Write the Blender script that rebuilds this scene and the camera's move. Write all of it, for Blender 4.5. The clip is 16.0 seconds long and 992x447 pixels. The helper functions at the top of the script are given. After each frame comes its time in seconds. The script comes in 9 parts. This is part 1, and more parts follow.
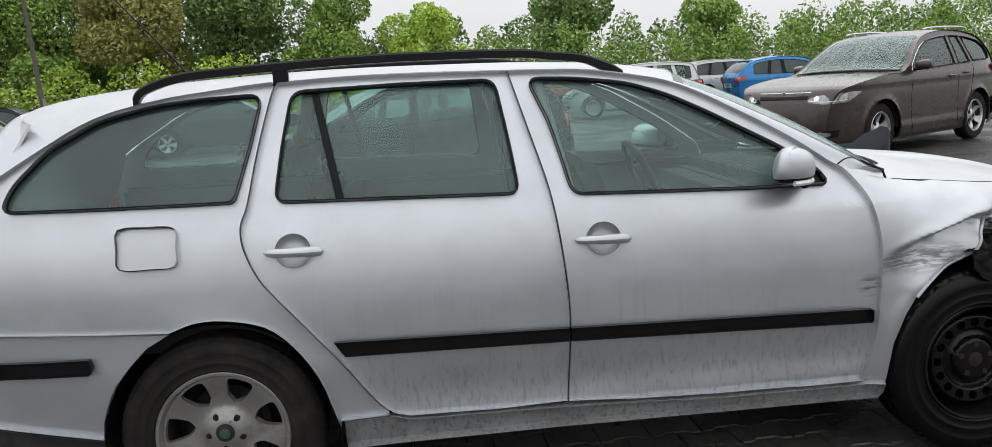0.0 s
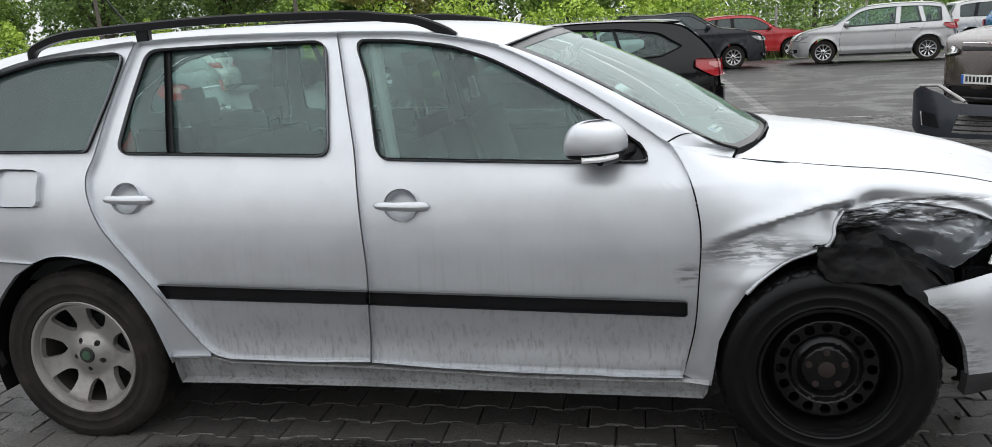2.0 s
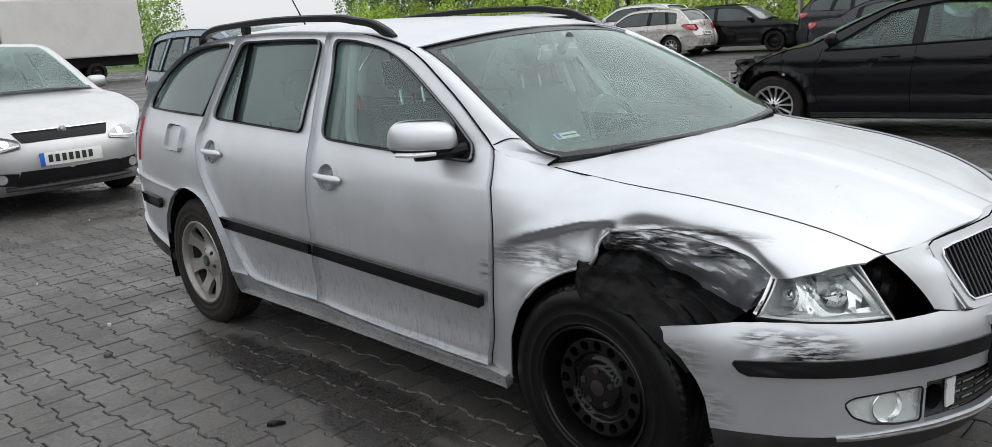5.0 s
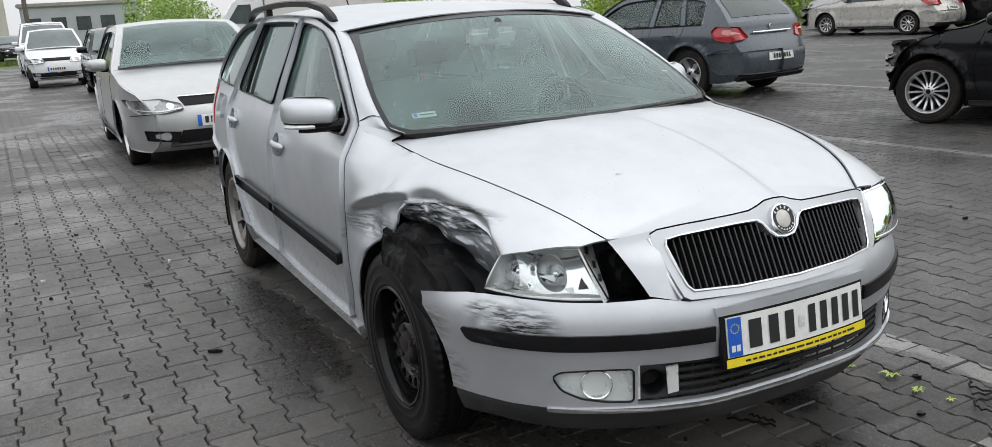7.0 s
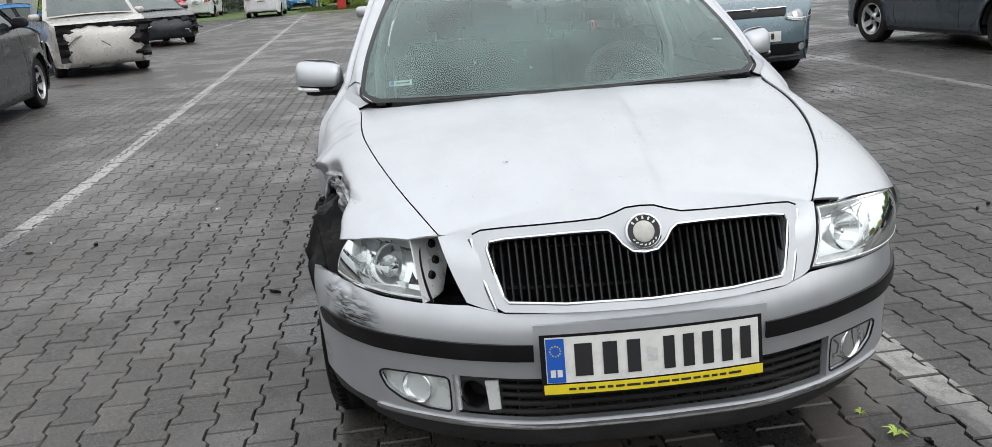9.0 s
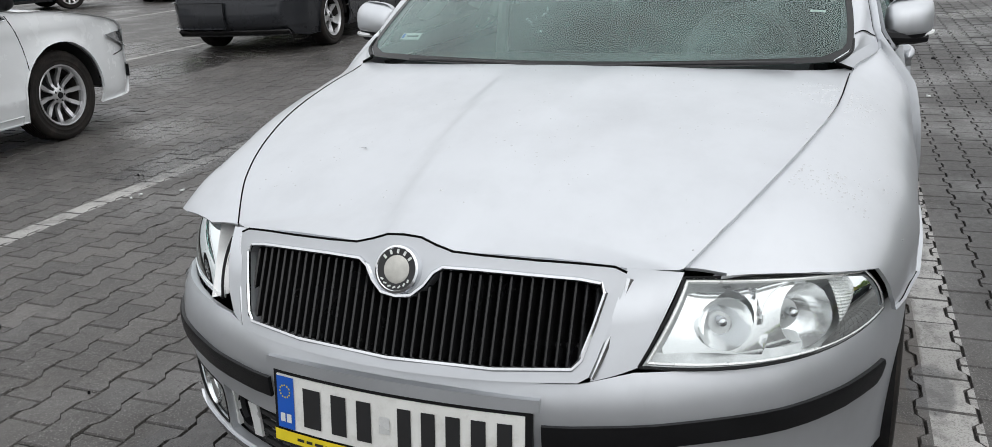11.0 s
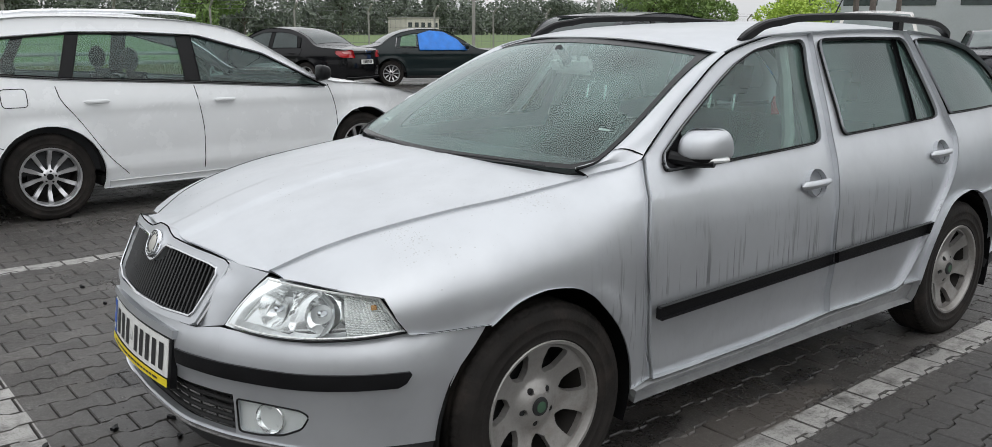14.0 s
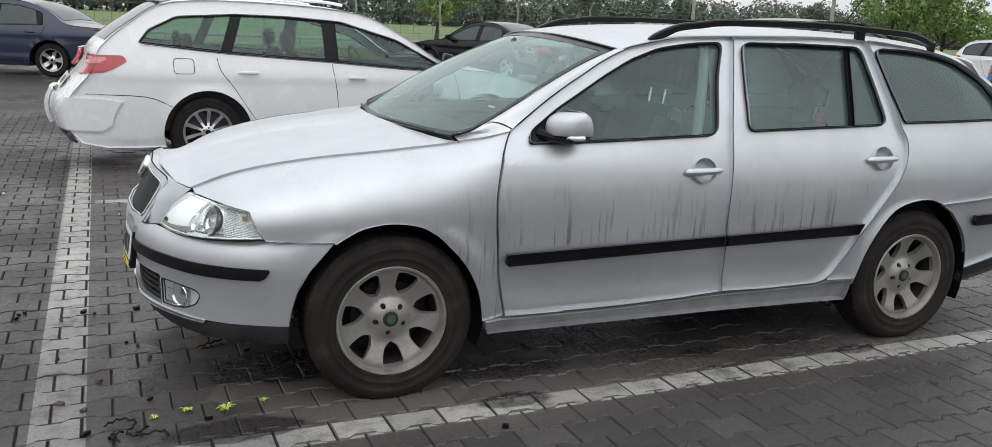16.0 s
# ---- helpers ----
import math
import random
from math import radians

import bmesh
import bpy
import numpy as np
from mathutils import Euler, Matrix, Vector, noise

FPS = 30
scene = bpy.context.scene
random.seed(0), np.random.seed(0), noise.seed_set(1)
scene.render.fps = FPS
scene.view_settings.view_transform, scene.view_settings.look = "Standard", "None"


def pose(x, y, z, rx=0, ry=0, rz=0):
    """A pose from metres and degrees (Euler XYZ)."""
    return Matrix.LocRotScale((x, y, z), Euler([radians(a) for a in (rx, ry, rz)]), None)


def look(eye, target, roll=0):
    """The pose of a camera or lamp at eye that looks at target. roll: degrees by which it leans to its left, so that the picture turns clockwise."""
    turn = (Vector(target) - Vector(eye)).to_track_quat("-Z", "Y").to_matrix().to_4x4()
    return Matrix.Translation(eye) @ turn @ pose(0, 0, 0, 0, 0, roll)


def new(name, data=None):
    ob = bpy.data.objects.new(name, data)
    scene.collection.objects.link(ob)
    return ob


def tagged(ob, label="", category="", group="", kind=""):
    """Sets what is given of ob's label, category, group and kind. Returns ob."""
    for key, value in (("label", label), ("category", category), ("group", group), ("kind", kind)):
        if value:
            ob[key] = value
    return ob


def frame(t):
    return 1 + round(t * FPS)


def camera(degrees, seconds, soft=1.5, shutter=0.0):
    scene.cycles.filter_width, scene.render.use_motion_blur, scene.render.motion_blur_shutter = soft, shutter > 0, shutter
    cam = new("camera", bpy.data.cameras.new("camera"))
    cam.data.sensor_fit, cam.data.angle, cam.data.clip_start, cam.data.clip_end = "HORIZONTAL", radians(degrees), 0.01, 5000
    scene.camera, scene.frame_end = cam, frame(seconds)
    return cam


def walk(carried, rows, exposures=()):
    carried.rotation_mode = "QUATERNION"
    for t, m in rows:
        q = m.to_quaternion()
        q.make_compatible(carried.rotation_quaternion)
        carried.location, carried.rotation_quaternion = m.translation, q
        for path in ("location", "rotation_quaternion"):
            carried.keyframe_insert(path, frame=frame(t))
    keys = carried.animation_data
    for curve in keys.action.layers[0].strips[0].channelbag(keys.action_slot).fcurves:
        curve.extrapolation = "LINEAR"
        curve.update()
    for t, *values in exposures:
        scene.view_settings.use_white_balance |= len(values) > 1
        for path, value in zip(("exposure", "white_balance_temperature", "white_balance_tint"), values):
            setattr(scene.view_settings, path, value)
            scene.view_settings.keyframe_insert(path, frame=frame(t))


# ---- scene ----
cam = camera(59.1, 16.0, soft=0.5)

EXPOSURES = [(0.0, 0.43), (0.5, 0.34), (1.0, 0.52), (2.0, 0.69), (3.5, 0.60), (6.5, 0.52), (8.2, 0.53), (10.5, 0.46), (12.5, 0.26), (14.5, 0.41), (16.0, 0.47)]
PATH = [
    (0, (-1.895, -3.592, 1.386), (-1.726, -1.626, 1.059), -3.7),
    (0.5, (-1.544, -3.529, 1.372), (-1.565, -1.555, 1.046), -4.1),
    (1, (-1.191, -3.491, 1.39), (-1.406, -1.536, 1.028), -4.7),
    (1.5, (-0.806, -3.574, 1.41), (-1.207, -1.652, 1.029), -4.6),
    (2, (-0.455, -3.487, 1.38), (-0.865, -1.576, 0.953), -3.3),
    (2.5, (-0.118, -3.402, 1.397), (-0.619, -1.519, 0.948), -3.2),
    (3, (0.257, -3.383, 1.416), (-0.48, -1.575, 0.981), -3.8),
    (3.5, (0.584, -3.245, 1.401), (-0.336, -1.52, 0.975), -3.9),
    (3.7, (0.705, -3.181, 1.411), (-0.266, -1.484, 0.99), -3.8),
    (5.8, (2.07, -2.443, 1.418), (0.483, -1.31, 0.976), -3.5),
    (6, (2.172, -2.365, 1.39), (0.564, -1.257, 0.959), -3.4),
    (6.5, (2.371, -2.082, 1.411), (0.705, -1.077, 0.948), -2.4),
    (7, (2.591, -1.804, 1.394), (0.862, -0.919, 0.917), -3.4),
    (7.5, (2.775, -1.525, 1.407), (0.984, -0.782, 0.915), -4.3),
    (8, (2.798, -1.166, 1.399), (0.948, -0.596, 0.895), -3.2),
    (8.2, (2.813, -1.048, 1.399), (0.948, -0.54, 0.887), -3.2),
    (10.3, (2.503, 0.429, 1.371), (0.684, -0.093, 0.725), -3.8),
    (10.5, (2.382, 0.522, 1.37), (0.586, -0.054, 0.704), -3.1),
    (11, (2.116, 0.758, 1.358), (0.382, 0.001, 0.709), -2.9),
    (11.5, (1.999, 1.12, 1.34), (0.394, 0.091, 0.735), -2.6),
    (12, (1.877, 1.404, 1.358), (0.301, 0.317, 0.782), -1.0),
    (12.5, (1.781, 1.694, 1.391), (0.313, 0.443, 0.862), -0.7),
    (12.8, (1.798, 1.938, 1.398), (0.364, 0.617, 0.951), -1.5),
    (13, (1.811, 2.082, 1.409), (0.369, 0.768, 0.968), -0.5),
    (13.5, (1.733, 2.392, 1.394), (0.375, 0.989, 0.959), -0.6),
    (14, (1.608, 2.682, 1.412), (0.406, 1.143, 0.98), 0.3),
    (14.5, (1.505, 3.084, 1.412), (0.406, 1.47, 0.979), 0.3),
    (15, (1.304, 3.348, 1.385), (0.271, 1.691, 0.953), 1.8),
    (15.5, (1.056, 3.582, 1.405), (0.072, 1.896, 0.972), 4.1),
    (15.7, (0.962, 3.713, 1.397), (0.069, 1.979, 0.955), 4.3),
    (16, (0.852, 3.874, 1.416), (0.103, 2.074, 0.97), 2.8),
]
walk(cam, [(t, look(eye, at, roll)) for t, eye, at, roll in PATH], EXPOSURES)

# ---- light ----
world = bpy.data.worlds.new("overcast")
scene.world = world
world.use_nodes = True
wn = world.node_tree.nodes
wl = world.node_tree.links
wn.clear()
w_out = wn.new("ShaderNodeOutputWorld")
w_bg = wn.new("ShaderNodeBackground")
w_sky = wn.new("ShaderNodeTexSky")
w_sky.sky_type = "NISHITA"
w_sky.sun_disc = False
w_sky.sun_elevation = radians(52)
w_sky.sun_rotation = radians(28)
w_sky.dust_density = 6.0
w_hsv = wn.new("ShaderNodeHueSaturation")
w_hsv.inputs["Saturation"].default_value = 0.12
w_hsv.inputs["Value"].default_value = 0.10
w_geo = wn.new("ShaderNodeTexCoord")
w_sep = wn.new("ShaderNodeSeparateXYZ")
w_ramp = wn.new("ShaderNodeValToRGB")
w_ramp.color_ramp.elements[0].position = 0.0
w_ramp.color_ramp.elements[0].color = (0.61, 0.62, 0.635, 1)
w_ramp.color_ramp.elements[1].position = 0.75
w_ramp.color_ramp.elements[1].color = (1.17, 1.20, 1.24, 1)
w_noise = wn.new("ShaderNodeTexNoise")
w_noise.inputs["Scale"].default_value = 2.2
w_noise.inputs["Detail"].default_value = 4
w_cloud = wn.new("ShaderNodeMapRange")
w_cloud.inputs["To Min"].default_value = 0.86
w_cloud.inputs["To Max"].default_value = 1.12
w_mul = wn.new("ShaderNodeMixRGB")
w_mul.blend_type = "MULTIPLY"
w_mul.inputs["Fac"].default_value = 1.0
w_mix = wn.new("ShaderNodeMixRGB")
w_mix.inputs["Fac"].default_value = 0.9
wl.new(w_sky.outputs["Color"], w_hsv.inputs["Color"])
wl.new(w_geo.outputs["Generated"], w_sep.inputs["Vector"])
wl.new(w_geo.outputs["Generated"], w_noise.inputs["Vector"])
wl.new(w_noise.outputs["Fac"], w_cloud.inputs["Value"])
wl.new(w_sep.outputs["Z"], w_ramp.inputs["Fac"])
wl.new(w_ramp.outputs["Color"], w_mul.inputs["Color1"])
wl.new(w_cloud.outputs["Result"], w_mul.inputs["Color2"])
wl.new(w_hsv.outputs["Color"], w_mix.inputs["Color1"])
wl.new(w_mul.outputs["Color"], w_mix.inputs["Color2"])
wl.new(w_mix.outputs["Color"], w_bg.inputs["Color"])
w_bg.inputs["Strength"].default_value = 0.98
wl.new(w_bg.outputs["Background"], w_out.inputs["Surface"])
sun = new("sun", bpy.data.lights.new("sun", "SUN"))
sun.data.energy = 0.2
sun.data.angle = radians(75)
sun.data.color = (1.0, 0.98, 0.95)
sun.matrix_world = look((7, 13, 22), (0, 0, 0))

# ---- materials ----


def material(name, color, rough=0.5, metal=0.0, vary=0.12, scale=6.0, bump=0.0, bump_scale=60.0, coat=0.0, second=None,
             spec=0.5, dirt=None, dirt_amount=0.0, rand=0.0):
    """A surface with colour variation at two scales, fine relief and optional dirt."""
    m = bpy.data.materials.new(name)
    m.use_nodes = True
    n, l = m.node_tree.nodes, m.node_tree.links
    b = n["Principled BSDF"]
    tc = n.new("ShaderNodeTexCoord")
    big = n.new("ShaderNodeTexNoise")
    big.inputs["Scale"].default_value = scale
    big.inputs["Detail"].default_value = 6
    fine = n.new("ShaderNodeTexNoise")
    fine.inputs["Scale"].default_value = scale * 14
    fine.inputs["Detail"].default_value = 3
    for t in (big, fine):
        l.new(tc.outputs["Object"], t.inputs["Vector"])
    mix = n.new("ShaderNodeMixRGB")
    c2 = second or tuple(max(0.0, c * (1 - 2 * vary)) for c in color)
    c1 = color if second else tuple(min(1.0, c * (1 + vary)) for c in color)
    mix.inputs["Color1"].default_value = (*c2, 1)
    mix.inputs["Color2"].default_value = (*c1, 1)
    add = n.new("ShaderNodeMath")
    add.operation = "MULTIPLY_ADD"
    l.new(fine.outputs["Fac"], add.inputs[0])
    add.inputs[1].default_value = 0.4
    half = n.new("ShaderNodeMath")
    half.operation = "MULTIPLY_ADD"
    l.new(big.outputs["Fac"], half.inputs[0])
    half.inputs[1].default_value = 1.2
    half.inputs[2].default_value = -0.3
    l.new(half.outputs[0], add.inputs[2])
    l.new(add.outputs[0], mix.inputs["Fac"])
    out = mix.outputs["Color"]
    if rand:
        oi = n.new("ShaderNodeObjectInfo")
        hs = n.new("ShaderNodeHueSaturation")
        mr = n.new("ShaderNodeMapRange")
        mr.inputs["To Min"].default_value = 1 - rand
        mr.inputs["To Max"].default_value = 1 + rand
        l.new(oi.outputs["Random"], mr.inputs["Value"])
        l.new(mr.outputs["Result"], hs.inputs["Value"])
        l.new(out, hs.inputs["Color"])
        out = hs.outputs["Color"]
    if dirt_amount:
        dn = n.new("ShaderNodeTexNoise")
        dn.inputs["Scale"].default_value = scale * 0.8
        dn.inputs["Detail"].default_value = 9
        dn.inputs["Roughness"].default_value = 0.7
        l.new(tc.outputs["Object"], dn.inputs["Vector"])
        dr = n.new("ShaderNodeMapRange")
        dr.inputs["From Min"].default_value = 0.5
        dr.inputs["From Max"].default_value = 0.72
        dr.inputs["To Max"].default_value = dirt_amount
        l.new(dn.outputs["Fac"], dr.inputs["Value"])
        dm = n.new("ShaderNodeMixRGB")
        l.new(dr.outputs["Result"], dm.inputs["Fac"])
        l.new(out, dm.inputs["Color1"])
        dm.inputs["Color2"].default_value = (*(dirt or (0.12, 0.10, 0.08)), 1)
        out = dm.outputs["Color"]
    l.new(out, b.inputs["Base Color"])
    rr = n.new("ShaderNodeMapRange")
    rr.inputs["To Min"].default_value = max(0.02, rough * 0.8)
    rr.inputs["To Max"].default_value = min(1.0, rough * 1.2)
    l.new(big.outputs["Fac"], rr.inputs["Value"])
    l.new(rr.outputs["Result"], b.inputs["Roughness"])
    b.inputs["Metallic"].default_value = metal
    b.inputs["Coat Weight"].default_value = coat
    b.inputs["Coat Roughness"].default_value = 0.08
    b.inputs["Specular IOR Level"].default_value = spec
    if bump:
        bn = n.new("ShaderNodeTexNoise")
        bn.inputs["Scale"].default_value = bump_scale
        bn.inputs["Detail"].default_value = 4
        l.new(tc.outputs["Object"], bn.inputs["Vector"])
        bp = n.new("ShaderNodeBump")
        bp.inputs["Strength"].default_value = bump
        bp.inputs["Distance"].default_value = 0.004
        l.new(bn.outputs["Fac"], bp.inputs["Height"])
        l.new(bp.outputs["Normal"], b.inputs["Normal"])
    return m


def glass(name, tint, rough=0.02, drops=0.0, haze=0.0, ior=1.55, beads=0.0):
    """Thin tinted pane: clear with a sharp surface gloss, and rain specks where asked."""
    m = bpy.data.materials.new(name)
    m.use_nodes = True
    n, l = m.node_tree.nodes, m.node_tree.links
    n.clear()
    out = n.new("ShaderNodeOutputMaterial")
    tr = n.new("ShaderNodeBsdfTransparent")
    tr.inputs["Color"].default_value = (*tint, 1)
    gl = n.new("ShaderNodeBsdfGlossy")
    gl.inputs["Color"].default_value = (0.95, 1.0, 1.0, 1)
    gl.inputs["Roughness"].default_value = rough
    fr = n.new("ShaderNodeFresnel")
    fr.inputs["IOR"].default_value = ior
    mx = n.new("ShaderNodeMixShader")
    l.new(fr.outputs[0], mx.inputs["Fac"])
    l.new(tr.outputs[0], mx.inputs[1])
    l.new(gl.outputs[0], mx.inputs[2])
    last = mx.outputs[0]
    if drops or haze:
        tc = n.new("ShaderNodeTexCoord")
        df = n.new("ShaderNodeBsdfDiffuse")
        df.inputs["Color"].default_value = (0.38, 0.565, 0.525, 1)
        big = n.new("ShaderNodeTexNoise")
        big.inputs["Scale"].default_value = 3.5
        big.inputs["Detail"].default_value = 5
        mp = n.new("ShaderNodeMapping")
        mp.inputs["Scale"].default_value = (1, 1, 0.14)
        streak = n.new("ShaderNodeTexNoise")
        streak.inputs["Scale"].default_value = 42
        streak.inputs["Detail"].default_value = 3
        l.new(tc.outputs["Object"], big.inputs["Vector"])
        l.new(tc.outputs["Object"], mp.inputs["Vector"])
        l.new(mp.outputs[0], streak.inputs["Vector"])
        a = n.new("ShaderNodeMapRange")
        a.inputs["From Min"].default_value = 0.56
        a.inputs["From Max"].default_value = 0.72
        a.inputs["To Max"].default_value = drops
        l.new(streak.outputs["Fac"], a.inputs["Value"])
        c = n.new("ShaderNodeMapRange")
        c.inputs["From Min"].default_value = 0.35
        c.inputs["From Max"].default_value = 0.7
        c.inputs["To Min"].default_value = haze * 0.5
        c.inputs["To Max"].default_value = haze * 1.4
        l.new(big.outputs["Fac"], c.inputs["Value"])
        sm = n.new("ShaderNodeMath")
        sm.operation = "MULTIPLY_ADD"
        sm.use_clamp = True
        l.new(a.outputs["Result"], sm.inputs[0])
        l.new(big.outputs["Fac"], sm.inputs[1])
        l.new(c.outputs["Result"], sm.inputs[2])
        fac = sm.outputs[0]
        if beads:
            # clusters of rain beads, drawn out a little along the slope
            place = n.new("ShaderNodeMapping")
            place.inputs["Scale"].default_value = (0.7, 1.25, 0.8)
            l.new(tc.outputs["Object"], place.inputs["Vector"])
            bead = n.new("ShaderNodeTexNoise")
            bead.inputs["Scale"].default_value = 88
            bead.inputs["Detail"].default_value = 2
            l.new(place.outputs[0], bead.inputs["Vector"])
            spots = n.new("ShaderNodeMapRange")
            spots.inputs["From Min"].default_value = 0.56
            spots.inputs["From Max"].default_value = 0.66
            spots.inputs["To Max"].default_value = beads
            l.new(bead.outputs["Fac"], spots.inputs["Value"])
            patchy = n.new("ShaderNodeTexNoise")
            patchy.inputs["Scale"].default_value = 5.5
            patchy.inputs["Detail"].default_value = 3
            l.new(tc.outputs["Object"], patchy.inputs["Vector"])
            where = n.new("ShaderNodeMapRange")
            where.inputs["From Min"].default_value = 0.45
            where.inputs["From Max"].default_value = 0.62
            l.new(patchy.outputs["Fac"], where.inputs["Value"])
            more = n.new("ShaderNodeMath")
            more.operation = "MULTIPLY_ADD"
            more.use_clamp = True
            l.new(spots.outputs["Result"], more.inputs[0])
            l.new(where.outputs["Result"], more.inputs[1])
            l.new(fac, more.inputs[2])
            fac = more.outputs[0]
        mx2 = n.new("ShaderNodeMixShader")
        l.new(fac, mx2.inputs["Fac"])
        l.new(last, mx2.inputs[1])
        l.new(df.outputs[0], mx2.inputs[2])
        last = mx2.outputs[0]
    l.new(last, out.inputs["Surface"])
    return m


def car_paint(name, color, metal=0.55, rough=0.33, dirt=0.25, scuffs_and_shade=(), seed=0.0, streaks=0.3, coat=0.5, spec=0.5, streak_x=None, spray=0.0):
    """Metallic lacquer with grime towards the wheels' spray, rain streaks, and scraped spots, some toned for the shade
    of dents (centre, radii, colour).
    """
    m = bpy.data.materials.new(name)
    m.use_nodes = True
    n, l = m.node_tree.nodes, m.node_tree.links
    b = n["Principled BSDF"]
    tc = n.new("ShaderNodeTexCoord")

    def noise_of(scale, detail=5, sc=(1, 1, 1), twist=0.0):
        mp = n.new("ShaderNodeMapping")
        mp.inputs["Scale"].default_value = sc
        mp.inputs["Location"].default_value = (seed, seed * 0.7, 0)
        t = n.new("ShaderNodeTexNoise")
        t.inputs["Scale"].default_value = scale
        t.inputs["Detail"].default_value = detail
        t.inputs["Roughness"].default_value = 0.62
        t.inputs["Distortion"].default_value = twist
        l.new(tc.outputs["Object"], mp.inputs["Vector"])
        l.new(mp.outputs[0], t.inputs["Vector"])
        return t.outputs["Fac"]

    def ranged(sock, a, c, lo=0.0, hi=1.0):
        r = n.new("ShaderNodeMapRange")
        r.inputs["From Min"].default_value, r.inputs["From Max"].default_value = a, c
        r.inputs["To Min"].default_value, r.inputs["To Max"].default_value = lo, hi
        l.new(sock, r.inputs["Value"])
        return r.outputs["Result"]

    def mixed(fac, c1, c2):
        x = n.new("ShaderNodeMixRGB")
        l.new(fac, x.inputs["Fac"])
        if isinstance(c1, tuple):
            x.inputs["Color1"].default_value = (*c1, 1)
        else:
            l.new(c1, x.inputs["Color1"])
        x.inputs["Color2"].default_value = (*c2, 1)
        return x.outputs["Color"]

    col = mixed(ranged(noise_of(1.6), 0.3, 0.7), color, tuple(c * 0.93 for c in color))
    grime = ranged(noise_of(7, 9), 0.45, 0.75, 0.0, dirt)
    col = mixed(grime, col, tuple(0.45 * c + min(0.02, 0.5 * c) for c in color))
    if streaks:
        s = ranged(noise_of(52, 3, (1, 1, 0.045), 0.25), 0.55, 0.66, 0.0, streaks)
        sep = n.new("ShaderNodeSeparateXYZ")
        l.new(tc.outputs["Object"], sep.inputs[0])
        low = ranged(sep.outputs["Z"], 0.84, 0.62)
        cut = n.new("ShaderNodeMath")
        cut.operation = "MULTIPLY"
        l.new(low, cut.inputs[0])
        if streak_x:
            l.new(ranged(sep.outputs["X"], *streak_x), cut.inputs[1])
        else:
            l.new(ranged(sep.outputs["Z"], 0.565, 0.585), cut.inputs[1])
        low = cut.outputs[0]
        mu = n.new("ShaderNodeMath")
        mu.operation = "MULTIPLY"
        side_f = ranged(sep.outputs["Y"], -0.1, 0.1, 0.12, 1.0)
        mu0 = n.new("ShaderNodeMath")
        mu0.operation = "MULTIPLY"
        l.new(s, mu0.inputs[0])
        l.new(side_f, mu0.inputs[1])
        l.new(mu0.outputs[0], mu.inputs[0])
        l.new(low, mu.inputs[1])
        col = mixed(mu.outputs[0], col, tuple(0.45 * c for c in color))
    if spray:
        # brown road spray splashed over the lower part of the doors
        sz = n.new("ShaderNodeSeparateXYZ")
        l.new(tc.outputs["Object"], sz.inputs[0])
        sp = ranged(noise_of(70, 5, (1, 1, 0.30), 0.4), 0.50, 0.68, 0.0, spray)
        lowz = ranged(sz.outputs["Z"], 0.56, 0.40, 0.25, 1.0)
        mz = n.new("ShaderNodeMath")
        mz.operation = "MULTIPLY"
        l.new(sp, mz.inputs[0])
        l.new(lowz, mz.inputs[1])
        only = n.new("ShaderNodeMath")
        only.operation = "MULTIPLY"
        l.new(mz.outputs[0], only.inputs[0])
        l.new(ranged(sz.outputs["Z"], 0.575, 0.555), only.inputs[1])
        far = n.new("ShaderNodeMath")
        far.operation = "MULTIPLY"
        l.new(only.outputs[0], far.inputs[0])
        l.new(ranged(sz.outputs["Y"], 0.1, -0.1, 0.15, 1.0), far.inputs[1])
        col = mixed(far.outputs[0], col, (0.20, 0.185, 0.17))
    rough_sock = ranged(noise_of(5, 6), 0.3, 0.7, rough * 0.85, rough * 1.2)
    for centre, radii, tone in scuffs_and_shade:
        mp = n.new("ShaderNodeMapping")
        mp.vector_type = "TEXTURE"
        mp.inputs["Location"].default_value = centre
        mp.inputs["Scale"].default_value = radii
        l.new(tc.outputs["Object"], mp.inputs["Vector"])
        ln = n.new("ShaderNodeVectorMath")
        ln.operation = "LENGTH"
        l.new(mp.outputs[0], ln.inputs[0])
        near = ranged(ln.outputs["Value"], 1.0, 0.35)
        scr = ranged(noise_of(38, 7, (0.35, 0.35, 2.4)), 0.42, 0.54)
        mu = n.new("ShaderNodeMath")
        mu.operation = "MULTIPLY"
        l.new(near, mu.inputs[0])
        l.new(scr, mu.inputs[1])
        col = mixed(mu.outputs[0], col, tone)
    l.new(col, b.inputs["Base Color"])
    l.new(rough_sock, b.inputs["Roughness"])
    b.inputs["Metallic"].default_value = metal
    b.inputs["Coat Weight"].default_value = coat
    b.inputs["Specular IOR Level"].default_value = spec
    b.inputs["Coat Roughness"].default_value = 0.06
    dn = noise_of(260, 2)
    bp = n.new("ShaderNodeBump")
    bp.inputs["Strength"].default_value = 0.05
    bp.inputs["Distance"].default_value = 0.001
    l.new(ranged(dn, 0.62, 0.72), bp.inputs["Height"])
    l.new(bp.outputs["Normal"], b.inputs["Coat Normal"])
    return m


def tinted_lamp(name, color, rough=0.08):
    m = material(name, color, rough, 0.0, 0.1, 30, coat=0.8)
    return m


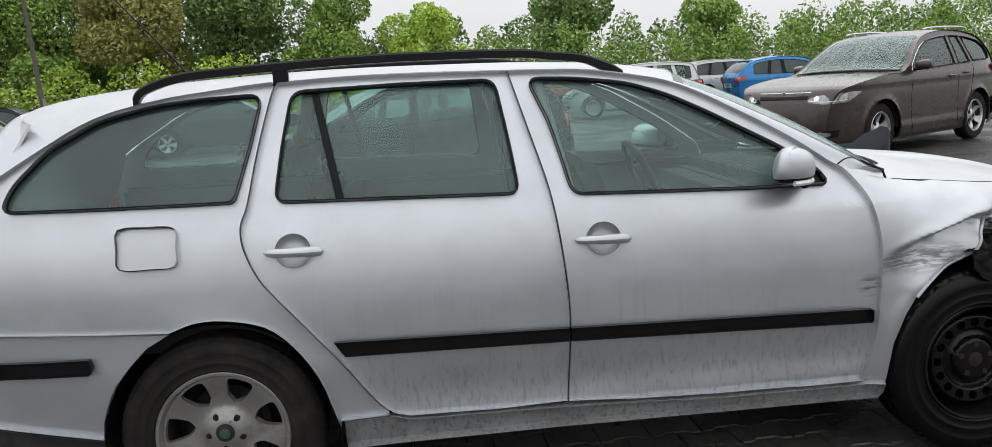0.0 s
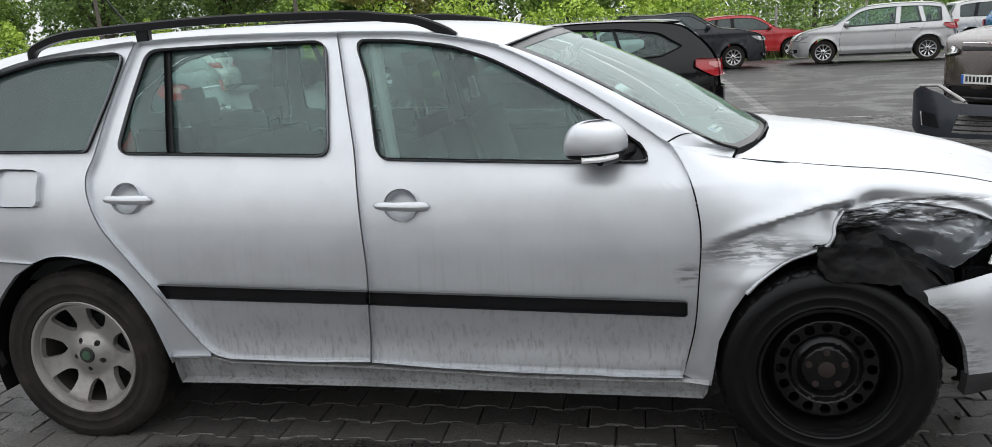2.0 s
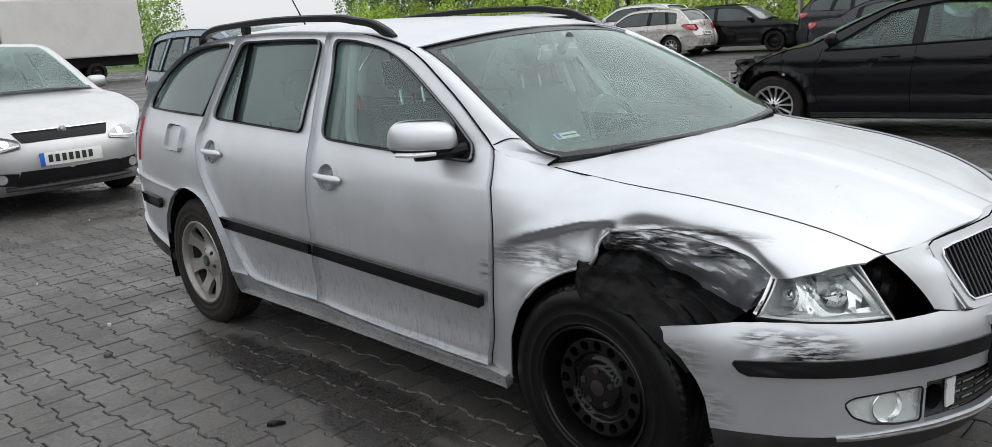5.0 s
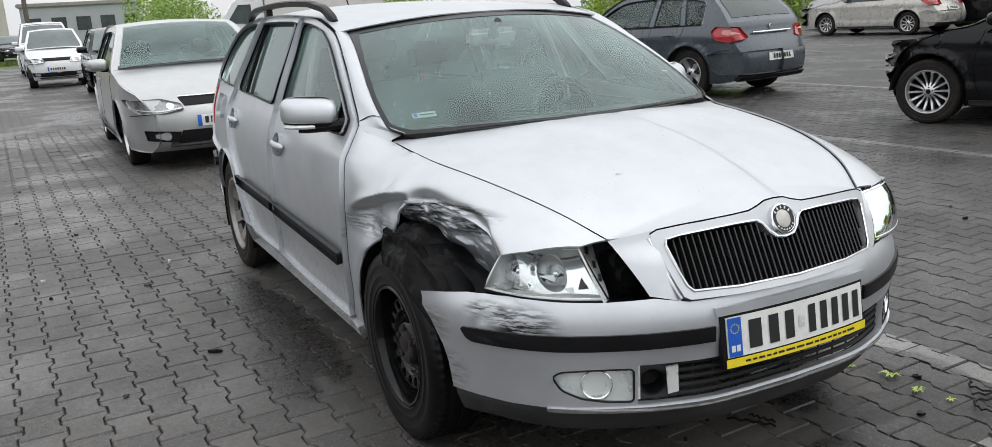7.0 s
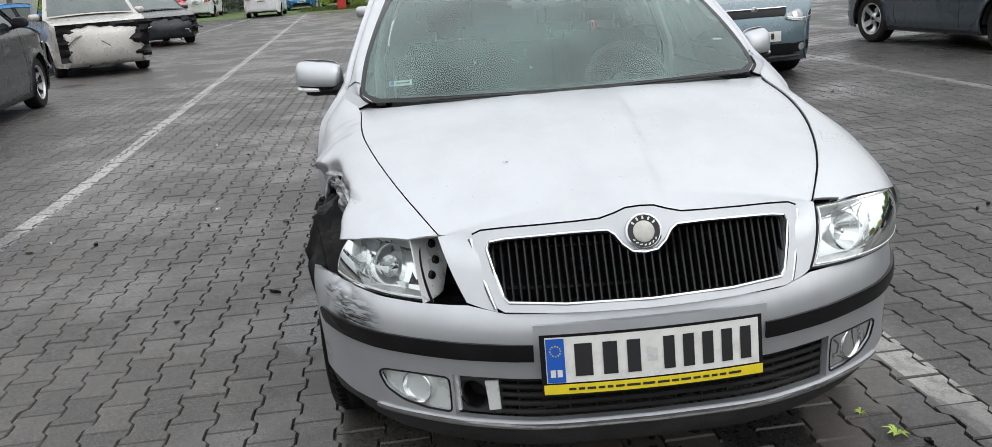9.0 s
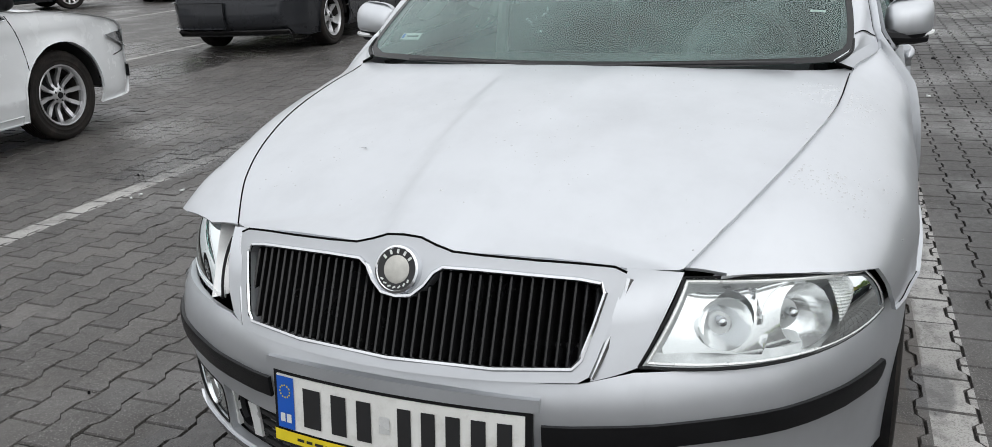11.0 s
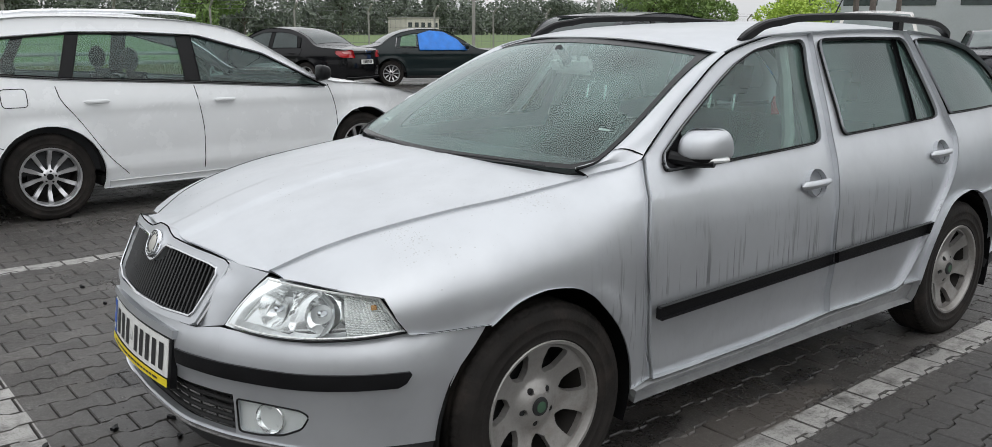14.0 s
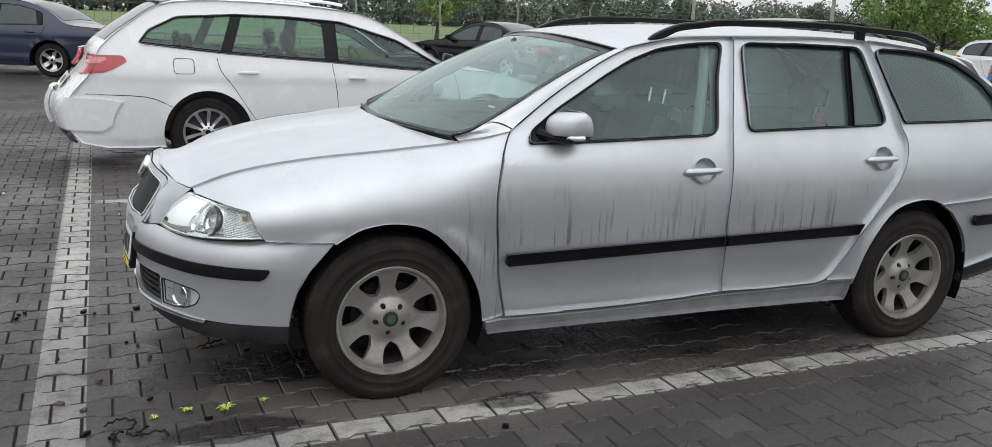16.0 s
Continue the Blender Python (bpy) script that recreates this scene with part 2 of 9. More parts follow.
M_SILVER = car_paint("silver_paint", (0.570, 0.587, 0.610), 0.76, 0.41, 0.15, streaks=0, coat=0.2, scuffs_and_shade=(
    ((0.62, -0.74, 0.545), (0.13, 0.13, 0.07), (0.02, 0.02, 0.02)),
    ((0.30, -0.86, 0.50), (0.10, 0.1, 0.07), (0.30, 0.30, 0.30)),
    ((0.52, -0.79, 0.578), (0.11, 0.10, 0.030), (0.06, 0.06, 0.062)),
    ((0.34, -0.85, 0.37), (0.12, 0.1, 0.08), (0.27, 0.27, 0.275)),
    # fender dent: scuffed, and darkened for the shade under its crease
    ((-0.24, -0.85, 0.70), (0.26, 0.12, 0.06), (0.20, 0.205, 0.21)),
    ((0.26, -0.76, 0.82), (0.30, 0.12, 0.025), (0.06, 0.06, 0.06))))
# the grey spot paints the shade of a small dent in the right front door
M_DOOR = car_paint("streaked_silver_paint", (0.582, 0.599, 0.622), 0.76, 0.41, 0.15, streaks=0.92, coat=0.3, spray=0.42, scuffs_and_shade=(((-0.43, -0.88, 0.63), (0.05, 0.05, 0.045), (0.22, 0.225, 0.23)),))
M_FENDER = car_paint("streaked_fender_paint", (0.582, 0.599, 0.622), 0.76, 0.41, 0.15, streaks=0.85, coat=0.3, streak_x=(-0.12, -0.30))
M_SILL = car_paint("dirty_silver_paint", (0.40, 0.405, 0.41), 0.5, 0.5, 0.75, streaks=0.0, spray=1.0)
M_CRUSHED = car_paint("crumpled_silver_paint", (0.38, 0.40, 0.425), rough=0.36, dirt=0.4, coat=0.25, scuffs_and_shade=(
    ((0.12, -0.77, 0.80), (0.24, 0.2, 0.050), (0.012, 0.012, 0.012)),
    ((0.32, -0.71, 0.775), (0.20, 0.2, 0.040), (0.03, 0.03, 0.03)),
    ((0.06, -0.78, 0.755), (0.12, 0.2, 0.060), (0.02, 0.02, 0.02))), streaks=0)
M_BLACKPL = material("black_plastic", (0.010, 0.010, 0.011), 0.36, spec=0.18, vary=0.25, scale=9, bump=0.12, bump_scale=500)
M_GREYPL = material("dull_black_plastic", (0.03, 0.03, 0.032), 0.7, vary=0.3, scale=7, bump=0.25, bump_scale=160, dirt=(0.11, 0.10, 0.09), dirt_amount=0.35)
M_RUBBER = material("tyre_rubber", (0.021, 0.0185, 0.0168), 0.75, spec=0.2, vary=0.4, scale=9, bump=0.45, bump_scale=90, dirt=(0.060, 0.048, 0.040), dirt_amount=0.5)
M_WETRUBBER = material("wet_tyre_rubber", (0.005, 0.005, 0.0055), 0.34, spec=0.2, vary=0.35, scale=9, bump=0.2, bump_scale=90)
M_SLAT = material("grille_plastic", (0.013, 0.0133, 0.014), 0.26, vary=0.2, scale=9, spec=0.7)
M_SEAL = material("window_seal", (0.007, 0.007, 0.0075), 0.38, vary=0.2, scale=30, spec=0.18)
M_EDGE = material("glass_edge_print", (0.012, 0.0125, 0.013), 0.25, vary=0.2, scale=30, spec=0.3)
M_GAP = material("dark_joint", (0.003, 0.003, 0.003), 0.9, vary=0.2, scale=30, spec=0.05)
M_CHROME = material("chrome", (0.75, 0.76, 0.78), 0.12, 1.0, 0.06, 12, dirt=(0.2, 0.19, 0.17), dirt_amount=0.3)
M_ALLOY = material("dirty_alloy", (0.35, 0.338, 0.322), 0.40, 0.55, 0.15, 9, bump=0.1, bump_scale=300, dirt=(0.10, 0.075, 0.06), dirt_amount=0.55)
# barrel colour kept near black for the shade between the spokes
M_BARREL = material("brake_dusted_barrel", (0.035, 0.031, 0.028), 0.7, 0.3, 0.3, 9)
M_ALLOYBRIGHT = material("bright_alloy", (0.62, 0.62, 0.63), 0.3, 0.8, 0.06, 9)
M_STEELBLK = material("wet_black_steel", (0.005, 0.005, 0.0055), 0.16, 0.0, 0.3, 12, spec=0.22, coat=0.12, dirt=(0.03, 0.025, 0.022), dirt_amount=0.25)
M_RUST = material("rusty_hub", (0.026, 0.016, 0.013), 0.8, 0.2, 0.3, 40, bump=0.4, bump_scale=200)
M_UNDER = material("underbody_black", (0.012, 0.012, 0.012), 0.85, 0.0, 0.3, 8)
M_LINER = material("arch_liner", (0.0085, 0.0085, 0.009), 0.46, 0.0, 0.3, 14, bump=0.5, bump_scale=60, dirt=(0.03, 0.027, 0.024), dirt_amount=0.4, spec=0.1)
# the haze film also paints some reflected sky into the panes
M_GLASS = glass("side_glass", (0.73, 0.92, 0.87), drops=0.02, haze=0.14)
M_SCREEN = glass("windscreen_glass", (0.70, 0.85, 0.81), drops=0.10, haze=0.16, beads=0.20)
M_CARGLASS = glass("car_glass", (0.58, 0.76, 0.72), drops=0.0, haze=0.05)
M_LENS = glass("lamp_lens", (0.95, 0.97, 0.97), rough=0.03, ior=1.25)
# opaque panes: the paler second tones paint in reflected sky
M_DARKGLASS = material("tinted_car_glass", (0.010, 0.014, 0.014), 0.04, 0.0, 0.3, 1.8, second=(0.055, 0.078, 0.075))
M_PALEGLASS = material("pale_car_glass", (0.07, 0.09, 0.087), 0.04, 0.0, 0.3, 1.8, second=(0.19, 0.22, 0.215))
M_REFLECT = material("lamp_reflector", (0.88, 0.89, 0.89), 0.2, 0.95, 0.12, 20)
M_LAMPCASE = material("lamp_case", (0.66, 0.67, 0.67), 0.3, 0.45, 0.25, 24)
M_DROP = material("water_drop", (0.66, 0.67, 0.68), 0.03, 0.2, 0.1, 30, coat=1.0)
M_FACET = material("lamp_chrome", (0.90, 0.91, 0.91), 0.13, 0.8, 0.05, 20)
M_LAMPGREY = material("lamp_housing", (0.80, 0.81, 0.80), 0.28, 0.3, 0.12, 14)
M_RED = tinted_lamp("red_lamp", (0.42, 0.015, 0.02))
M_AMBER = tinted_lamp("amber_lamp", (0.55, 0.30, 0.12))
M_CLEARLAMP = material("clear_lamp", (0.55, 0.57, 0.58), 0.1, 0.4, 0.25, 25, coat=1.0, second=(0.25, 0.26, 0.27))
M_PLATE = material("white_plate", (0.76, 0.76, 0.73), 0.4, 0.0, 0.05, 25, dirt=(0.3, 0.27, 0.22), dirt_amount=0.35)
M_PLATEBLUE = material("plate_blue", (0.01, 0.10, 0.50), 0.4, 0.0, 0.08, 25)
M_YELLOW = material("yellow_strip", (0.78, 0.62, 0.02), 0.45, 0.0, 0.08, 25)
M_INK = material("black_ink", (0.015, 0.015, 0.016), 0.5, 0.0, 0.1, 25)
M_SEAT = material("dark_seat_cloth", (0.014, 0.015, 0.016), 0.9, 0.0, 0.2, 2.5, spec=0.15)
M_DASH = material("dark_dashboard", (0.028, 0.03, 0.032), 0.65, 0.0, 0.2, 14, bump=0.15, bump_scale=300)
M_CLOTHPALE = material("pale_cabin_trim", (0.46, 0.47, 0.44), 0.8, 0.0, 0.12, 14)
M_CLOTHGREY = material("grey_headlining", (0.30, 0.31, 0.30), 0.9, 0.0, 0.1, 10)
M_PAPER = material("white_paper", (0.70, 0.72, 0.70), 0.6, 0.0, 0.06, 30)
M_GREEN = material("green_badge", (0.05, 0.11, 0.065), 0.5, 0.0, 0.3, 60)
M_BADGE = material("worn_badge_face", (0.55, 0.54, 0.50), 0.4, 0.3, 0.15, 60)

# ---- mesh helpers ----


def smooth_curve(pts, n=6, closed=False):
    """Catmull-Rom through the points, n steps a span."""
    p = [Vector(q) for q in pts]
    out = []
    last = len(p) if closed else len(p) - 1
    for i in range(last):
        a = p[i - 1] if closed or i > 0 else p[i] * 2 - p[i + 1]
        b, c = p[i], p[(i + 1) % len(p)]
        d = p[(i + 2) % len(p)] if closed or i + 2 < len(p) else c * 2 - b
        for k in range(n):
            t = k / n
            out.append(0.5 * ((2 * b) + (c - a) * t + (2 * a - 5 * b + 4 * c - d) * t * t + (3 * b - a - 3 * c + d) * t ** 3))
    if not closed:
        out.append(p[-1])
    return out


def hermite(x, xs, ys):
    """Smooth interpolation of a table, flat beyond its ends."""
    if x <= xs[0]:
        return ys[0]
    if x >= xs[-1]:
        return ys[-1]
    i = 0
    while xs[i + 1] < x:
        i += 1
    h = xs[i + 1] - xs[i]
    t = (x - xs[i]) / h
    d = (ys[i + 1] - ys[i]) / h

    def slope(j):
        if j <= 0 or j >= len(xs) - 1:
            return d
        a = (ys[j] - ys[j - 1]) / (xs[j] - xs[j - 1])
        b = (ys[j + 1] - ys[j]) / (xs[j + 1] - xs[j])
        return 0.0 if a * b <= 0 else 2 * a * b / (a + b)

    m0, m1 = slope(i) * h, slope(i + 1) * h
    return (ys[i] * (2 * t ** 3 - 3 * t * t + 1) + m0 * (t ** 3 - 2 * t * t + t)
            + ys[i + 1] * (3 * t * t - 2 * t ** 3) + m1 * (t ** 3 - t * t))


def thing(name, label, category, group="", at=None):
    ob = new(name)
    ob.empty_display_size = 0.2
    if at is not None:
        ob.matrix_world = at
    return tagged(ob, label, category, group)


def part(name, bm, mat, parent, label="", smooth=True, sharp=35):
    """Links a bmesh as one mesh object under a thing or a part."""
    me = bpy.data.meshes.new(name)
    bm.normal_update()
    if smooth:
        for f in bm.faces:
            f.smooth = True
        lim = radians(sharp)
        for e in bm.edges:
            if len(e.link_faces) == 2 and e.calc_face_angle(0) > lim:
                e.smooth = False
    nl = bm.verts.layers.float_vector.get("sn")
    fl = bm.faces.layers.int.get("flat")
    normals = None
    if nl and fl:
        normals = []
        for f in bm.faces:
            for v in f.verts:
                n = v[nl]
                if f[fl] or n.length < 0.5:
                    normals.append(f.normal.copy())
                else:
                    normals.append(n.copy() if n.dot(f.normal) > 0 else -n)
    bm.to_mesh(me)
    bm.free()
    me.materials.append(mat)
    if normals:
        me.normals_split_custom_set(normals)
    ob = new(name, me)
    if parent is not None:
        ob.parent = parent
    if label:
        ob["label"] = label
    return ob


def sheet(outer, fn, step=0.05, holes=(), depth=0.012, lip=0.004, grid=None):
    """A panel: a flat outline with holes, cut into a grid, laid on the surface fn(u, v), with rolled edges and thickness."""
    bm = bmesh.new()
    nl = bm.verts.layers.float_vector.new("sn")
    fl = bm.faces.layers.int.new("flat")
    edges = []
    for loop in (outer, *holes):
        vs = [bm.verts.new((p[0], p[1], 0)) for p in loop]
        for i in range(len(vs)):
            edges.append(bm.edges.new((vs[i], vs[(i + 1) % len(vs)])))
    if holes:
        bmesh.ops.triangle_fill(bm, edges=edges, use_beauty=True, normal=(0, 0, 1))
    else:
        bm.faces.new(list(bm.verts))
    bm.normal_update()
    for f in bm.faces:
        if f.normal.z < 0:
            f.normal_flip()
    us = [p[0] for p in outer]
    vs_ = [p[1] for p in outer]
    su, sv = (step, step) if not isinstance(step, tuple) else step
    for lo, hi, s, axis in ((min(us), max(us), su, 0), (min(vs_), max(vs_), sv, 1)):
        n = int((hi - lo) / s)
        for k in range(1, n + 1):
            c = lo + (hi - lo) * k / (n + 1)
            co = (c, 0, 0) if axis == 0 else (0, c, 0)
            no = (1, 0, 0) if axis == 0 else (0, 1, 0)
            bmesh.ops.bisect_plane(bm, geom=bm.verts[:] + bm.edges[:] + bm.faces[:], plane_co=co, plane_no=no, dist=1e-5)
    if lip:
        bmesh.ops.inset_region(bm, faces=bm.faces[:], thickness=lip, use_even_offset=True, use_boundary=True)
    rim = {v for e in bm.edges if e.is_boundary for v in e.verts}
    h = 0.003
    for v in bm.verts:
        u, w = v.co.x, v.co.y
        n = (fn(u + h, w) - fn(u - h, w)).cross(fn(u, w + h) - fn(u, w - h))
        v.co = fn(u, w)
        v[nl] = n.normalized()
    bm.normal_update()
    if depth:
        moves = {v: v.normal.copy() for v in rim}
        if lip:
            for v in rim:
                v.co -= moves[v] * lip * 0.6
        ext = bmesh.ops.extrude_edge_only(bm, edges=[e for e in bm.edges if e.is_boundary])
        new_v = [g for g in ext["geom"] if isinstance(g, bmesh.types.BMVert)]
        for g in ext["geom"]:
            if isinstance(g, bmesh.types.BMFace):
                g[fl] = 1
        for v in new_v:
            for e in v.link_edges:
                o = e.other_vert(v)
                if o in moves:
                    v.co = o.co - moves[o] * depth
                    break
    return bm


def flipped(bm):
    for f in bm.faces:
        f.normal_flip()
    return bm


def mirrored(bm):
    """The other side of the car."""
    nl = bm.verts.layers.float_vector.get("sn")
    for v in bm.verts:
        v.co.y = -v.co.y
        if nl:
            v[nl] = Vector((v[nl].x, -v[nl].y, v[nl].z))
    return flipped(bm)


def box(bm, lo, hi, bevel=0.0, rot=None):
    r = bmesh.ops.create_cube(bm, size=1.0)
    c = (Vector(lo) + Vector(hi)) / 2
    s = Vector(hi) - Vector(lo)
    for v in r["verts"]:
        v.co = Vector((v.co.x * s.x, v.co.y * s.y, v.co.z * s.z))
    if bevel:
        es = list({e for v in r["verts"] for e in v.link_edges})
        rb = bmesh.ops.bevel(bm, geom=es, offset=bevel, segments=2, affect="EDGES")
        vs = list({v for f in rb["faces"] for v in f.verts} | {v for v in r["verts"] if v.is_valid})
    else:
        vs = r["verts"]
    for v in vs:
        if rot is not None:
            v.co = rot @ v.co
        v.co = v.co + c
    return bm


def lathe(profile, n=48, centre=(0, 0, 0), axis="y"):
    """Turns (radius, along) points about an axis through centre."""
    bm = bmesh.new()
    rings = []
    c = Vector(centre)
    for r, a in profile:
        ring = []
        for k in range(n):
            t = 2 * math.pi * k / n
            if axis == "y":
                co = Vector((r * math.cos(t), a, r * math.sin(t)))
            elif axis == "x":
                co = Vector((a, r * math.cos(t), r * math.sin(t)))
            else:
                co = Vector((r * math.cos(t), r * math.sin(t), a))
            ring.append(bm.verts.new(c + co))
        rings.append(ring)
    for a, b in zip(rings, rings[1:]):
        for k in range(n):
            bm.faces.new((a[k], a[(k + 1) % n], b[(k + 1) % n], b[k]))
    bmesh.ops.recalc_face_normals(bm, faces=bm.faces[:])
    return bm


def tube(points, radius, n=8, taper=None, caps=True):
    """A round bar along points."""
    bm = bmesh.new()
    rings = []
    pts = [Vector(p) for p in points]
    for i, p in enumerate(pts):
        d = (pts[min(i + 1, len(pts) - 1)] - pts[max(i - 1, 0)]).normalized()
        u = d.cross(Vector((0, 0, 1)))
        if u.length < 1e-4:
            u = d.cross(Vector((1, 0, 0)))
        u.normalize()
        w = d.cross(u)
        r = radius if taper is None else radius + (taper - radius) * i / (len(pts) - 1)
        rings.append([bm.verts.new(p + r * (math.cos(2 * math.pi * k / n) * u + math.sin(2 * math.pi * k / n) * w)) for k in range(n)])
    for a, b in zip(rings, rings[1:]):
        for k in range(n):
            bm.faces.new((a[k], a[(k + 1) % n], b[(k + 1) % n], b[k]))
    if caps:
        bm.faces.new(rings[0][::-1])
        bm.faces.new(rings[-1])
    bmesh.ops.recalc_face_normals(bm, faces=bm.faces[:])
    return bm


def patch(fn, nu, nv, depth=0.0):
    """A grid fn(u, v) over the unit square."""
    bm = bmesh.new()
    g = [[bm.verts.new(fn(i / nu, j / nv)) for j in range(nv + 1)] for i in range(nu + 1)]
    for i in range(nu):
        for j in range(nv):
            bm.faces.new((g[i][j], g[i + 1][j], g[i + 1][j + 1], g[i][j + 1]))
    if depth:
        bm.normal_update()
        rim = {v: v.normal.copy() for e in bm.edges if e.is_boundary for v in e.verts}
        ext = bmesh.ops.extrude_edge_only(bm, edges=[e for e in bm.edges if e.is_boundary])
        for v in (q for q in ext["geom"] if isinstance(q, bmesh.types.BMVert)):
            for e in v.link_edges:
                o = e.other_vert(v)
                if o in rim:
                    v.co = o.co - rim[o] * depth
                    break
    return bm


def round_poly(ps, radius, n=5):
    """A closed polygon with each corner rounded."""
    out = []
    m = len(ps)
    for i in range(m):
        a, b, c = Vector(ps[i - 1]), Vector(ps[i]), Vector(ps[(i + 1) % m])
        la, lc = (a - b).length, (c - b).length
        d = min(radius, la * 0.45, lc * 0.45)
        p, q = b + (a - b) * (d / la), b + (c - b) * (d / lc)
        for k in range(n + 1):
            t = k / n
            w = p * (1 - t) ** 2 + b * 2 * t * (1 - t) + q * t * t
            out.append((w.x, w.y))
    return out


def circle2(cx, cy, r, n=24):
    return [(cx + r * math.cos(2 * math.pi * k / n), cy + r * math.sin(2 * math.pi * k / n)) for k in range(n)]


def joined(*bms):
    out = bms[0]
    for b in bms[1:]:
        me = bpy.data.meshes.new("tmp")
        b.to_mesh(me)
        out.from_mesh(me)
        bpy.data.meshes.remove(me)
        b.free()
    return out


def shifted(bm, m):
    bmesh.ops.transform(bm, matrix=m, verts=bm.verts[:])
    nl = bm.verts.layers.float_vector.get("sn")
    if nl:
        for v in bm.verts:
            v[nl] = m.to_3x3() @ v[nl]
    return bm

# ---- wheels ----


def tyre_mesh(radius, width, rim):
    w = width / 2
    wall = radius - rim
    # bead, rim guard, raised rings and shoulder of the side wall
    half_wall = [(rim * 0.97, w * 0.80), (rim * 1.03, w * 0.92), (rim + wall * 0.10, w * 0.965), (rim + wall * 0.13, w * 0.945), (rim + wall * 0.30, w * 0.985), (rim + wall * 0.32, w * 1.0), (rim + wall * 0.36, w * 1.0),
                 (rim + wall * 0.38, w * 0.985), (rim + wall * 0.60, w * 0.985), (rim + wall * 0.62, w * 0.997), (rim + wall * 0.65, w * 0.995), (radius * 0.955, w * 0.94)]
    prof = [(r, -a) for r, a in half_wall] + [(radius * 0.99, -w * 0.80)]
    for k in range(-3, 4):
        c = k * w * 0.22
        prof += [(radius, c - w * 0.075), (radius, c + w * 0.055)]
        if k < 3:
            prof += [(radius - 0.006, c + w * 0.065), (radius - 0.006, c + w * 0.135)]
    prof += [(radius * 0.99, w * 0.80)] + half_wall[::-1]
    bm = lathe(prof, 72)
    top = [v for v in bm.verts if v.co.xz.length > radius * 0.985 and abs(v.co.y) > w * 0.5]
    for v in top:
        k = int((math.atan2(v.co.z, v.co.x) + math.pi) / (2 * math.pi) * 72 + 0.5)
        if k % 2:
            s = 1 - 0.005 / radius
            v.co.x *= s
            v.co.z *= s
    return bm


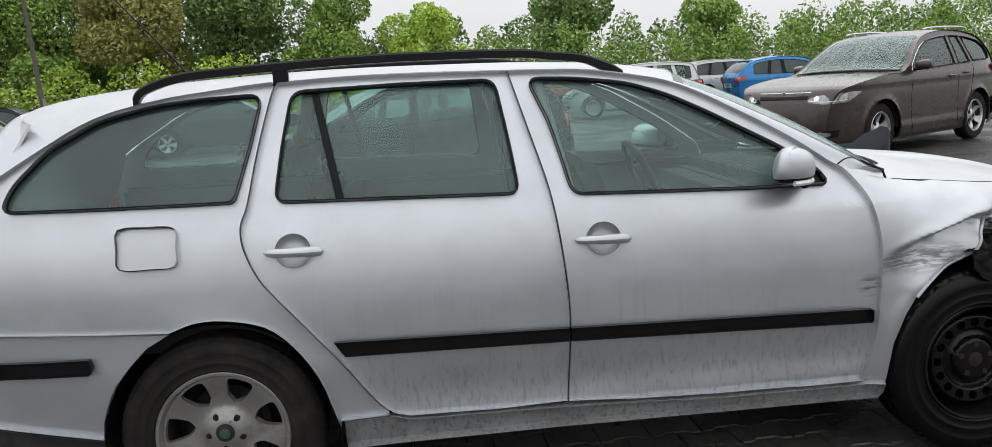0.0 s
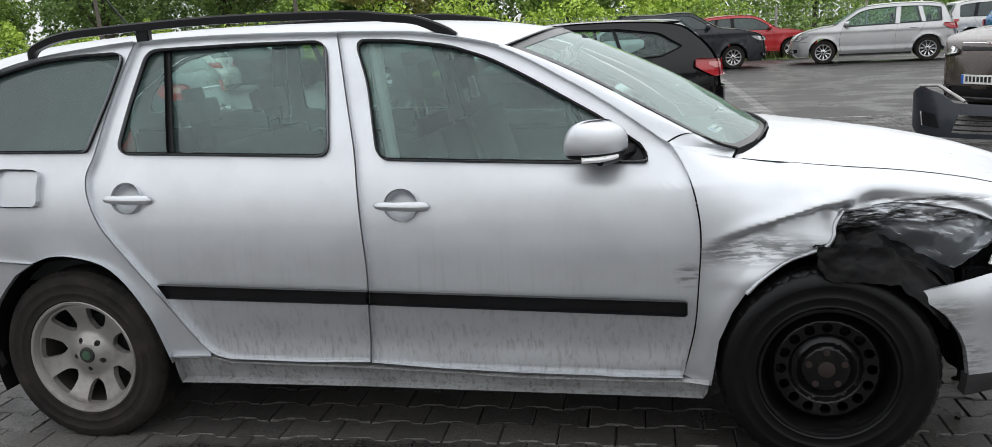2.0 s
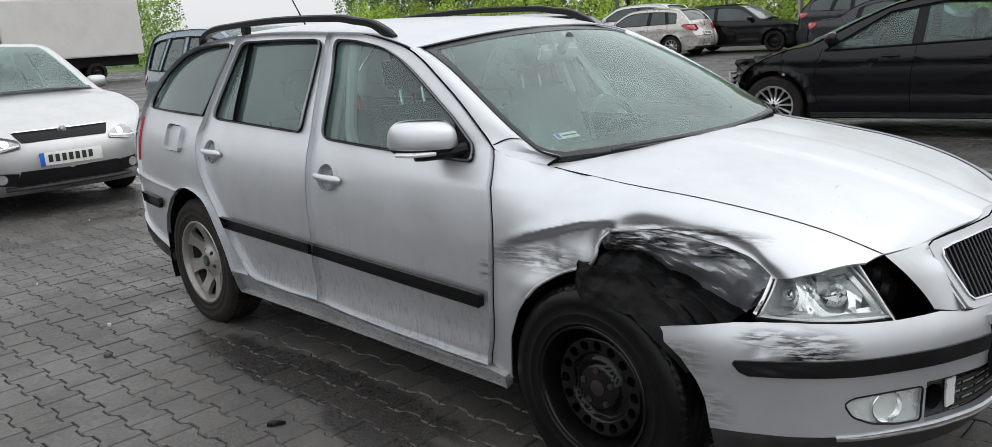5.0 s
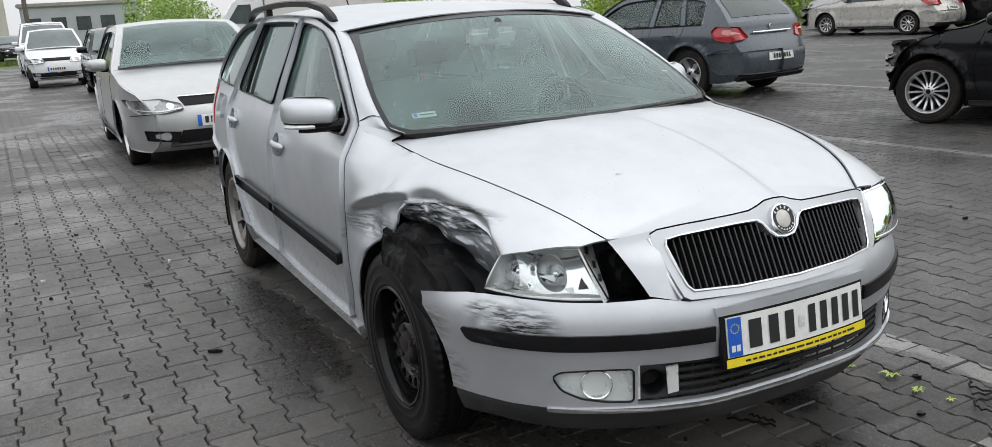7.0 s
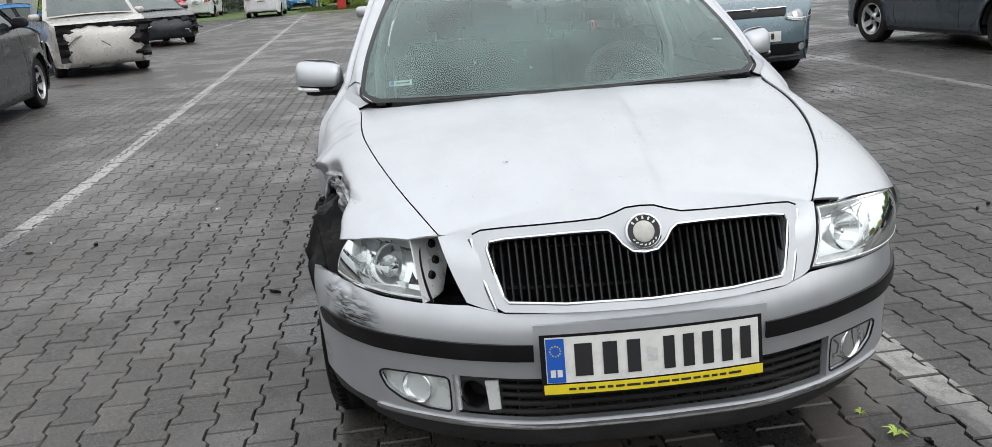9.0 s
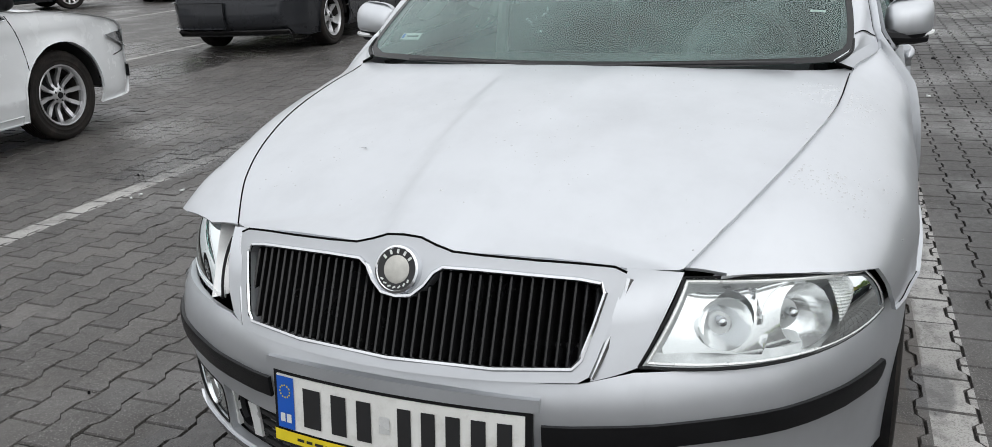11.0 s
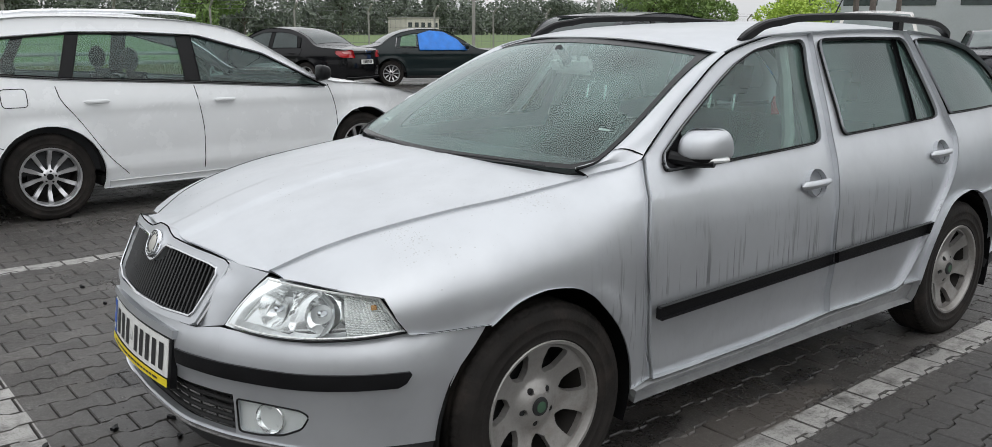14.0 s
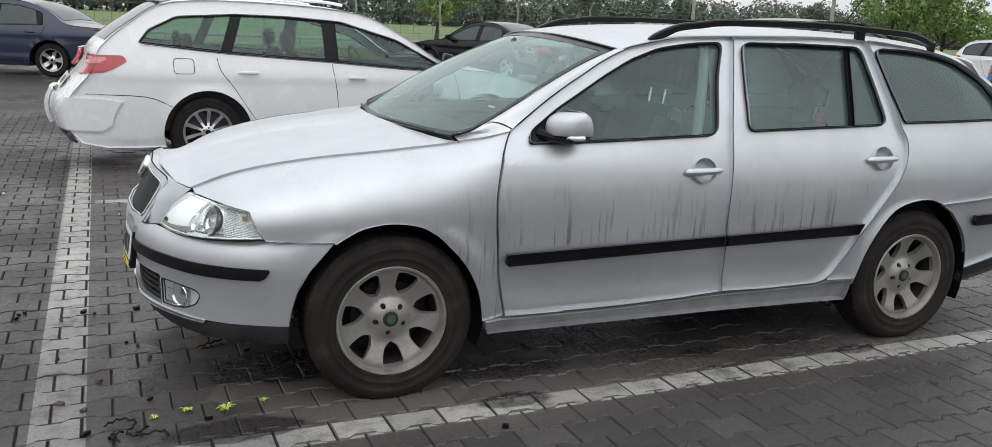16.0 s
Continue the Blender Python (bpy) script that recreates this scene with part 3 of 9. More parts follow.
def make_wheel(parent, at, side, radius=0.317, width=0.2, rim=0.205, style="seven", name="wheel", detail=True, wet=False):
    """One wheel under a car. side: +1 shows its face to +y, -1 to -y."""
    hub = new(name)
    hub.parent = parent
    hub.location = at
    hub.rotation_euler = (0, 0, 0 if side > 0 else math.pi)
    part("tyre", tyre_mesh(radius, width, rim), M_WETRUBBER if wet else M_RUBBER, hub, "black rubber tyre", sharp=50)
    w = width / 2
    steel = style == "steel"
    metal = M_STEELBLK if steel else (M_ALLOY if style == "seven" else M_ALLOYBRIGHT)
    face = w * 0.55
    barrel = lathe([(rim * 1.03, w * 0.93), (rim * 1.015, w * 0.97), (rim * 0.975, w * 0.95), (rim * 0.94, w * 0.80), (rim * 0.93, w * 0.66)], 64)
    part("rim", barrel, metal, hub)
    part("rim_barrel", lathe([(rim * 0.93, w * 0.66), (rim * 0.90, w * 0.3), (rim * 0.88, -w * 0.8), (rim * 0.3, -w * 0.85)], 48), M_STEELBLK if steel else M_BARREL, hub)
    if detail:
        def tread(u, v):
            a = 2 * math.pi * u
            s = 2 * v - 1
            groove = 1.0 if (u * 66 + 0.25 * abs(s)) % 1.0 < 0.72 else 0.0
            edge = max(0.0, min(1.0, (abs(s) - 0.50) / 0.04))
            ring = 0.0 if abs(abs(s) - 0.46) < 0.05 or abs(s) < 0.05 else 1.0
            lift = 0.0035 * ring * (1.0 if edge == 0 else groove)
            r = radius + 0.0015 + lift - 0.030 * max(0.0, abs(s) - 0.72) ** 1.2 / 0.28 ** 1.2
            return Vector((r * math.cos(a), w * 0.96 * s, r * math.sin(a)))
        part("tread", patch(tread, 264, 28), M_WETRUBBER if wet else M_RUBBER, hub, "worn block tread", sharp=40)

    def dish(x, y):
        r = math.hypot(x, y)
        t = r / rim
        if steel:
            d = hermite(t, [0, 0.2, 0.34, 0.40, 0.50, 0.56, 0.76, 0.82, 0.90, 0.97], [0.006, 0.008, 0.006, -0.016, -0.024, -0.002, 0.002, -0.012, -0.034, -0.038])
        else:
            d = hermite(t, [0, 0.16, 0.30, 0.42, 0.7, 0.9, 1.0], [0.012, 0.012, 0.0, -0.012, 0.004, 0.018, 0.014])
        return Vector((x, face + d, -y))

    outer = circle2(0, 0, rim * 0.955, 64)
    holes = []
    if style == "seven":
        for k in range(7):
            a = 2 * math.pi * (k + 0.5) / 7 + 0.3
            ca, sa = math.cos(a), math.sin(a)
            loc = [(0.50, -0.045), (0.58, -0.13), (0.80, -0.195), (0.875, -0.175), (0.895, -0.08), (0.90, 0), (0.895, 0.08), (0.875, 0.175), (0.80, 0.195), (0.58, 0.13), (0.50, 0.045), (0.475, 0)]
            loc = [(q.x, q.y) for q in smooth_curve(loc, 2, True)]
            holes.append([(rim * (u * ca - v * sa), rim * (u * sa + v * ca)) for u, v in loc])
        for k in range(5):
            a = 2 * math.pi * k / 5 + 0.2
            holes.append(circle2(0.28 * rim * math.cos(a), 0.28 * rim * math.sin(a), 0.052 * rim, 10))
    elif steel:
        for k in range(16):
            a = 2 * math.pi * k / 16
            holes.append(circle2(0.66 * rim * math.cos(a), 0.66 * rim * math.sin(a), 0.080 * rim, 14))
    else:
        n = {"ten": 10, "five": 5, "double": 14}.get(style, 8)
        for k in range(n):
            a = 2 * math.pi * (k + 0.5) / n + 0.1
            ca, sa = math.cos(a), math.sin(a)
            hw = math.pi / n
            fi, fm, fo_ = (0.30, 0.58, 0.76) if n < 7 else (0.50, 0.64, 0.76)
            ri = 0.30 if n < 7 else 0.27
            loc = [(ri, -ri * hw * fi), (0.6, -0.6 * hw * fm), (0.87, -0.87 * hw * fo_), (0.915, -0.5 * hw), (0.925, 0), (0.915, 0.5 * hw), (0.87, 0.87 * hw * fo_), (0.6, 0.6 * hw * fm), (ri, ri * hw * fi)]
            holes.append([(rim * (u * ca - v * sa), rim * (u * sa + v * ca)) for u, v in loc])
    disc = sheet(outer, dish, rim * (0.045 if steel else 0.09) if detail else rim * 0.2, holes, depth=0.022, lip=0.0025 if detail else 0.0)
    part("wheel_disc", disc, metal, hub, sharp=50)
    if not detail and not steel:
        part("hub_cap", lathe([(0.0, face + 0.020), (rim * 0.10, face + 0.019), (rim * 0.12, face + 0.010)], 16), M_BLACKPL, hub, "dark hub cap")
        for k in range(5):
            a = 2 * math.pi * k / 5
            part("wheel_bolt", lathe([(0.0, face + 0.012), (0.009, face + 0.010), (0.010, face - 0.01)], 6, (0.19 * rim * math.cos(a), 0, 0.19 * rim * math.sin(a))), M_UNDER, hub)
    part("brake_disc", lathe([(0.0, face - 0.06), (rim * 0.66, face - 0.06), (rim * 0.66, face - 0.08), (0.0, face - 0.08)], 32), M_UNDER, hub, "dark brake disc")
    if detail:
        if steel:
            part("hub_cap", lathe([(0.0, face + 0.010), (0.022, face + 0.010), (0.028, face + 0.006), (0.032, face - 0.006)], 24), M_RUST, hub, "bare rusty hub")
            for k in range(5):
                a = 2 * math.pi * k / 5 + 0.3
                part("wheel_bolt", lathe([(0.0, face + 0.013), (0.010, face + 0.012), (0.012, face - 0.006)], 8, (0.055 * math.cos(a), 0, 0.055 * math.sin(a))), M_RUST, hub)
        else:
            part("hub_cap", lathe([(0.0, face + 0.019), (0.020, face + 0.019), (0.028, face + 0.017), (0.030, face + 0.012)], 28), M_INK, hub, "dark hub cap")
            part("hub_badge", lathe([(0.0, face + 0.0205), (0.017, face + 0.0205), (0.018, face + 0.018)], 20), M_GREEN, hub, "green round badge")
            for k in range(5):
                a = 2 * math.pi * k / 5 + 0.2
                part("wheel_bolt", lathe([(0.0, face + 0.0), (0.009, face - 0.002), (0.010, face - 0.02)], 8, (0.28 * rim * math.cos(a), 0, -0.28 * rim * math.sin(a))), M_UNDER, hub)
    return hub

# ---- the damaged estate car ----
ZK = [0.18, 0.25, 0.30, 0.40, 0.55, 0.70, 0.78, 0.85, 0.91, 0.94, 0.97, 1.0, 1.10, 1.2, 1.3, 1.38, 1.42, 1.46]
YK = [0.80, 0.845, 0.862, 0.873, 0.8845, 0.8835, 0.8785, 0.868, 0.853, 0.843, 0.831, 0.818, 0.774, 0.724, 0.674, 0.634, 0.610, 0.57]
XK = [-3.65, -3.55, -3.4, -3.2, -2.9, -2.6, -2.2, -0.3, 0, 0.2, 0.35, 0.45, 0.55, 0.65]
TK = [0.72, 0.80, 0.87, 0.925, 0.968, 0.99, 1, 1, 1, 0.992, 0.972, 0.945, 0.90, 0.82]
EX = [-0.50, -0.40, -0.30, -0.25, -0.10, 0, 0.2, 0.4, 0.55, 0.68]
EY = [0.775, 0.745, 0.722, 0.715, 0.708, 0.700, 0.665, 0.612, 0.556, 0.485]
EZ = [1.030, 0.992, 0.964, 0.954, 0.937, 0.925, 0.902, 0.866, 0.823, 0.76]
ARCH_F = (0.005, 0.312, 0.375)
ARCH_R = (-2.575, 0.312, 0.375)


def side_y(x, z):
    y = hermite(z, ZK, YK) * hermite(x, XK, TK)
    # the cabin narrows towards the windscreen
    y -= hermite(x, [-1.10, -0.82, -0.62, -0.49, -0.35], [0.0, 0.016, 0.032, 0.046, 0.052]) * hermite(z, [0.90, 0.96, 1.02], [0.0, 0.5, 1.0])
    # doors flare out again towards the sill
    e = min(1.0, max(0.0, (x + 2.2) / 0.3)) * min(1.0, max(0.0, (-0.36 - x) / 0.15))
    y += e * e * (3 - 2 * e) * (0.007 * math.exp(-((z - 0.32) / 0.04) ** 2) - 0.005 * math.exp(-((z - 0.42) / 0.06) ** 2))
    for cx, cz, r in (ARCH_F, ARCH_R):
        d = math.hypot(x - cx, z - cz) - r
        if z > 0.2 and -0.1 < d < 0.12:
            y += (0.008 if cx > -1 else 0.002) * math.exp(-((d - 0.008) / 0.036) ** 2)
    return y


def fender_y(x, z):
    low = side_y(x, min(z, 0.66))
    ze, ye = hermite(x, EX, EZ), hermite(x, EX, EY)
    t = min(1.0, max(0.0, (z - 0.66) / (ze - 0.66)))
    p = hermite(x, [-0.4, 0, 0.45, 0.68], [3.2, 2.8, 2.5, 2.3])
    y = ye + (low - ye) * (1 - t ** p) ** 0.74
    w = min(1.0, max(0.0, (x + 0.47) / 0.40))
    w = w * w * (3 - 2 * w)
    k = min(1.0, max(0.0, (x + 0.47) / 0.17))
    w += (1 - w) * k * k * (3 - 2 * k) * t ** 5
    return side_y(x, z) * (1 - w) + y * w


def fender_v(x, z):
    """Height to panel coordinate: finer towards the bonnet line."""
    if z <= 0.66:
        return z
    t = min(1.0, (z - 0.66) / (hermite(x, EX, EZ) - 0.66))
    return 0.66 + 0.35 * math.asin(t) / (math.pi / 2)


def fender_z(x, v):
    if v <= 0.66:
        return v
    t = math.sin(min(1.0, (v - 0.66) / 0.35) * math.pi / 2)
    return 0.66 + t * (hermite(x, EX, EZ) - 0.66)


def on_left(f, out=0.0):
    return lambda x, z: Vector((x, f(x, z) + out, z))


def both(build, name, mat, parents, label=""):
    """Builds a panel on the left side and its mirror image on the right."""
    made = []
    for side, parent in ((1, parents[0]), (-1, parents[1])):
        bm = flipped(build())
        made.append(part(name, bm if side > 0 else mirrored(bm), mat, parent, label))
    return made


car = thing("estate_car", "silver estate car with a crushed front corner, parked on block paving", "car")
ROOFLINE = [(-0.490, 1.016), (-0.619, 1.110), (-0.725, 1.177), (-0.820, 1.231), (-0.921, 1.287), (-1.022, 1.332), (-1.125, 1.358), (-1.313, 1.390), (-1.451, 1.398), (-1.573, 1.403), (-2.047, 1.416), (-2.330, 1.411), (-2.532, 1.396), (-2.721, 1.375), (-2.917, 1.330), (-3.109, 1.229), (-3.269, 1.130), (-3.34, 1.06)]
DOORGAP = [(-1.573, 1.401), (-1.522, 1.195), (-1.485, 1.046), (-1.468, 0.940), (-1.452, 0.780), (-1.444, 0.634), (-1.452, 0.48), (-1.463, 0.331)]
REARGAP = [(-2.332, 1.409), (-2.354, 1.351), (-2.397, 1.194), (-2.431, 1.041), (-2.454, 0.979), (-2.453, 0.927), (-2.434, 0.868), (-2.404, 0.810), (-2.364, 0.758), (-2.288, 0.667), (-2.164, 0.511), (-2.082, 0.393), (-2.033, 0.349), (-1.977, 0.332)]
FRONTGAP = [(-0.478, 1.008), (-0.453, 0.975), (-0.423, 0.918), (-0.403, 0.845), (-0.392, 0.749), (-0.400, 0.596), (-0.413, 0.454), (-0.448, 0.303)]
FWIN = [(-1.405, 0.998), (-1.425, 1.10), (-1.455, 1.235), (-1.512, 1.376), (-1.347, 1.366), (-1.178, 1.341), (-1.047, 1.296), (-0.92, 1.232), (-0.797, 1.162), (-0.68, 1.096), (-0.566, 1.014), (-0.54, 0.966), (-0.80, 0.972), (-1.05, 0.983)]
RWIN = [(-2.286, 1.380), (-2.323, 1.215), (-2.352, 1.040), (-1.95, 1.026), (-1.572, 1.012), (-1.59, 1.19), (-1.615, 1.378), (-1.94, 1.383)]
QWIN = [(-2.378, 1.378), (-2.416, 1.227), (-2.459, 1.093), (-2.475, 1.048), (-2.85, 1.054), (-3.205, 1.062), (-3.169, 1.14), (-3.061, 1.245), (-2.899, 1.327), (-2.735, 1.362), (-2.575, 1.375)]


def v2(ps):
    return [(p[0], p[1]) for p in ps]


def curve2(ps, n=4):
    return v2(smooth_curve([(p[0], p[1], 0) for p in ps], n))


def shrunk(loop, d):
    """The loop moved inward by d, for seals and panes."""
    out = []
    n = len(loop)
    area = sum(loop[i][0] * loop[(i + 1) % n][1] - loop[(i + 1) % n][0] * loop[i][1] for i in range(n))
    s = 1 if area > 0 else -1
    for i in range(n):
        a, b, c = Vector(loop[i - 1]), Vector(loop[i]), Vector(loop[(i + 1) % n])
        d1, d2 = (b - a).normalized(), (c - b).normalized()
        n1, n2 = Vector((-d1.y, d1.x)) * s, Vector((-d2.y, d2.x)) * s
        m = (n1 + n2)
        m = m / max(0.5, m.length_squared / 2)
        out.append((b.x + m.x * d, b.y + m.y * d))
    return out


def round_loop(ps, n=3):
    return v2(smooth_curve([(p[0], p[1], 0) for p in ps], n, True))


def line_between(curve, x0, x1):
    def at_x(x):
        for a, b in zip(curve, curve[1:]):
            if min(a[0], b[0]) <= x <= max(a[0], b[0]) and a[0] != b[0]:
                return [(x, a[1] + (b[1] - a[1]) * (x - a[0]) / (b[0] - a[0]))]
        return []
    lo, hi = min(x0, x1), max(x0, x1)
    inner = [p for p in curve if lo + 0.004 <= p[0] <= hi - 0.004]
    first, last = (hi, lo) if curve[0][0] > curve[-1][0] else (lo, hi)
    return at_x(first) + inner + at_x(last)


roof_c = curve2(ROOFLINE)
gap_c = curve2(DOORGAP)
rgap_c = curve2(REARGAP)
fgap_c = curve2(FRONTGAP)
G = 0.0025


def nudged(ps, dx, dz=0.0):
    return [(p[0] + dx, p[1] + dz) for p in ps]


# front door: gap edge up, roof line forward, front edge down, bottom back
fd_top = nudged(line_between(roof_c, -1.5705, -0.50), 0, -0.004)
fdoor = nudged(gap_c[::-1], G)[:-1] + fd_top[::-1] + nudged(fgap_c, -G) + [(-0.70, 0.306), (-0.961, 0.309), (-1.2, 0.317)]
rd_top = nudged(line_between(roof_c, -2.3275, -1.5755), 0, -0.004)
rdoor = nudged(rgap_c[::-1], G)[:-1] + rd_top[::-1] + nudged(gap_c, -G)[1:] + [(-1.7, 0.328)]
HANDLES = [(-1.320, 0.8575), (-2.2985, 0.8935)]


def scoop(c):
    return [(c[0] + 0.056 * math.cos(a * math.pi / 12), c[1] + 0.050 * math.sin(a * math.pi / 12)) for a in range(24)]


fwin, rwin, qwin = (round_poly(w, 0.045) for w in (FWIN, RWIN, QWIN))
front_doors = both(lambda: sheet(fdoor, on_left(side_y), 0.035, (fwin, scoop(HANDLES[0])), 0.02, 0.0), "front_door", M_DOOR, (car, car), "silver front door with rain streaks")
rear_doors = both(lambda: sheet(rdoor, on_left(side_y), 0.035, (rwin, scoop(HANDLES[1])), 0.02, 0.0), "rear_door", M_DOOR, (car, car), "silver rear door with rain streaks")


def seal_and_pane(loop, owners, extra=0.0065):
    outer_l, inner = round_poly(shrunk(loop, -0.002), 0.046), round_poly(shrunk(loop, extra), 0.035)
    both(lambda: sheet(outer_l, on_left(side_y, 0.0008), 0.05, (inner,), 0.010, 0.0), "window_seal", M_SEAL, owners, "black rubber window seal")
    panes = both(lambda: sheet(round_poly(shrunk(loop, extra - 0.004), 0.035), on_left(side_y, -0.008), 0.09, (), 0.004, 0.0), "window_pane", M_GLASS, owners, "greenish rain-wet side window")
    for p in panes:
        p.visible_shadow = False


seal_and_pane(FWIN, front_doors)
seal_and_pane(RWIN, rear_doors)
both(lambda: sheet([(-2.222, 1.374), (-2.198, 1.374), (-2.132, 1.036), (-2.158, 1.036)], on_left(side_y, -0.002), 0.08, (), 0.012, 0.002), "window_bar", M_SEAL, rear_doors, "black upright window bar")
both(lambda: sheet([(-0.665, 1.082), (-0.548, 0.99), (-0.552, 0.968), (-0.668, 0.968)], on_left(side_y, 0.0), 0.06, (), 0.012, 0.002), "mirror_base", M_BLACKPL, front_doors, "black corner piece under the mirror")

# mouldings, handles
both(lambda: sheet([(-1.446, 0.541), (-0.440, 0.512), (-0.433, 0.518), (-0.433, 0.552), (-0.440, 0.557), (-1.444, 0.584)], on_left(side_y, 0.013), 0.06, (), 0.02, 0.005), "side_moulding", M_BLACKPL, front_doors, "black rubbing strip")
both(lambda: sheet([(-2.165, 0.556), (-1.450, 0.541), (-1.448, 0.584), (-2.196, 0.604)], on_left(side_y, 0.013), 0.06, (), 0.02, 0.005), "side_moulding", M_BLACKPL, rear_doors, "black rubbing strip")
for owner, (hx, hz) in ((front_doors, HANDLES[0]), (rear_doors, HANDLES[1])):
    def bowl(u, v, hx=hx, hz=hz):
        a, r = u * 2 * math.pi, v
        x, z = hx + 0.058 * r * math.cos(a), hz + 0.052 * r * math.sin(a)
        return Vector((x, side_y(x, z) - 0.024 * (1 - r ** 4) - 0.003, z))
    both(lambda: patch(bowl, 24, 6), "handle_recess", M_SILVER, owner)

    def grip(u, v, hx=hx, hz=hz):
        a = v * 2 * math.pi
        s = (u - 0.5) * 2
        k = (1 - abs(s) ** 6) ** 0.35
        x = hx + 0.094 * s
        z = hz + (0.0155 + 0.002 * s) * k * math.sin(a)
        return Vector((x, side_y(x, hz) + 0.022 - 0.010 * s * s + 0.013 * k * math.cos(a), z - 0.003 * s))
    both(lambda: patch(grip, 18, 12), "door_handle", M_SILVER, owner, "silver pull handle")

# outline of the headlamps
def lamp_corner(u, v):
    """Lens of the left headlamp: u from the inner to the outer end, v up."""
    bi, bo = Vector((0.792, 0.437, 0.622)), Vector((0.452, 0.822, 0.637))
    ti, to = Vector((0.684, 0.492, 0.752)), Vector((0.505, 0.780, 0.732))
    p = (bi + (bo - bi) * u) * (1 - v) + (ti + (to - ti) * u) * v
    bulge = 4 * u * (1 - u)
    p += Vector((0.62, 0.62, 0.0)) * 0.085 * bulge * (1 - 0.25 * v)
    p += Vector((0.3, 0.3, -0.6)) * 0.012 * bulge * (1 - v)
    p += Vector((-0.3, -0.3, 0.5)) * 0.024 * bulge * v * v
    return p + Vector((0.5, 0.5, 0.5)) * 0.018 * 4 * v * (1 - v)


# fender, intact side; the torn one further down
arch_f = [(0.219, 0.622), (0.175, 0.650), (0.122, 0.676), (0.025, 0.691), (-0.077, 0.680), (-0.135, 0.655), (-0.186, 0.617), (-0.276, 0.519), (-0.336, 0.405), (-0.360, 0.284)]
fen_top = [(-0.47, 1.008), (-0.43, 0.998), (-0.38, 0.984), (-0.33, 0.971), (-0.29, 0.962), (-0.25, 0.954)] + [(x, hermite(x, EX, EZ)) for x in (-0.12, 0.0, 0.1, 0.2, 0.3, 0.4, 0.475, 0.55, 0.615, 0.675)]
hl_edge = [(0.668, 0.757)] + [(lamp_corner(k / 8, 1).x + 0.001, lamp_corner(k / 8, 1).z - 0.001) for k in range(1, 8)] + [(0.503, 0.732), (0.496, 0.712), (0.480, 0.675), (0.453, 0.636)]
fender = nudged(fgap_c[::-1], G) + fen_top[1:] + hl_edge + [(0.38, 0.631), (0.31, 0.629), (0.222, 0.628)] + v2(smooth_curve([(*p, 0) for p in arch_f], 3))
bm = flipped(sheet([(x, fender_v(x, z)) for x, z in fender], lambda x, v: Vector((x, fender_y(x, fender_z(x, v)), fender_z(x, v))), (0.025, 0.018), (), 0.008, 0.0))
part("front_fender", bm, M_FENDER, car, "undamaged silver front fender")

# dark joint where the bumper meets the sound fender
part("bumper_joint", tube(smooth_curve([(x, fender_y(x, z) + 0.0005, z) for x, z in ((0.43, 0.632), (0.38, 0.630), (0.31, 0.628), (0.225, 0.627))], 4), 0.0022, 6), M_GAP, car, "dark joint between bumper and fender")

# sills
sill = [(-2.19, 0.240), (-2.0, 0.244), (-1.502, 0.246), (-0.385, 0.236), (-0.372, 0.262), (-0.368, 0.288), (-0.442, 0.296), (-0.961, 0.300), (-1.465, 0.318), (-1.977, 0.325), (-2.03, 0.338), (-2.19, 0.335)]
part("sill", flipped(sheet(sill, on_left(side_y, -0.009), 0.05, (), 0.03, 0.0)), M_SILL, car, "dull silver sill with road dirt")
part("sill", mirrored(flipped(sheet(sill, on_left(side_y, -0.009), 0.05, (), 0.03, 0.0))), M_SILL, car, "silver sill with black road dirt")

# rear quarters with the third side window
arch_r = [(-2.699, 0.672), (-2.614, 0.698), (-2.523, 0.698), (-2.407, 0.669), (-2.327, 0.603), (-2.255, 0.495), (-2.218, 0.377), (-2.193, 0.28)]
q_roof = line_between(roof_c, -3.345, -2.345)
quarter = nudged(rgap_c, -G)[::-1][5:-1] + q_roof + [(-3.37, 0.98), (-3.36, 0.86), (-3.345, 0.76), (-3.335, 0.700)] + curve2(arch_r, 3)[:-1] + [(-2.2, 0.338), (-2.045, 0.341)]
fuel = round_loop([(-2.833, 0.99), (-2.838, 0.93), (-2.832, 0.873), (-2.74, 0.868), (-2.662, 0.873), (-2.656, 0.93), (-2.660, 0.985), (-2.74, 0.993)], 3)
quarters = []
for side in (1, -1):
    bm = flipped(sheet(quarter, on_left(side_y), 0.022, (qwin,) if side > 0 else (qwin, fuel), 0.02, 0.0))
    quarters.append(part("rear_quarter", bm if side > 0 else mirrored(bm), M_SILVER, car, "silver rear quarter"))
seal_and_pane(QWIN, quarters)
part("fuel_flap", mirrored(flipped(sheet(shrunk(fuel, 0.003), on_left(side_y, 0.0005), 0.03, (), 0.01, 0.0))), M_SILVER, quarters[1], "square silver fuel flap")
rb = [(-2.699, 0.668), (-3.0, 0.683), (-3.33, 0.696), (-3.55, 0.70), (-3.58, 0.60), (-3.55, 0.44), (-3.412, 0.413), (-2.945, 0.337), (-2.938, 0.39), (-2.917, 0.448), (-2.88, 0.515), (-2.832, 0.571), (-2.77, 0.63)]
both(lambda: sheet(rb, on_left(side_y), 0.025, (), 0.02, 0.0), "rear_bumper_side", M_SILVER, (car, car), "silver rear bumper corner")
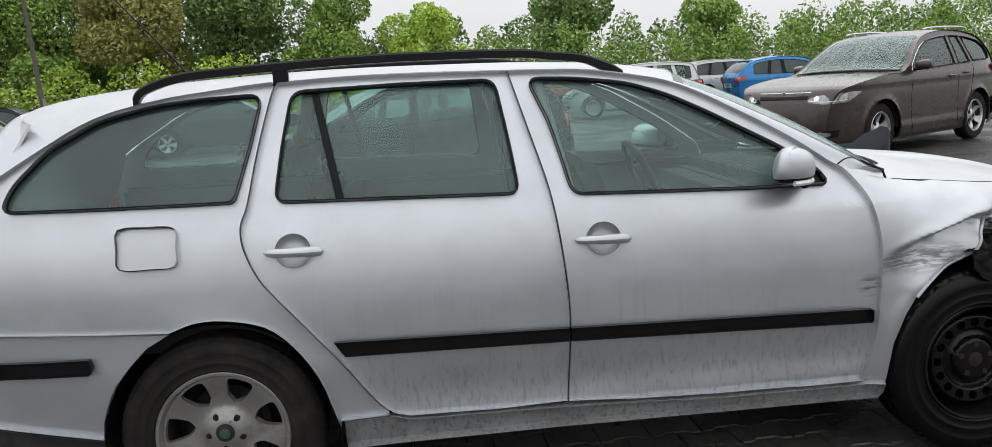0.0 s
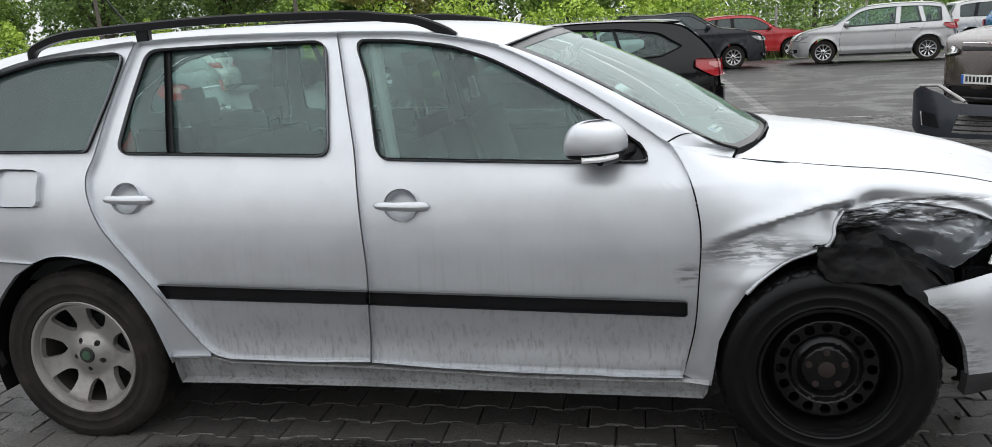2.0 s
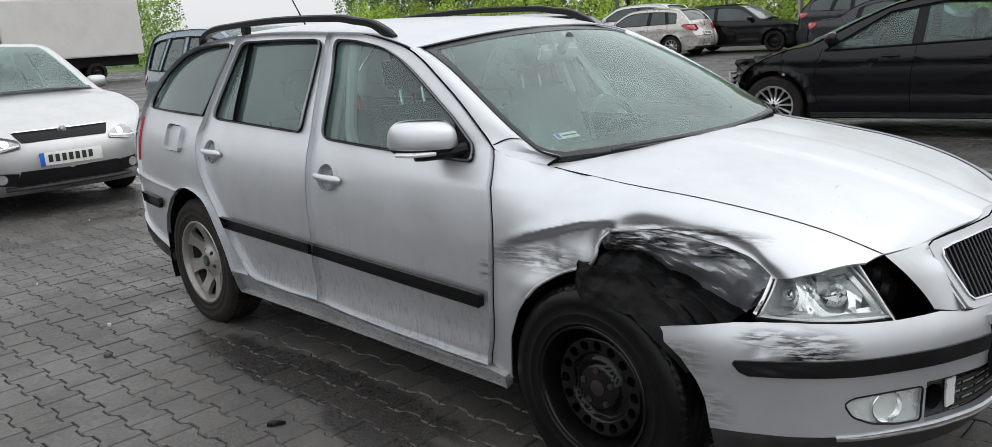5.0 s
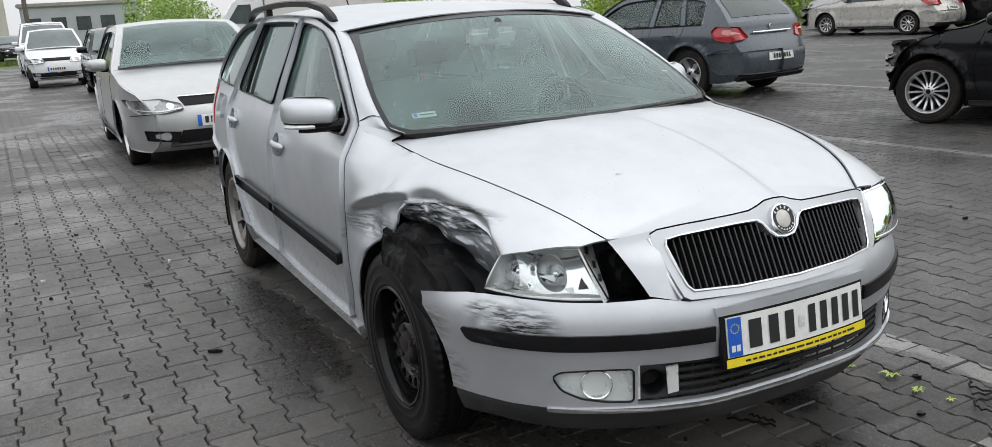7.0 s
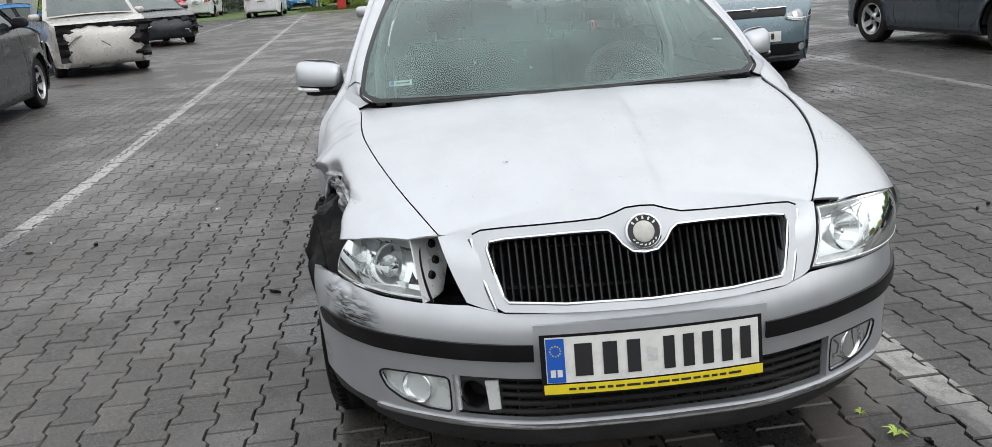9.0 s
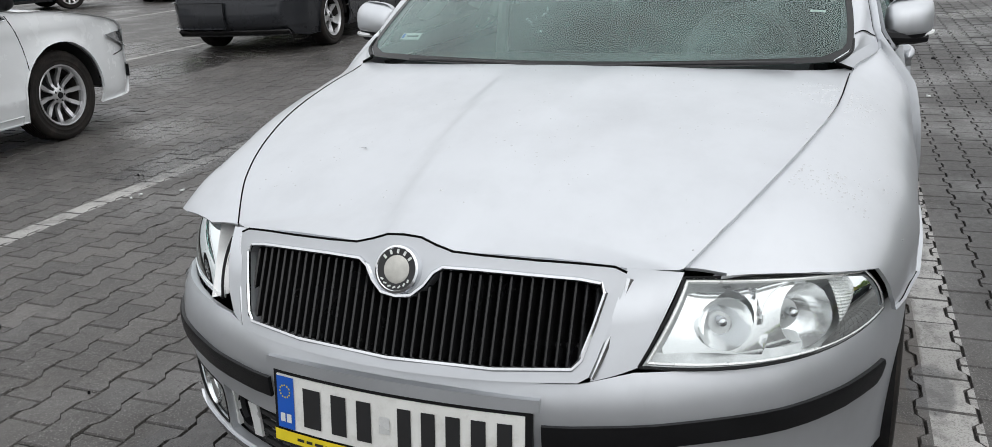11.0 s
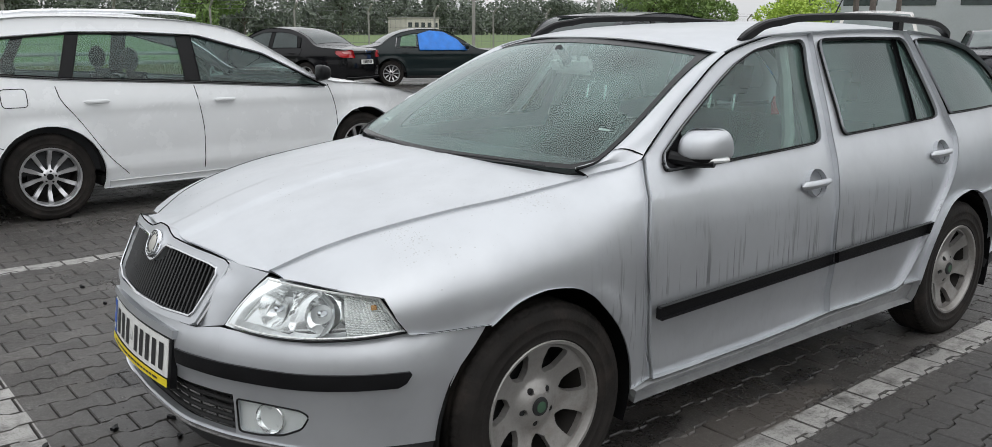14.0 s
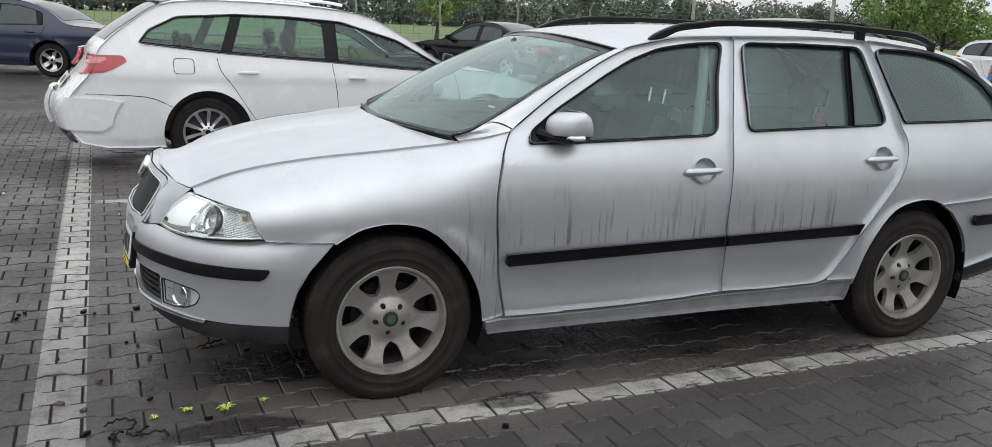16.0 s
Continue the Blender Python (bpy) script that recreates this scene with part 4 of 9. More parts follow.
both(lambda: sheet([(-2.945, 0.333), (-3.412, 0.408), (-3.40, 0.35), (-3.254, 0.31), (-2.936, 0.270)], on_left(side_y, -0.01), 0.06, (), 0.03), "bumper_lower_edge", M_GREYPL, (car, car), "dull black lower bumper edge")
both(lambda: sheet([(-2.955, 0.556), (-3.25, 0.556), (-3.27, 0.606), (-2.95, 0.606), (-2.942, 0.58)], on_left(side_y, 0.006), 0.06, (), 0.02, 0.004), "side_moulding", M_BLACKPL, (car, car), "black bumper strip")
both(lambda: sheet([(-3.345, 0.75), (-3.335, 1.00), (-3.385, 1.01), (-3.42, 0.9), (-3.41, 0.76)], on_left(side_y, -0.010), 0.05, (), 0.02, 0.003), "tail_lamp", M_RED, (car, car), "red tail lamp")

# roof, pillars, screens
ZC = ([-3.36, -3.3, -3.0, -2.6, -2.2, -1.6, -1.2, -0.88], [1.33, 1.385, 1.43, 1.452, 1.46, 1.448, 1.425, 1.378])
RX, RZ = [p[0] for p in ROOFLINE[::-1]], [p[1] for p in ROOFLINE[::-1]]


def roof_at(u, v):
    s = 2 * v - 1
    x0 = -0.905 - 0.105 * s * s
    x = x0 + (-3.32 - x0) * u
    ze = hermite(x, RX, RZ) + 0.004
    zc = hermite(x, *ZC)
    ye = side_y(x, ze) - 0.004
    z = ze + (zc - ze) * (1 - abs(s) ** 2.6)
    return Vector((x, ye * s, z))


part("roof", patch(roof_at, 44, 28, 0.005), M_SILVER, car, "silver roof panel")


def screen_at(u, w, out=0.0):
    s = (2 * u - 1) * (1 - 0.045 * max(0.0, 1 - w / 0.07) ** 2)
    b = Vector((-0.135 - 0.155 * s * s, 0.710 * s, 0.978 + 0.004 * s * s))
    t = Vector((-0.905 - 0.10 * s * s, 0.604 * s, 1.380 - 0.047 * s * s))
    p = b + (t - b) * w
    # the sides of the glass wrap outward low down
    g = 6.75 * max(0.0, w) * (1 - w) ** 2 * s ** 4
    p += Vector((0.0, math.copysign(0.026, s) * g, -0.020 * g))
    bulge = 0.030 * 4 * w * (1 - w)
    return p + Vector((0.5, 0, 0.86)) * (bulge + out)


ws = part("windscreen", patch(lambda u, w: screen_at(u, w), 26, 16), M_SCREEN, car, "rain-spotted hazy windscreen")
ws.visible_shadow = False
def edge_side(u, w, right):
    k = 0.010 + 0.016 * w ** 4 + 0.03 * max(0.0, 1 - w / 0.08) ** 2
    return screen_at(1 - k * (1 - u) if right else k * u, 0.030 + 0.915 * w, 0.002)


part("black_edge", joined(patch(lambda u, w: screen_at(u, w * 0.030, 0.002), 26, 3), patch(lambda u, w: screen_at(u, 0.945 + 0.055 * w, 0.002), 26, 2),
     patch(lambda u, w: edge_side(u, w, False), 1, 24), patch(lambda u, w: edge_side(u, w, True), 1, 24)), M_EDGE, ws, "black printed edge of the windscreen")


def sticker(u, w):
    return screen_at(0.068 + 0.055 * u, 0.125 + 0.038 * w, -0.005)


part("sticker", patch(sticker, 2, 2), M_PAPER, ws, "small white paper label")
part("sticker_mark", patch(lambda u, w: screen_at(0.071 + 0.008 * u, 0.13 + 0.028 * w, -0.003), 1, 1), M_PLATEBLUE, ws)
part("sticker_text", patch(lambda u, w: screen_at(0.084 + 0.034 * u, 0.138 + 0.009 * w, -0.003), 1, 1), M_INK, ws)
part("sticker", patch(lambda u, w: screen_at(0.930 + 0.026 * u, 0.285 + 0.012 * w, -0.005), 1, 1), M_PAPER, ws, "small white paper label")
bm = bmesh.new()
box(bm, (-0.020, -0.120, -0.038), (0.020, 0.120, 0.038), 0.018)
imir = part("interior_mirror", shifted(bm, Matrix.Translation((-0.875, 0.0, 1.274)) @ Matrix.Rotation(radians(14), 4, "Y")), M_LAMPGREY, car, "pale interior mirror behind the windscreen")
part("mirror_stem", joined(tube([(-0.86, 0, 1.28), (-0.83, 0, 1.315), (-0.80, 0, 1.345)], 0.016, 8), lathe([(0.0, 0.012), (0.022, 0.010), (0.026, 0.0)], 16, (-0.852, 0, 1.290), "x")), M_DASH, imir, "dark mirror stem")
# pillars: from the screen's edge to the line over the doors
pil = curve2([(-0.478, 1.009)] + ROOFLINE[1:6], 5)


def pillar(u, v):
    i = u * (len(pil) - 1)
    k = min(int(i), len(pil) - 2)
    f = i - k
    x = pil[k][0] + (pil[k + 1][0] - pil[k][0]) * f
    z = pil[k][1] + (pil[k + 1][1] - pil[k][1]) * f
    a = Vector((x, side_y(x, z) - 0.001, z + 0.003))
    b = screen_at(1.0, u) + Vector((0, 0.001, -0.002))
    n = Vector((0.25, 0.75, 0.6)).normalized()
    return a + (b - a) * v + n * 0.013 * 4 * v * (1 - v) * min(1.0, 0.1 + 5 * u)


both(lambda: flipped(patch(pillar, 20, 6, 0.01)), "windscreen_pillar", M_SILVER, (car, car), "silver windscreen pillar")
both(lambda: flipped(patch(lambda u, v: pillar(0.012 + 0.15 * v + 0.006 * u, v) + Vector((0.0012, 0.0016, 0.0014)), 1, 8)), "pillar_joint", M_GAP, (car, car))


def pillar_foot(u, v):
    x = -0.47 + 0.18 * u
    z = hermite(x, [-0.47, -0.43, -0.38, -0.33, -0.29], [1.008, 0.998, 0.984, 0.971, 0.962])
    q = Vector((x, fender_y(x, z), z))
    return q + (pillar(0.0, u) - q) * v


def foot_mesh():
    """The wing runs up into the pillar without a break, so its shading is carried over from both."""
    bm = flipped(patch(pillar_foot, 20, 8))
    nl = bm.verts.layers.float_vector.new("sn")
    bm.faces.layers.int.new("flat")
    for v in bm.verts:
        x = min(-0.29, max(-0.47, v.co.x))
        zt = hermite(x, [-0.47, -0.43, -0.38, -0.33, -0.29], [1.008, 0.998, 0.984, 0.971, 0.962])
        zz = zt - 0.005
        slope = max(-2.2, (fender_y(x, zz + 0.004) - fender_y(x, zz - 0.004)) / 0.008)
        low = Vector((0.12, 1.0, -slope)).normalized()
        up = min(1.0, max(0.0, (v.co.z - zt) / 0.05))
        v[nl] = low.lerp(Vector((0.20, 0.66, 0.72)), 0.6).lerp(Vector((0.30, 0.72, 0.62)), up).normalized()
    return bm


both(foot_mesh, "pillar_foot", M_SILVER, (car, car), "silver panel at the foot of the windscreen pillar")


both(lambda: tube([pillar_foot(1.0, k / 8) + Vector((0.001, 0.0, 0.0005)) for k in range(9)], 0.0045, 6), "foot_joint", M_GAP, (car, car), "dark joint behind the bonnet corner")


both(lambda: tube([screen_at(1.0, 0.012 * k, 0.003) + Vector((0, 0.002, 0)) for k in range(12)], 0.0055, 6, 0.002), "screen_seal", M_SEAL, (car, car), "black seal at the foot of the windscreen")


def rear_at(u, w):
    s = 2 * u - 1
    e = hermite(w, [0, 0.25, 0.5, 0.55, 0.9, 1.0], [-3.56, -3.62, -3.56, -3.50, -3.34, -3.30])
    z = 0.40 + w * 0.97
    half = hermite(w, [0, 0.3, 0.6, 0.8, 1.0], [0.66, 0.68, 0.66, 0.60, 0.50])
    return Vector((e + 0.14 * abs(s) ** 3, half * s * 1.06, z - 0.04 * s * s * w))


part("tailgate", flipped(patch(rear_at, 16, 16, 0.01)), M_SILVER, car, "silver tailgate")

for s_ in (1, -1):
    gut = [(x, s_ * (side_y(x, z) - 0.001), z + 0.001) for x, z in line_between(roof_c, -3.2, -0.50)]
    part("roof_joint", tube(gut, 0.0016, 6), M_GAP, car, "black joint between doors and roof")
# roof rails
RAIL = [(-2.8, 1.394), (-2.76, 1.421), (-2.66, 1.451), (-2.5, 1.464), (-2.034, 1.477), (-1.568, 1.467), (-1.42, 1.451), (-1.3, 1.433), (-1.17, 1.381)]


def eased(t):
    t = min(1.0, max(0.0, t))
    return t * t * (3 - 2 * t)


def rail(y_side):
    pts = smooth_curve([(x, 0, z) for x, z in RAIL], 5)
    bm = bmesh.new()
    rings = []
    for i, p in enumerate(pts):
        t = i / (len(pts) - 1)
        end = min(t, 1 - t)
        foot = max(0.0, 1 - end / 0.13)
        w = 0.017 - 0.006 * max(0.0, 1 - end / 0.03)
        y = 0.60 - 0.045 * max(0.0, (abs(p.x + 2.0) - 0.5) * 0.05)
        low_z = p.z - 0.016
        low_z += (min(low_z, hermite(p.x, RX, RZ) + 0.004) - low_z) * eased(foot)
        up_z = p.z + 0.014 * (1 - 0.6 * max(0.0, 1 - end / 0.03))
        ring = [bm.verts.new((p.x, y_side * (y + dy), z)) for dy, z in ((w, low_z), (w, up_z - 0.006), (w * 0.6, up_z), (-w * 0.6, up_z), (-w, up_z - 0.006), (-w, low_z))]
        rings.append(ring)
    for a, b in zip(rings, rings[1:]):
        for k in range(6):
            bm.faces.new((a[k], a[(k + 1) % 6], b[(k + 1) % 6], b[k]))
    bm.faces.new(rings[0])
    bm.faces.new(rings[-1][::-1])
    bmesh.ops.recalc_face_normals(bm, faces=bm.faces[:])
    box(bm, (-2.345, y_side * 0.60 - 0.014, 1.405), (-2.295, y_side * 0.60 + 0.014, 1.478), 0.004)
    return bm


for s in (1, -1):
    part("roof_rail", rail(s), M_BLACKPL, car, "black roof rail")
part("aerial", tube([(-2.74, 0, 1.45), (-2.88, 0, 1.63), (-3.03, 0, 1.81)], 0.005, 6, 0.002), M_BLACKPL, car, "thin black roof aerial")

# bonnet
HZC = ([-0.30, -0.10, 0.2, 0.4, 0.55, 0.68, 0.78, 0.83], [0.982, 0.978, 0.950, 0.914, 0.876, 0.832, 0.792, 0.76])


def hood_z(x, y):
    ye, ze = hermite(x, EX, EY), hermite(x, EX, EZ)
    if x > 0.68:
        ye, ze = 0.485 - (x - 0.68) * 1.15, 0.76 + (x - 0.68) * 0.30
    zc = hermite(x, *HZC)
    s = min(1.0, abs(y) / ye)
    z = ze + (zc - ze) * (1 - s ** 1.6)
    yc = 0.155 - 0.085 * (x + 0.2)
    k = 1 / (1 + math.exp((abs(y) - yc) / 0.007))
    # towards the windscreen the shoulders rise to the height of the middle
    f = min(1.0, max(0.0, (0.15 - x) / 0.30))
    f = f * f * (3 - 2 * f) * (1 - s ** 6)
    z += 0.011 * k + 0.014 * (1 - k) * f
    return z


half = [(-0.122, 0.0), (-0.133, 0.2), (-0.165, 0.40), (-0.222, 0.58), (-0.256, 0.652), (-0.279, 0.684), (-0.290, 0.702), (-0.292, 0.712), (-0.286, 0.7175), (-0.272, 0.7175)]
edge = [(x, hermite(x, EX, EY) - 0.004) for x in (-0.24, -0.2, -0.1, 0.0, 0.1, 0.2, 0.3, 0.4, 0.475, 0.55, 0.615, 0.672)]
front = [(0.695, 0.453), (0.730, 0.413), (0.743, 0.34), (0.762, 0.22), (0.773, 0.12), (0.777, 0.06), (0.778, 0.0)]
hh = half + edge + front
hood_loop = hh + [(x, -y) for x, y in hh[::-1][1:-1]]
hood = part("bonnet", sheet(hood_loop, lambda x, y: Vector((x, y, hood_z(x, y))), 0.022, (), 0.006, 0.0), M_SILVER, car, "silver bonnet with two creases and small paint chips")


def wing_strip(u, v):
    a, b = Vector((0.679, 0.488, 0.7605)), Vector((0.749, 0.403, 0.788))
    d, c = Vector((0.79, 0.432, 0.620)), Vector((0.832, 0.359, 0.603))
    p = (a + (b - a) * u) * (1 - v) + (d + (c - d) * u) * v
    return p + Vector((0.9, 0.35, 0.3)) * (0.014 * 4 * v * (1 - v) + 0.01 * 4 * u * (1 - u))


def leg_mesh():
    """The bonnet rolls over into its legs, so their shading starts from its own."""
    bm = patch(wing_strip, 6, 14)
    nl = bm.verts.layers.float_vector.new("sn")
    bm.faces.layers.int.new("flat")
    for v in bm.verts:
        k = min(1.0, max(0.0, (0.775 - v.co.z) / 0.075))
        v[nl] = Vector((0.34, 0.14, 0.93)).lerp(Vector((0.88, 0.22, 0.42)), k).normalized()
    return bm


both(leg_mesh, "bonnet_leg", M_SILVER, (hood, hood), "silver strip of the bonnet beside the grille")
for cx, cy, w in ((0.452, -0.285, 0.010), (0.40, 0.24, 0.006), (0.30, 0.12, 0.003), (0.55, -0.10, 0.003), (0.18, -0.4, 0.003), (0.62, 0.3, 0.003)):
    bm = bmesh.new()
    vs = [bm.verts.new((cx + 0.3 * w * math.sin(k * 2.4), cy + w * math.cos(k * 1.05) * (1.3 if k % 2 else 0.7), hood_z(cx, cy) + 0.0025)) for k in range(6)]
    bm.faces.new(vs)
    part("paint_chip", bm, M_INK, hood, "dark paint chip")
# shut lines between bonnet and fenders
for s in (1, -1):
    pts = [(x, s * (hermite(x, EX, EY) - 0.002), hermite(x, EX, EZ) + (0.0014 if s > 0 else 0.0006)) for x in (-0.262, -0.2, -0.1, 0.0, 0.1, 0.2, 0.3, 0.4, 0.475, 0.55, 0.615, 0.672)]
    part("shut_line", tube(smooth_curve(pts, 3), 0.0016 if s < 0 else 0.0014, 6), M_GAP, hood, "dark joint beside the bonnet")
# scuttle and wipers
part("scuttle", patch(lambda u, v: Vector((-0.11 - 0.17 * (2 * u - 1) ** 2 - 0.09 * v, 0.70 * (2 * u - 1), 0.935 - 0.012 * max(0.0, (abs(2 * u - 1) - 0.92) / 0.08) ** 1.5)), 40, 2), M_GREYPL, car, "black scuttle panel below the windscreen")
for y0, y1, bend in ((-0.52, -0.02, 0.02), (0.02, 0.60, 0.03)):
    pts = [screen_at(0.5 + (y0 + (y1 - y0) * k / 6) / 1.38, -0.008 + 0.04 * math.sin(math.pi * k / 6) * 0.3, 0.012) for k in range(7)]
    part("wiper", tube(pts, 0.0045, 6), M_GREYPL, car, "black wiper at the foot of the windscreen")

# ---- nose: bumper, grille, lamps ----
PLAN = smooth_curve([(0.897, -0.02, 0), (0.897, 0.02, 0), (0.884, 0.26, 0), (0.845, 0.40, 0), (0.795, 0.51, 0), (0.70, 0.655, 0), (0.60, 0.745, 0), (0.52, 0.793, 0), (0.445, 0.826, 0), (0.36, 0.852, 0), (0.25, 0.872, 0), (0.1, 0.885, 0)], 10)
PLAN = [p for p in PLAN if p.y >= 0]
PLAN[0].y = 0.0
PLEN = [0.0]
for a, b in zip(PLAN, PLAN[1:]):
    PLEN.append(PLEN[-1] + (b - a).length)


def plan_at(u):
    u = abs(u)
    k = 0
    while k < len(PLEN) - 2 and PLEN[k + 1] < u:
        k += 1
    f = (u - PLEN[k]) / (PLEN[k + 1] - PLEN[k])
    a, b = PLAN[k], PLAN[k + 1]
    p = a + (b - a) * f
    d0 = (PLAN[min(k + 1, len(PLAN) - 1)] - PLAN[max(k - 1, 0)]).normalized()
    d1 = (PLAN[min(k + 2, len(PLAN) - 1)] - PLAN[k]).normalized()
    d = d0 + (d1 - d0) * f
    return p, Vector((-d.y, d.x, 0)).normalized() * -1


def u_of_y(y):
    for k in range(len(PLAN) - 1):
        if PLAN[k].y <= y <= PLAN[k + 1].y:
            return PLEN[k] + (PLEN[k + 1] - PLEN[k]) * (y - PLAN[k].y) / (PLAN[k + 1].y - PLAN[k].y)
    return PLEN[-1]


def u_of_x(x):
    for k in range(len(PLAN) - 1):
        if PLAN[k].x >= x >= PLAN[k + 1].x:
            return PLEN[k] + (PLEN[k + 1] - PLEN[k]) * (PLAN[k].x - x) / (PLAN[k].x - PLAN[k + 1].x)
    return PLEN[-1]


BZ, BO = [0.20, 0.26, 0.31, 0.36, 0.44, 0.52, 0.57, 0.62, 0.66], [-0.085, -0.035, -0.012, -0.012, -0.008, 0.0, -0.006, -0.030, -0.065]


def bump_at(out=0.0, damage=False):
    def f(u, z):
        p, n = plan_at(u)
        o = hermite(z, BZ, BO)
        side = min(1.0, max(0.0, (abs(u) - 0.95) / 0.2))
        o = o * (1 - 0.75 * side)
        q = p + n * (o + out)
        q = Vector((q.x, q.y if u >= 0 else -q.y, z))
        if u < 0:
            # the struck corner sags and stands off
            k = min(1.0, max(0.0, (-u - 0.72) / 0.62))
            up = min(1.0, max(0.0, (z - 0.42) / 0.2))
            q.z -= 0.072 * k * k * up
            q.x -= 0.02 * k * up
            q.y -= 0.004 * k
            if 0.80 < -u < 1.0 and z > 0.50:
                w = math.sin((-u - 0.80) / 0.2 * math.pi)
                q += Vector((-0.010, 0.008, 0)) * w * noise.noise(Vector((u * 22, z * 30, 0)))
        return q
    return f


U = u_of_y
side_u = [(u_of_x(x), z) for x, z in ((0.445, 0.629), (0.31, 0.625), (0.221, 0.624))]
arch_u = [(u_of_x(x), z) for x, z in ((0.262, 0.575), (0.307, 0.522), (0.345, 0.45), (0.366, 0.39), (0.378, 0.315))]
top_c = [(0.0, 0.600), (U(0.2), 0.601), (U(0.35), 0.602), (U(0.44), 0.617), (U(0.56), 0.613), (U(0.68), 0.616), (U(0.76), 0.622)]
low_c = [(U(0.76), 0.312), (U(0.64), 0.312), (U(0.5), 0.313), (U(0.3), 0.314)]
bump_half = top_c + side_u + arch_u + low_c
bump_loop = bump_half + [(-u, z) for u, z in bump_half[::-1] if u > 0] + []
bump_loop = [(0.0, 0.600)] + bump_half[1:] + [(0.0, 0.314)] + [(-u, z) for u, z in bump_half[::-1][:-1]]
FOG = [(U(0.498), 0.330), (U(0.497), 0.380), (U(0.497), 0.427), (U(0.55), 0.427), (U(0.61), 0.425), (U(0.665), 0.420), (U(0.683), 0.404), (U(0.666), 0.366), (U(0.62), 0.341), (U(0.56), 0.331)]
intake = [(-U(0.488), 0.322), (U(0.488), 0.322), (U(0.488), 0.437), (U(0.33), 0.437), (-U(0.33), 0.437), (-U(0.488), 0.437)]
fog_l = round_poly(FOG, 0.014, 4)
fog_r = [(-u, z) for u, z in fog_l]
bumper = part("front_bumper", flipped(sheet(bump_loop, bump_at(), (0.03, 0.025), (intake, fog_l, fog_r), 0.02, 0.0)), M_SILVER, car, "silver front bumper, scraped and sagging at one corner")
for s in (1, -1):
    st = [(U(0.285), 0.487), (U(0.285), 0.531), (U(0.5), 0.531), (U(0.72), 0.529), (u_of_x(0.445), 0.528), (u_of_x(0.44), 0.52), (u_of_x(0.455), 0.495), (u_of_x(0.475), 0.484), (U(0.72), 0.483), (U(0.5), 0.485)]
    st = [(s * u, z) for u, z in st]
    part("bumper_strip", flipped(sheet(st, bump_at(0.011), (0.05, 0.02), (), 0.02, 0.005)), M_BLACKPL, bumper, "glossy black bumper strip")
    lip = [(s * u, z) for u, z in ((0, 0.300), (U(0.5), 0.299), (U(0.69), 0.300), (U(0.695), 0.302), (U(0.695), 0.311), (U(0.69), 0.3125), (U(0.5), 0.3145), (0, 0.3155))]
    part("chrome_lip", flipped(sheet(lip, bump_at(0.006), (0.05, 0.01), (), 0.02, 0.0)), M_CHROME, bumper, "thin chrome lip")
low = [(0.0, 0.298), (U(0.5), 0.298), (U(0.76), 0.306), (u_of_x(0.378), 0.312), (u_of_x(0.386), 0.235), (U(0.76), 0.222), (U(0.5), 0.215), (0, 0.215)]
low = low[:-1] + [(-u, z) for u, z in low[::-1][:-1]]
part("lower_lip", flipped(sheet(low, bump_at(-0.006), (0.06, 0.03), (), 0.03, 0.005)), M_GREYPL, bumper, "scuffed black lower bumper lip")
# lower intake: honeycomb-like bars; a black sheet behind them paints the shaded depth
for z in (0.335, 0.358, 0.381, 0.404, 0.427):
    f = bump_at(-0.022)
    part("intake_bar", tube([f(-U(0.378) + (U(0.485) + U(0.378)) * k / 16, z) for k in range(17)], 0.0068, 6), M_UNDER, bumper, "black lower grille bar")
for k in range(-6, 8):
    f = bump_at(-0.026)
    u = k * U(0.46) / 7
    part("intake_upright", tube([f(u, 0.322), f(u, 0.437)], 0.003, 6), M_UNDER, bumper)
part("intake_back", flipped(sheet(intake, bump_at(-0.10), 0.08, (), 0.0, 0.0)), M_UNDER, bumper)
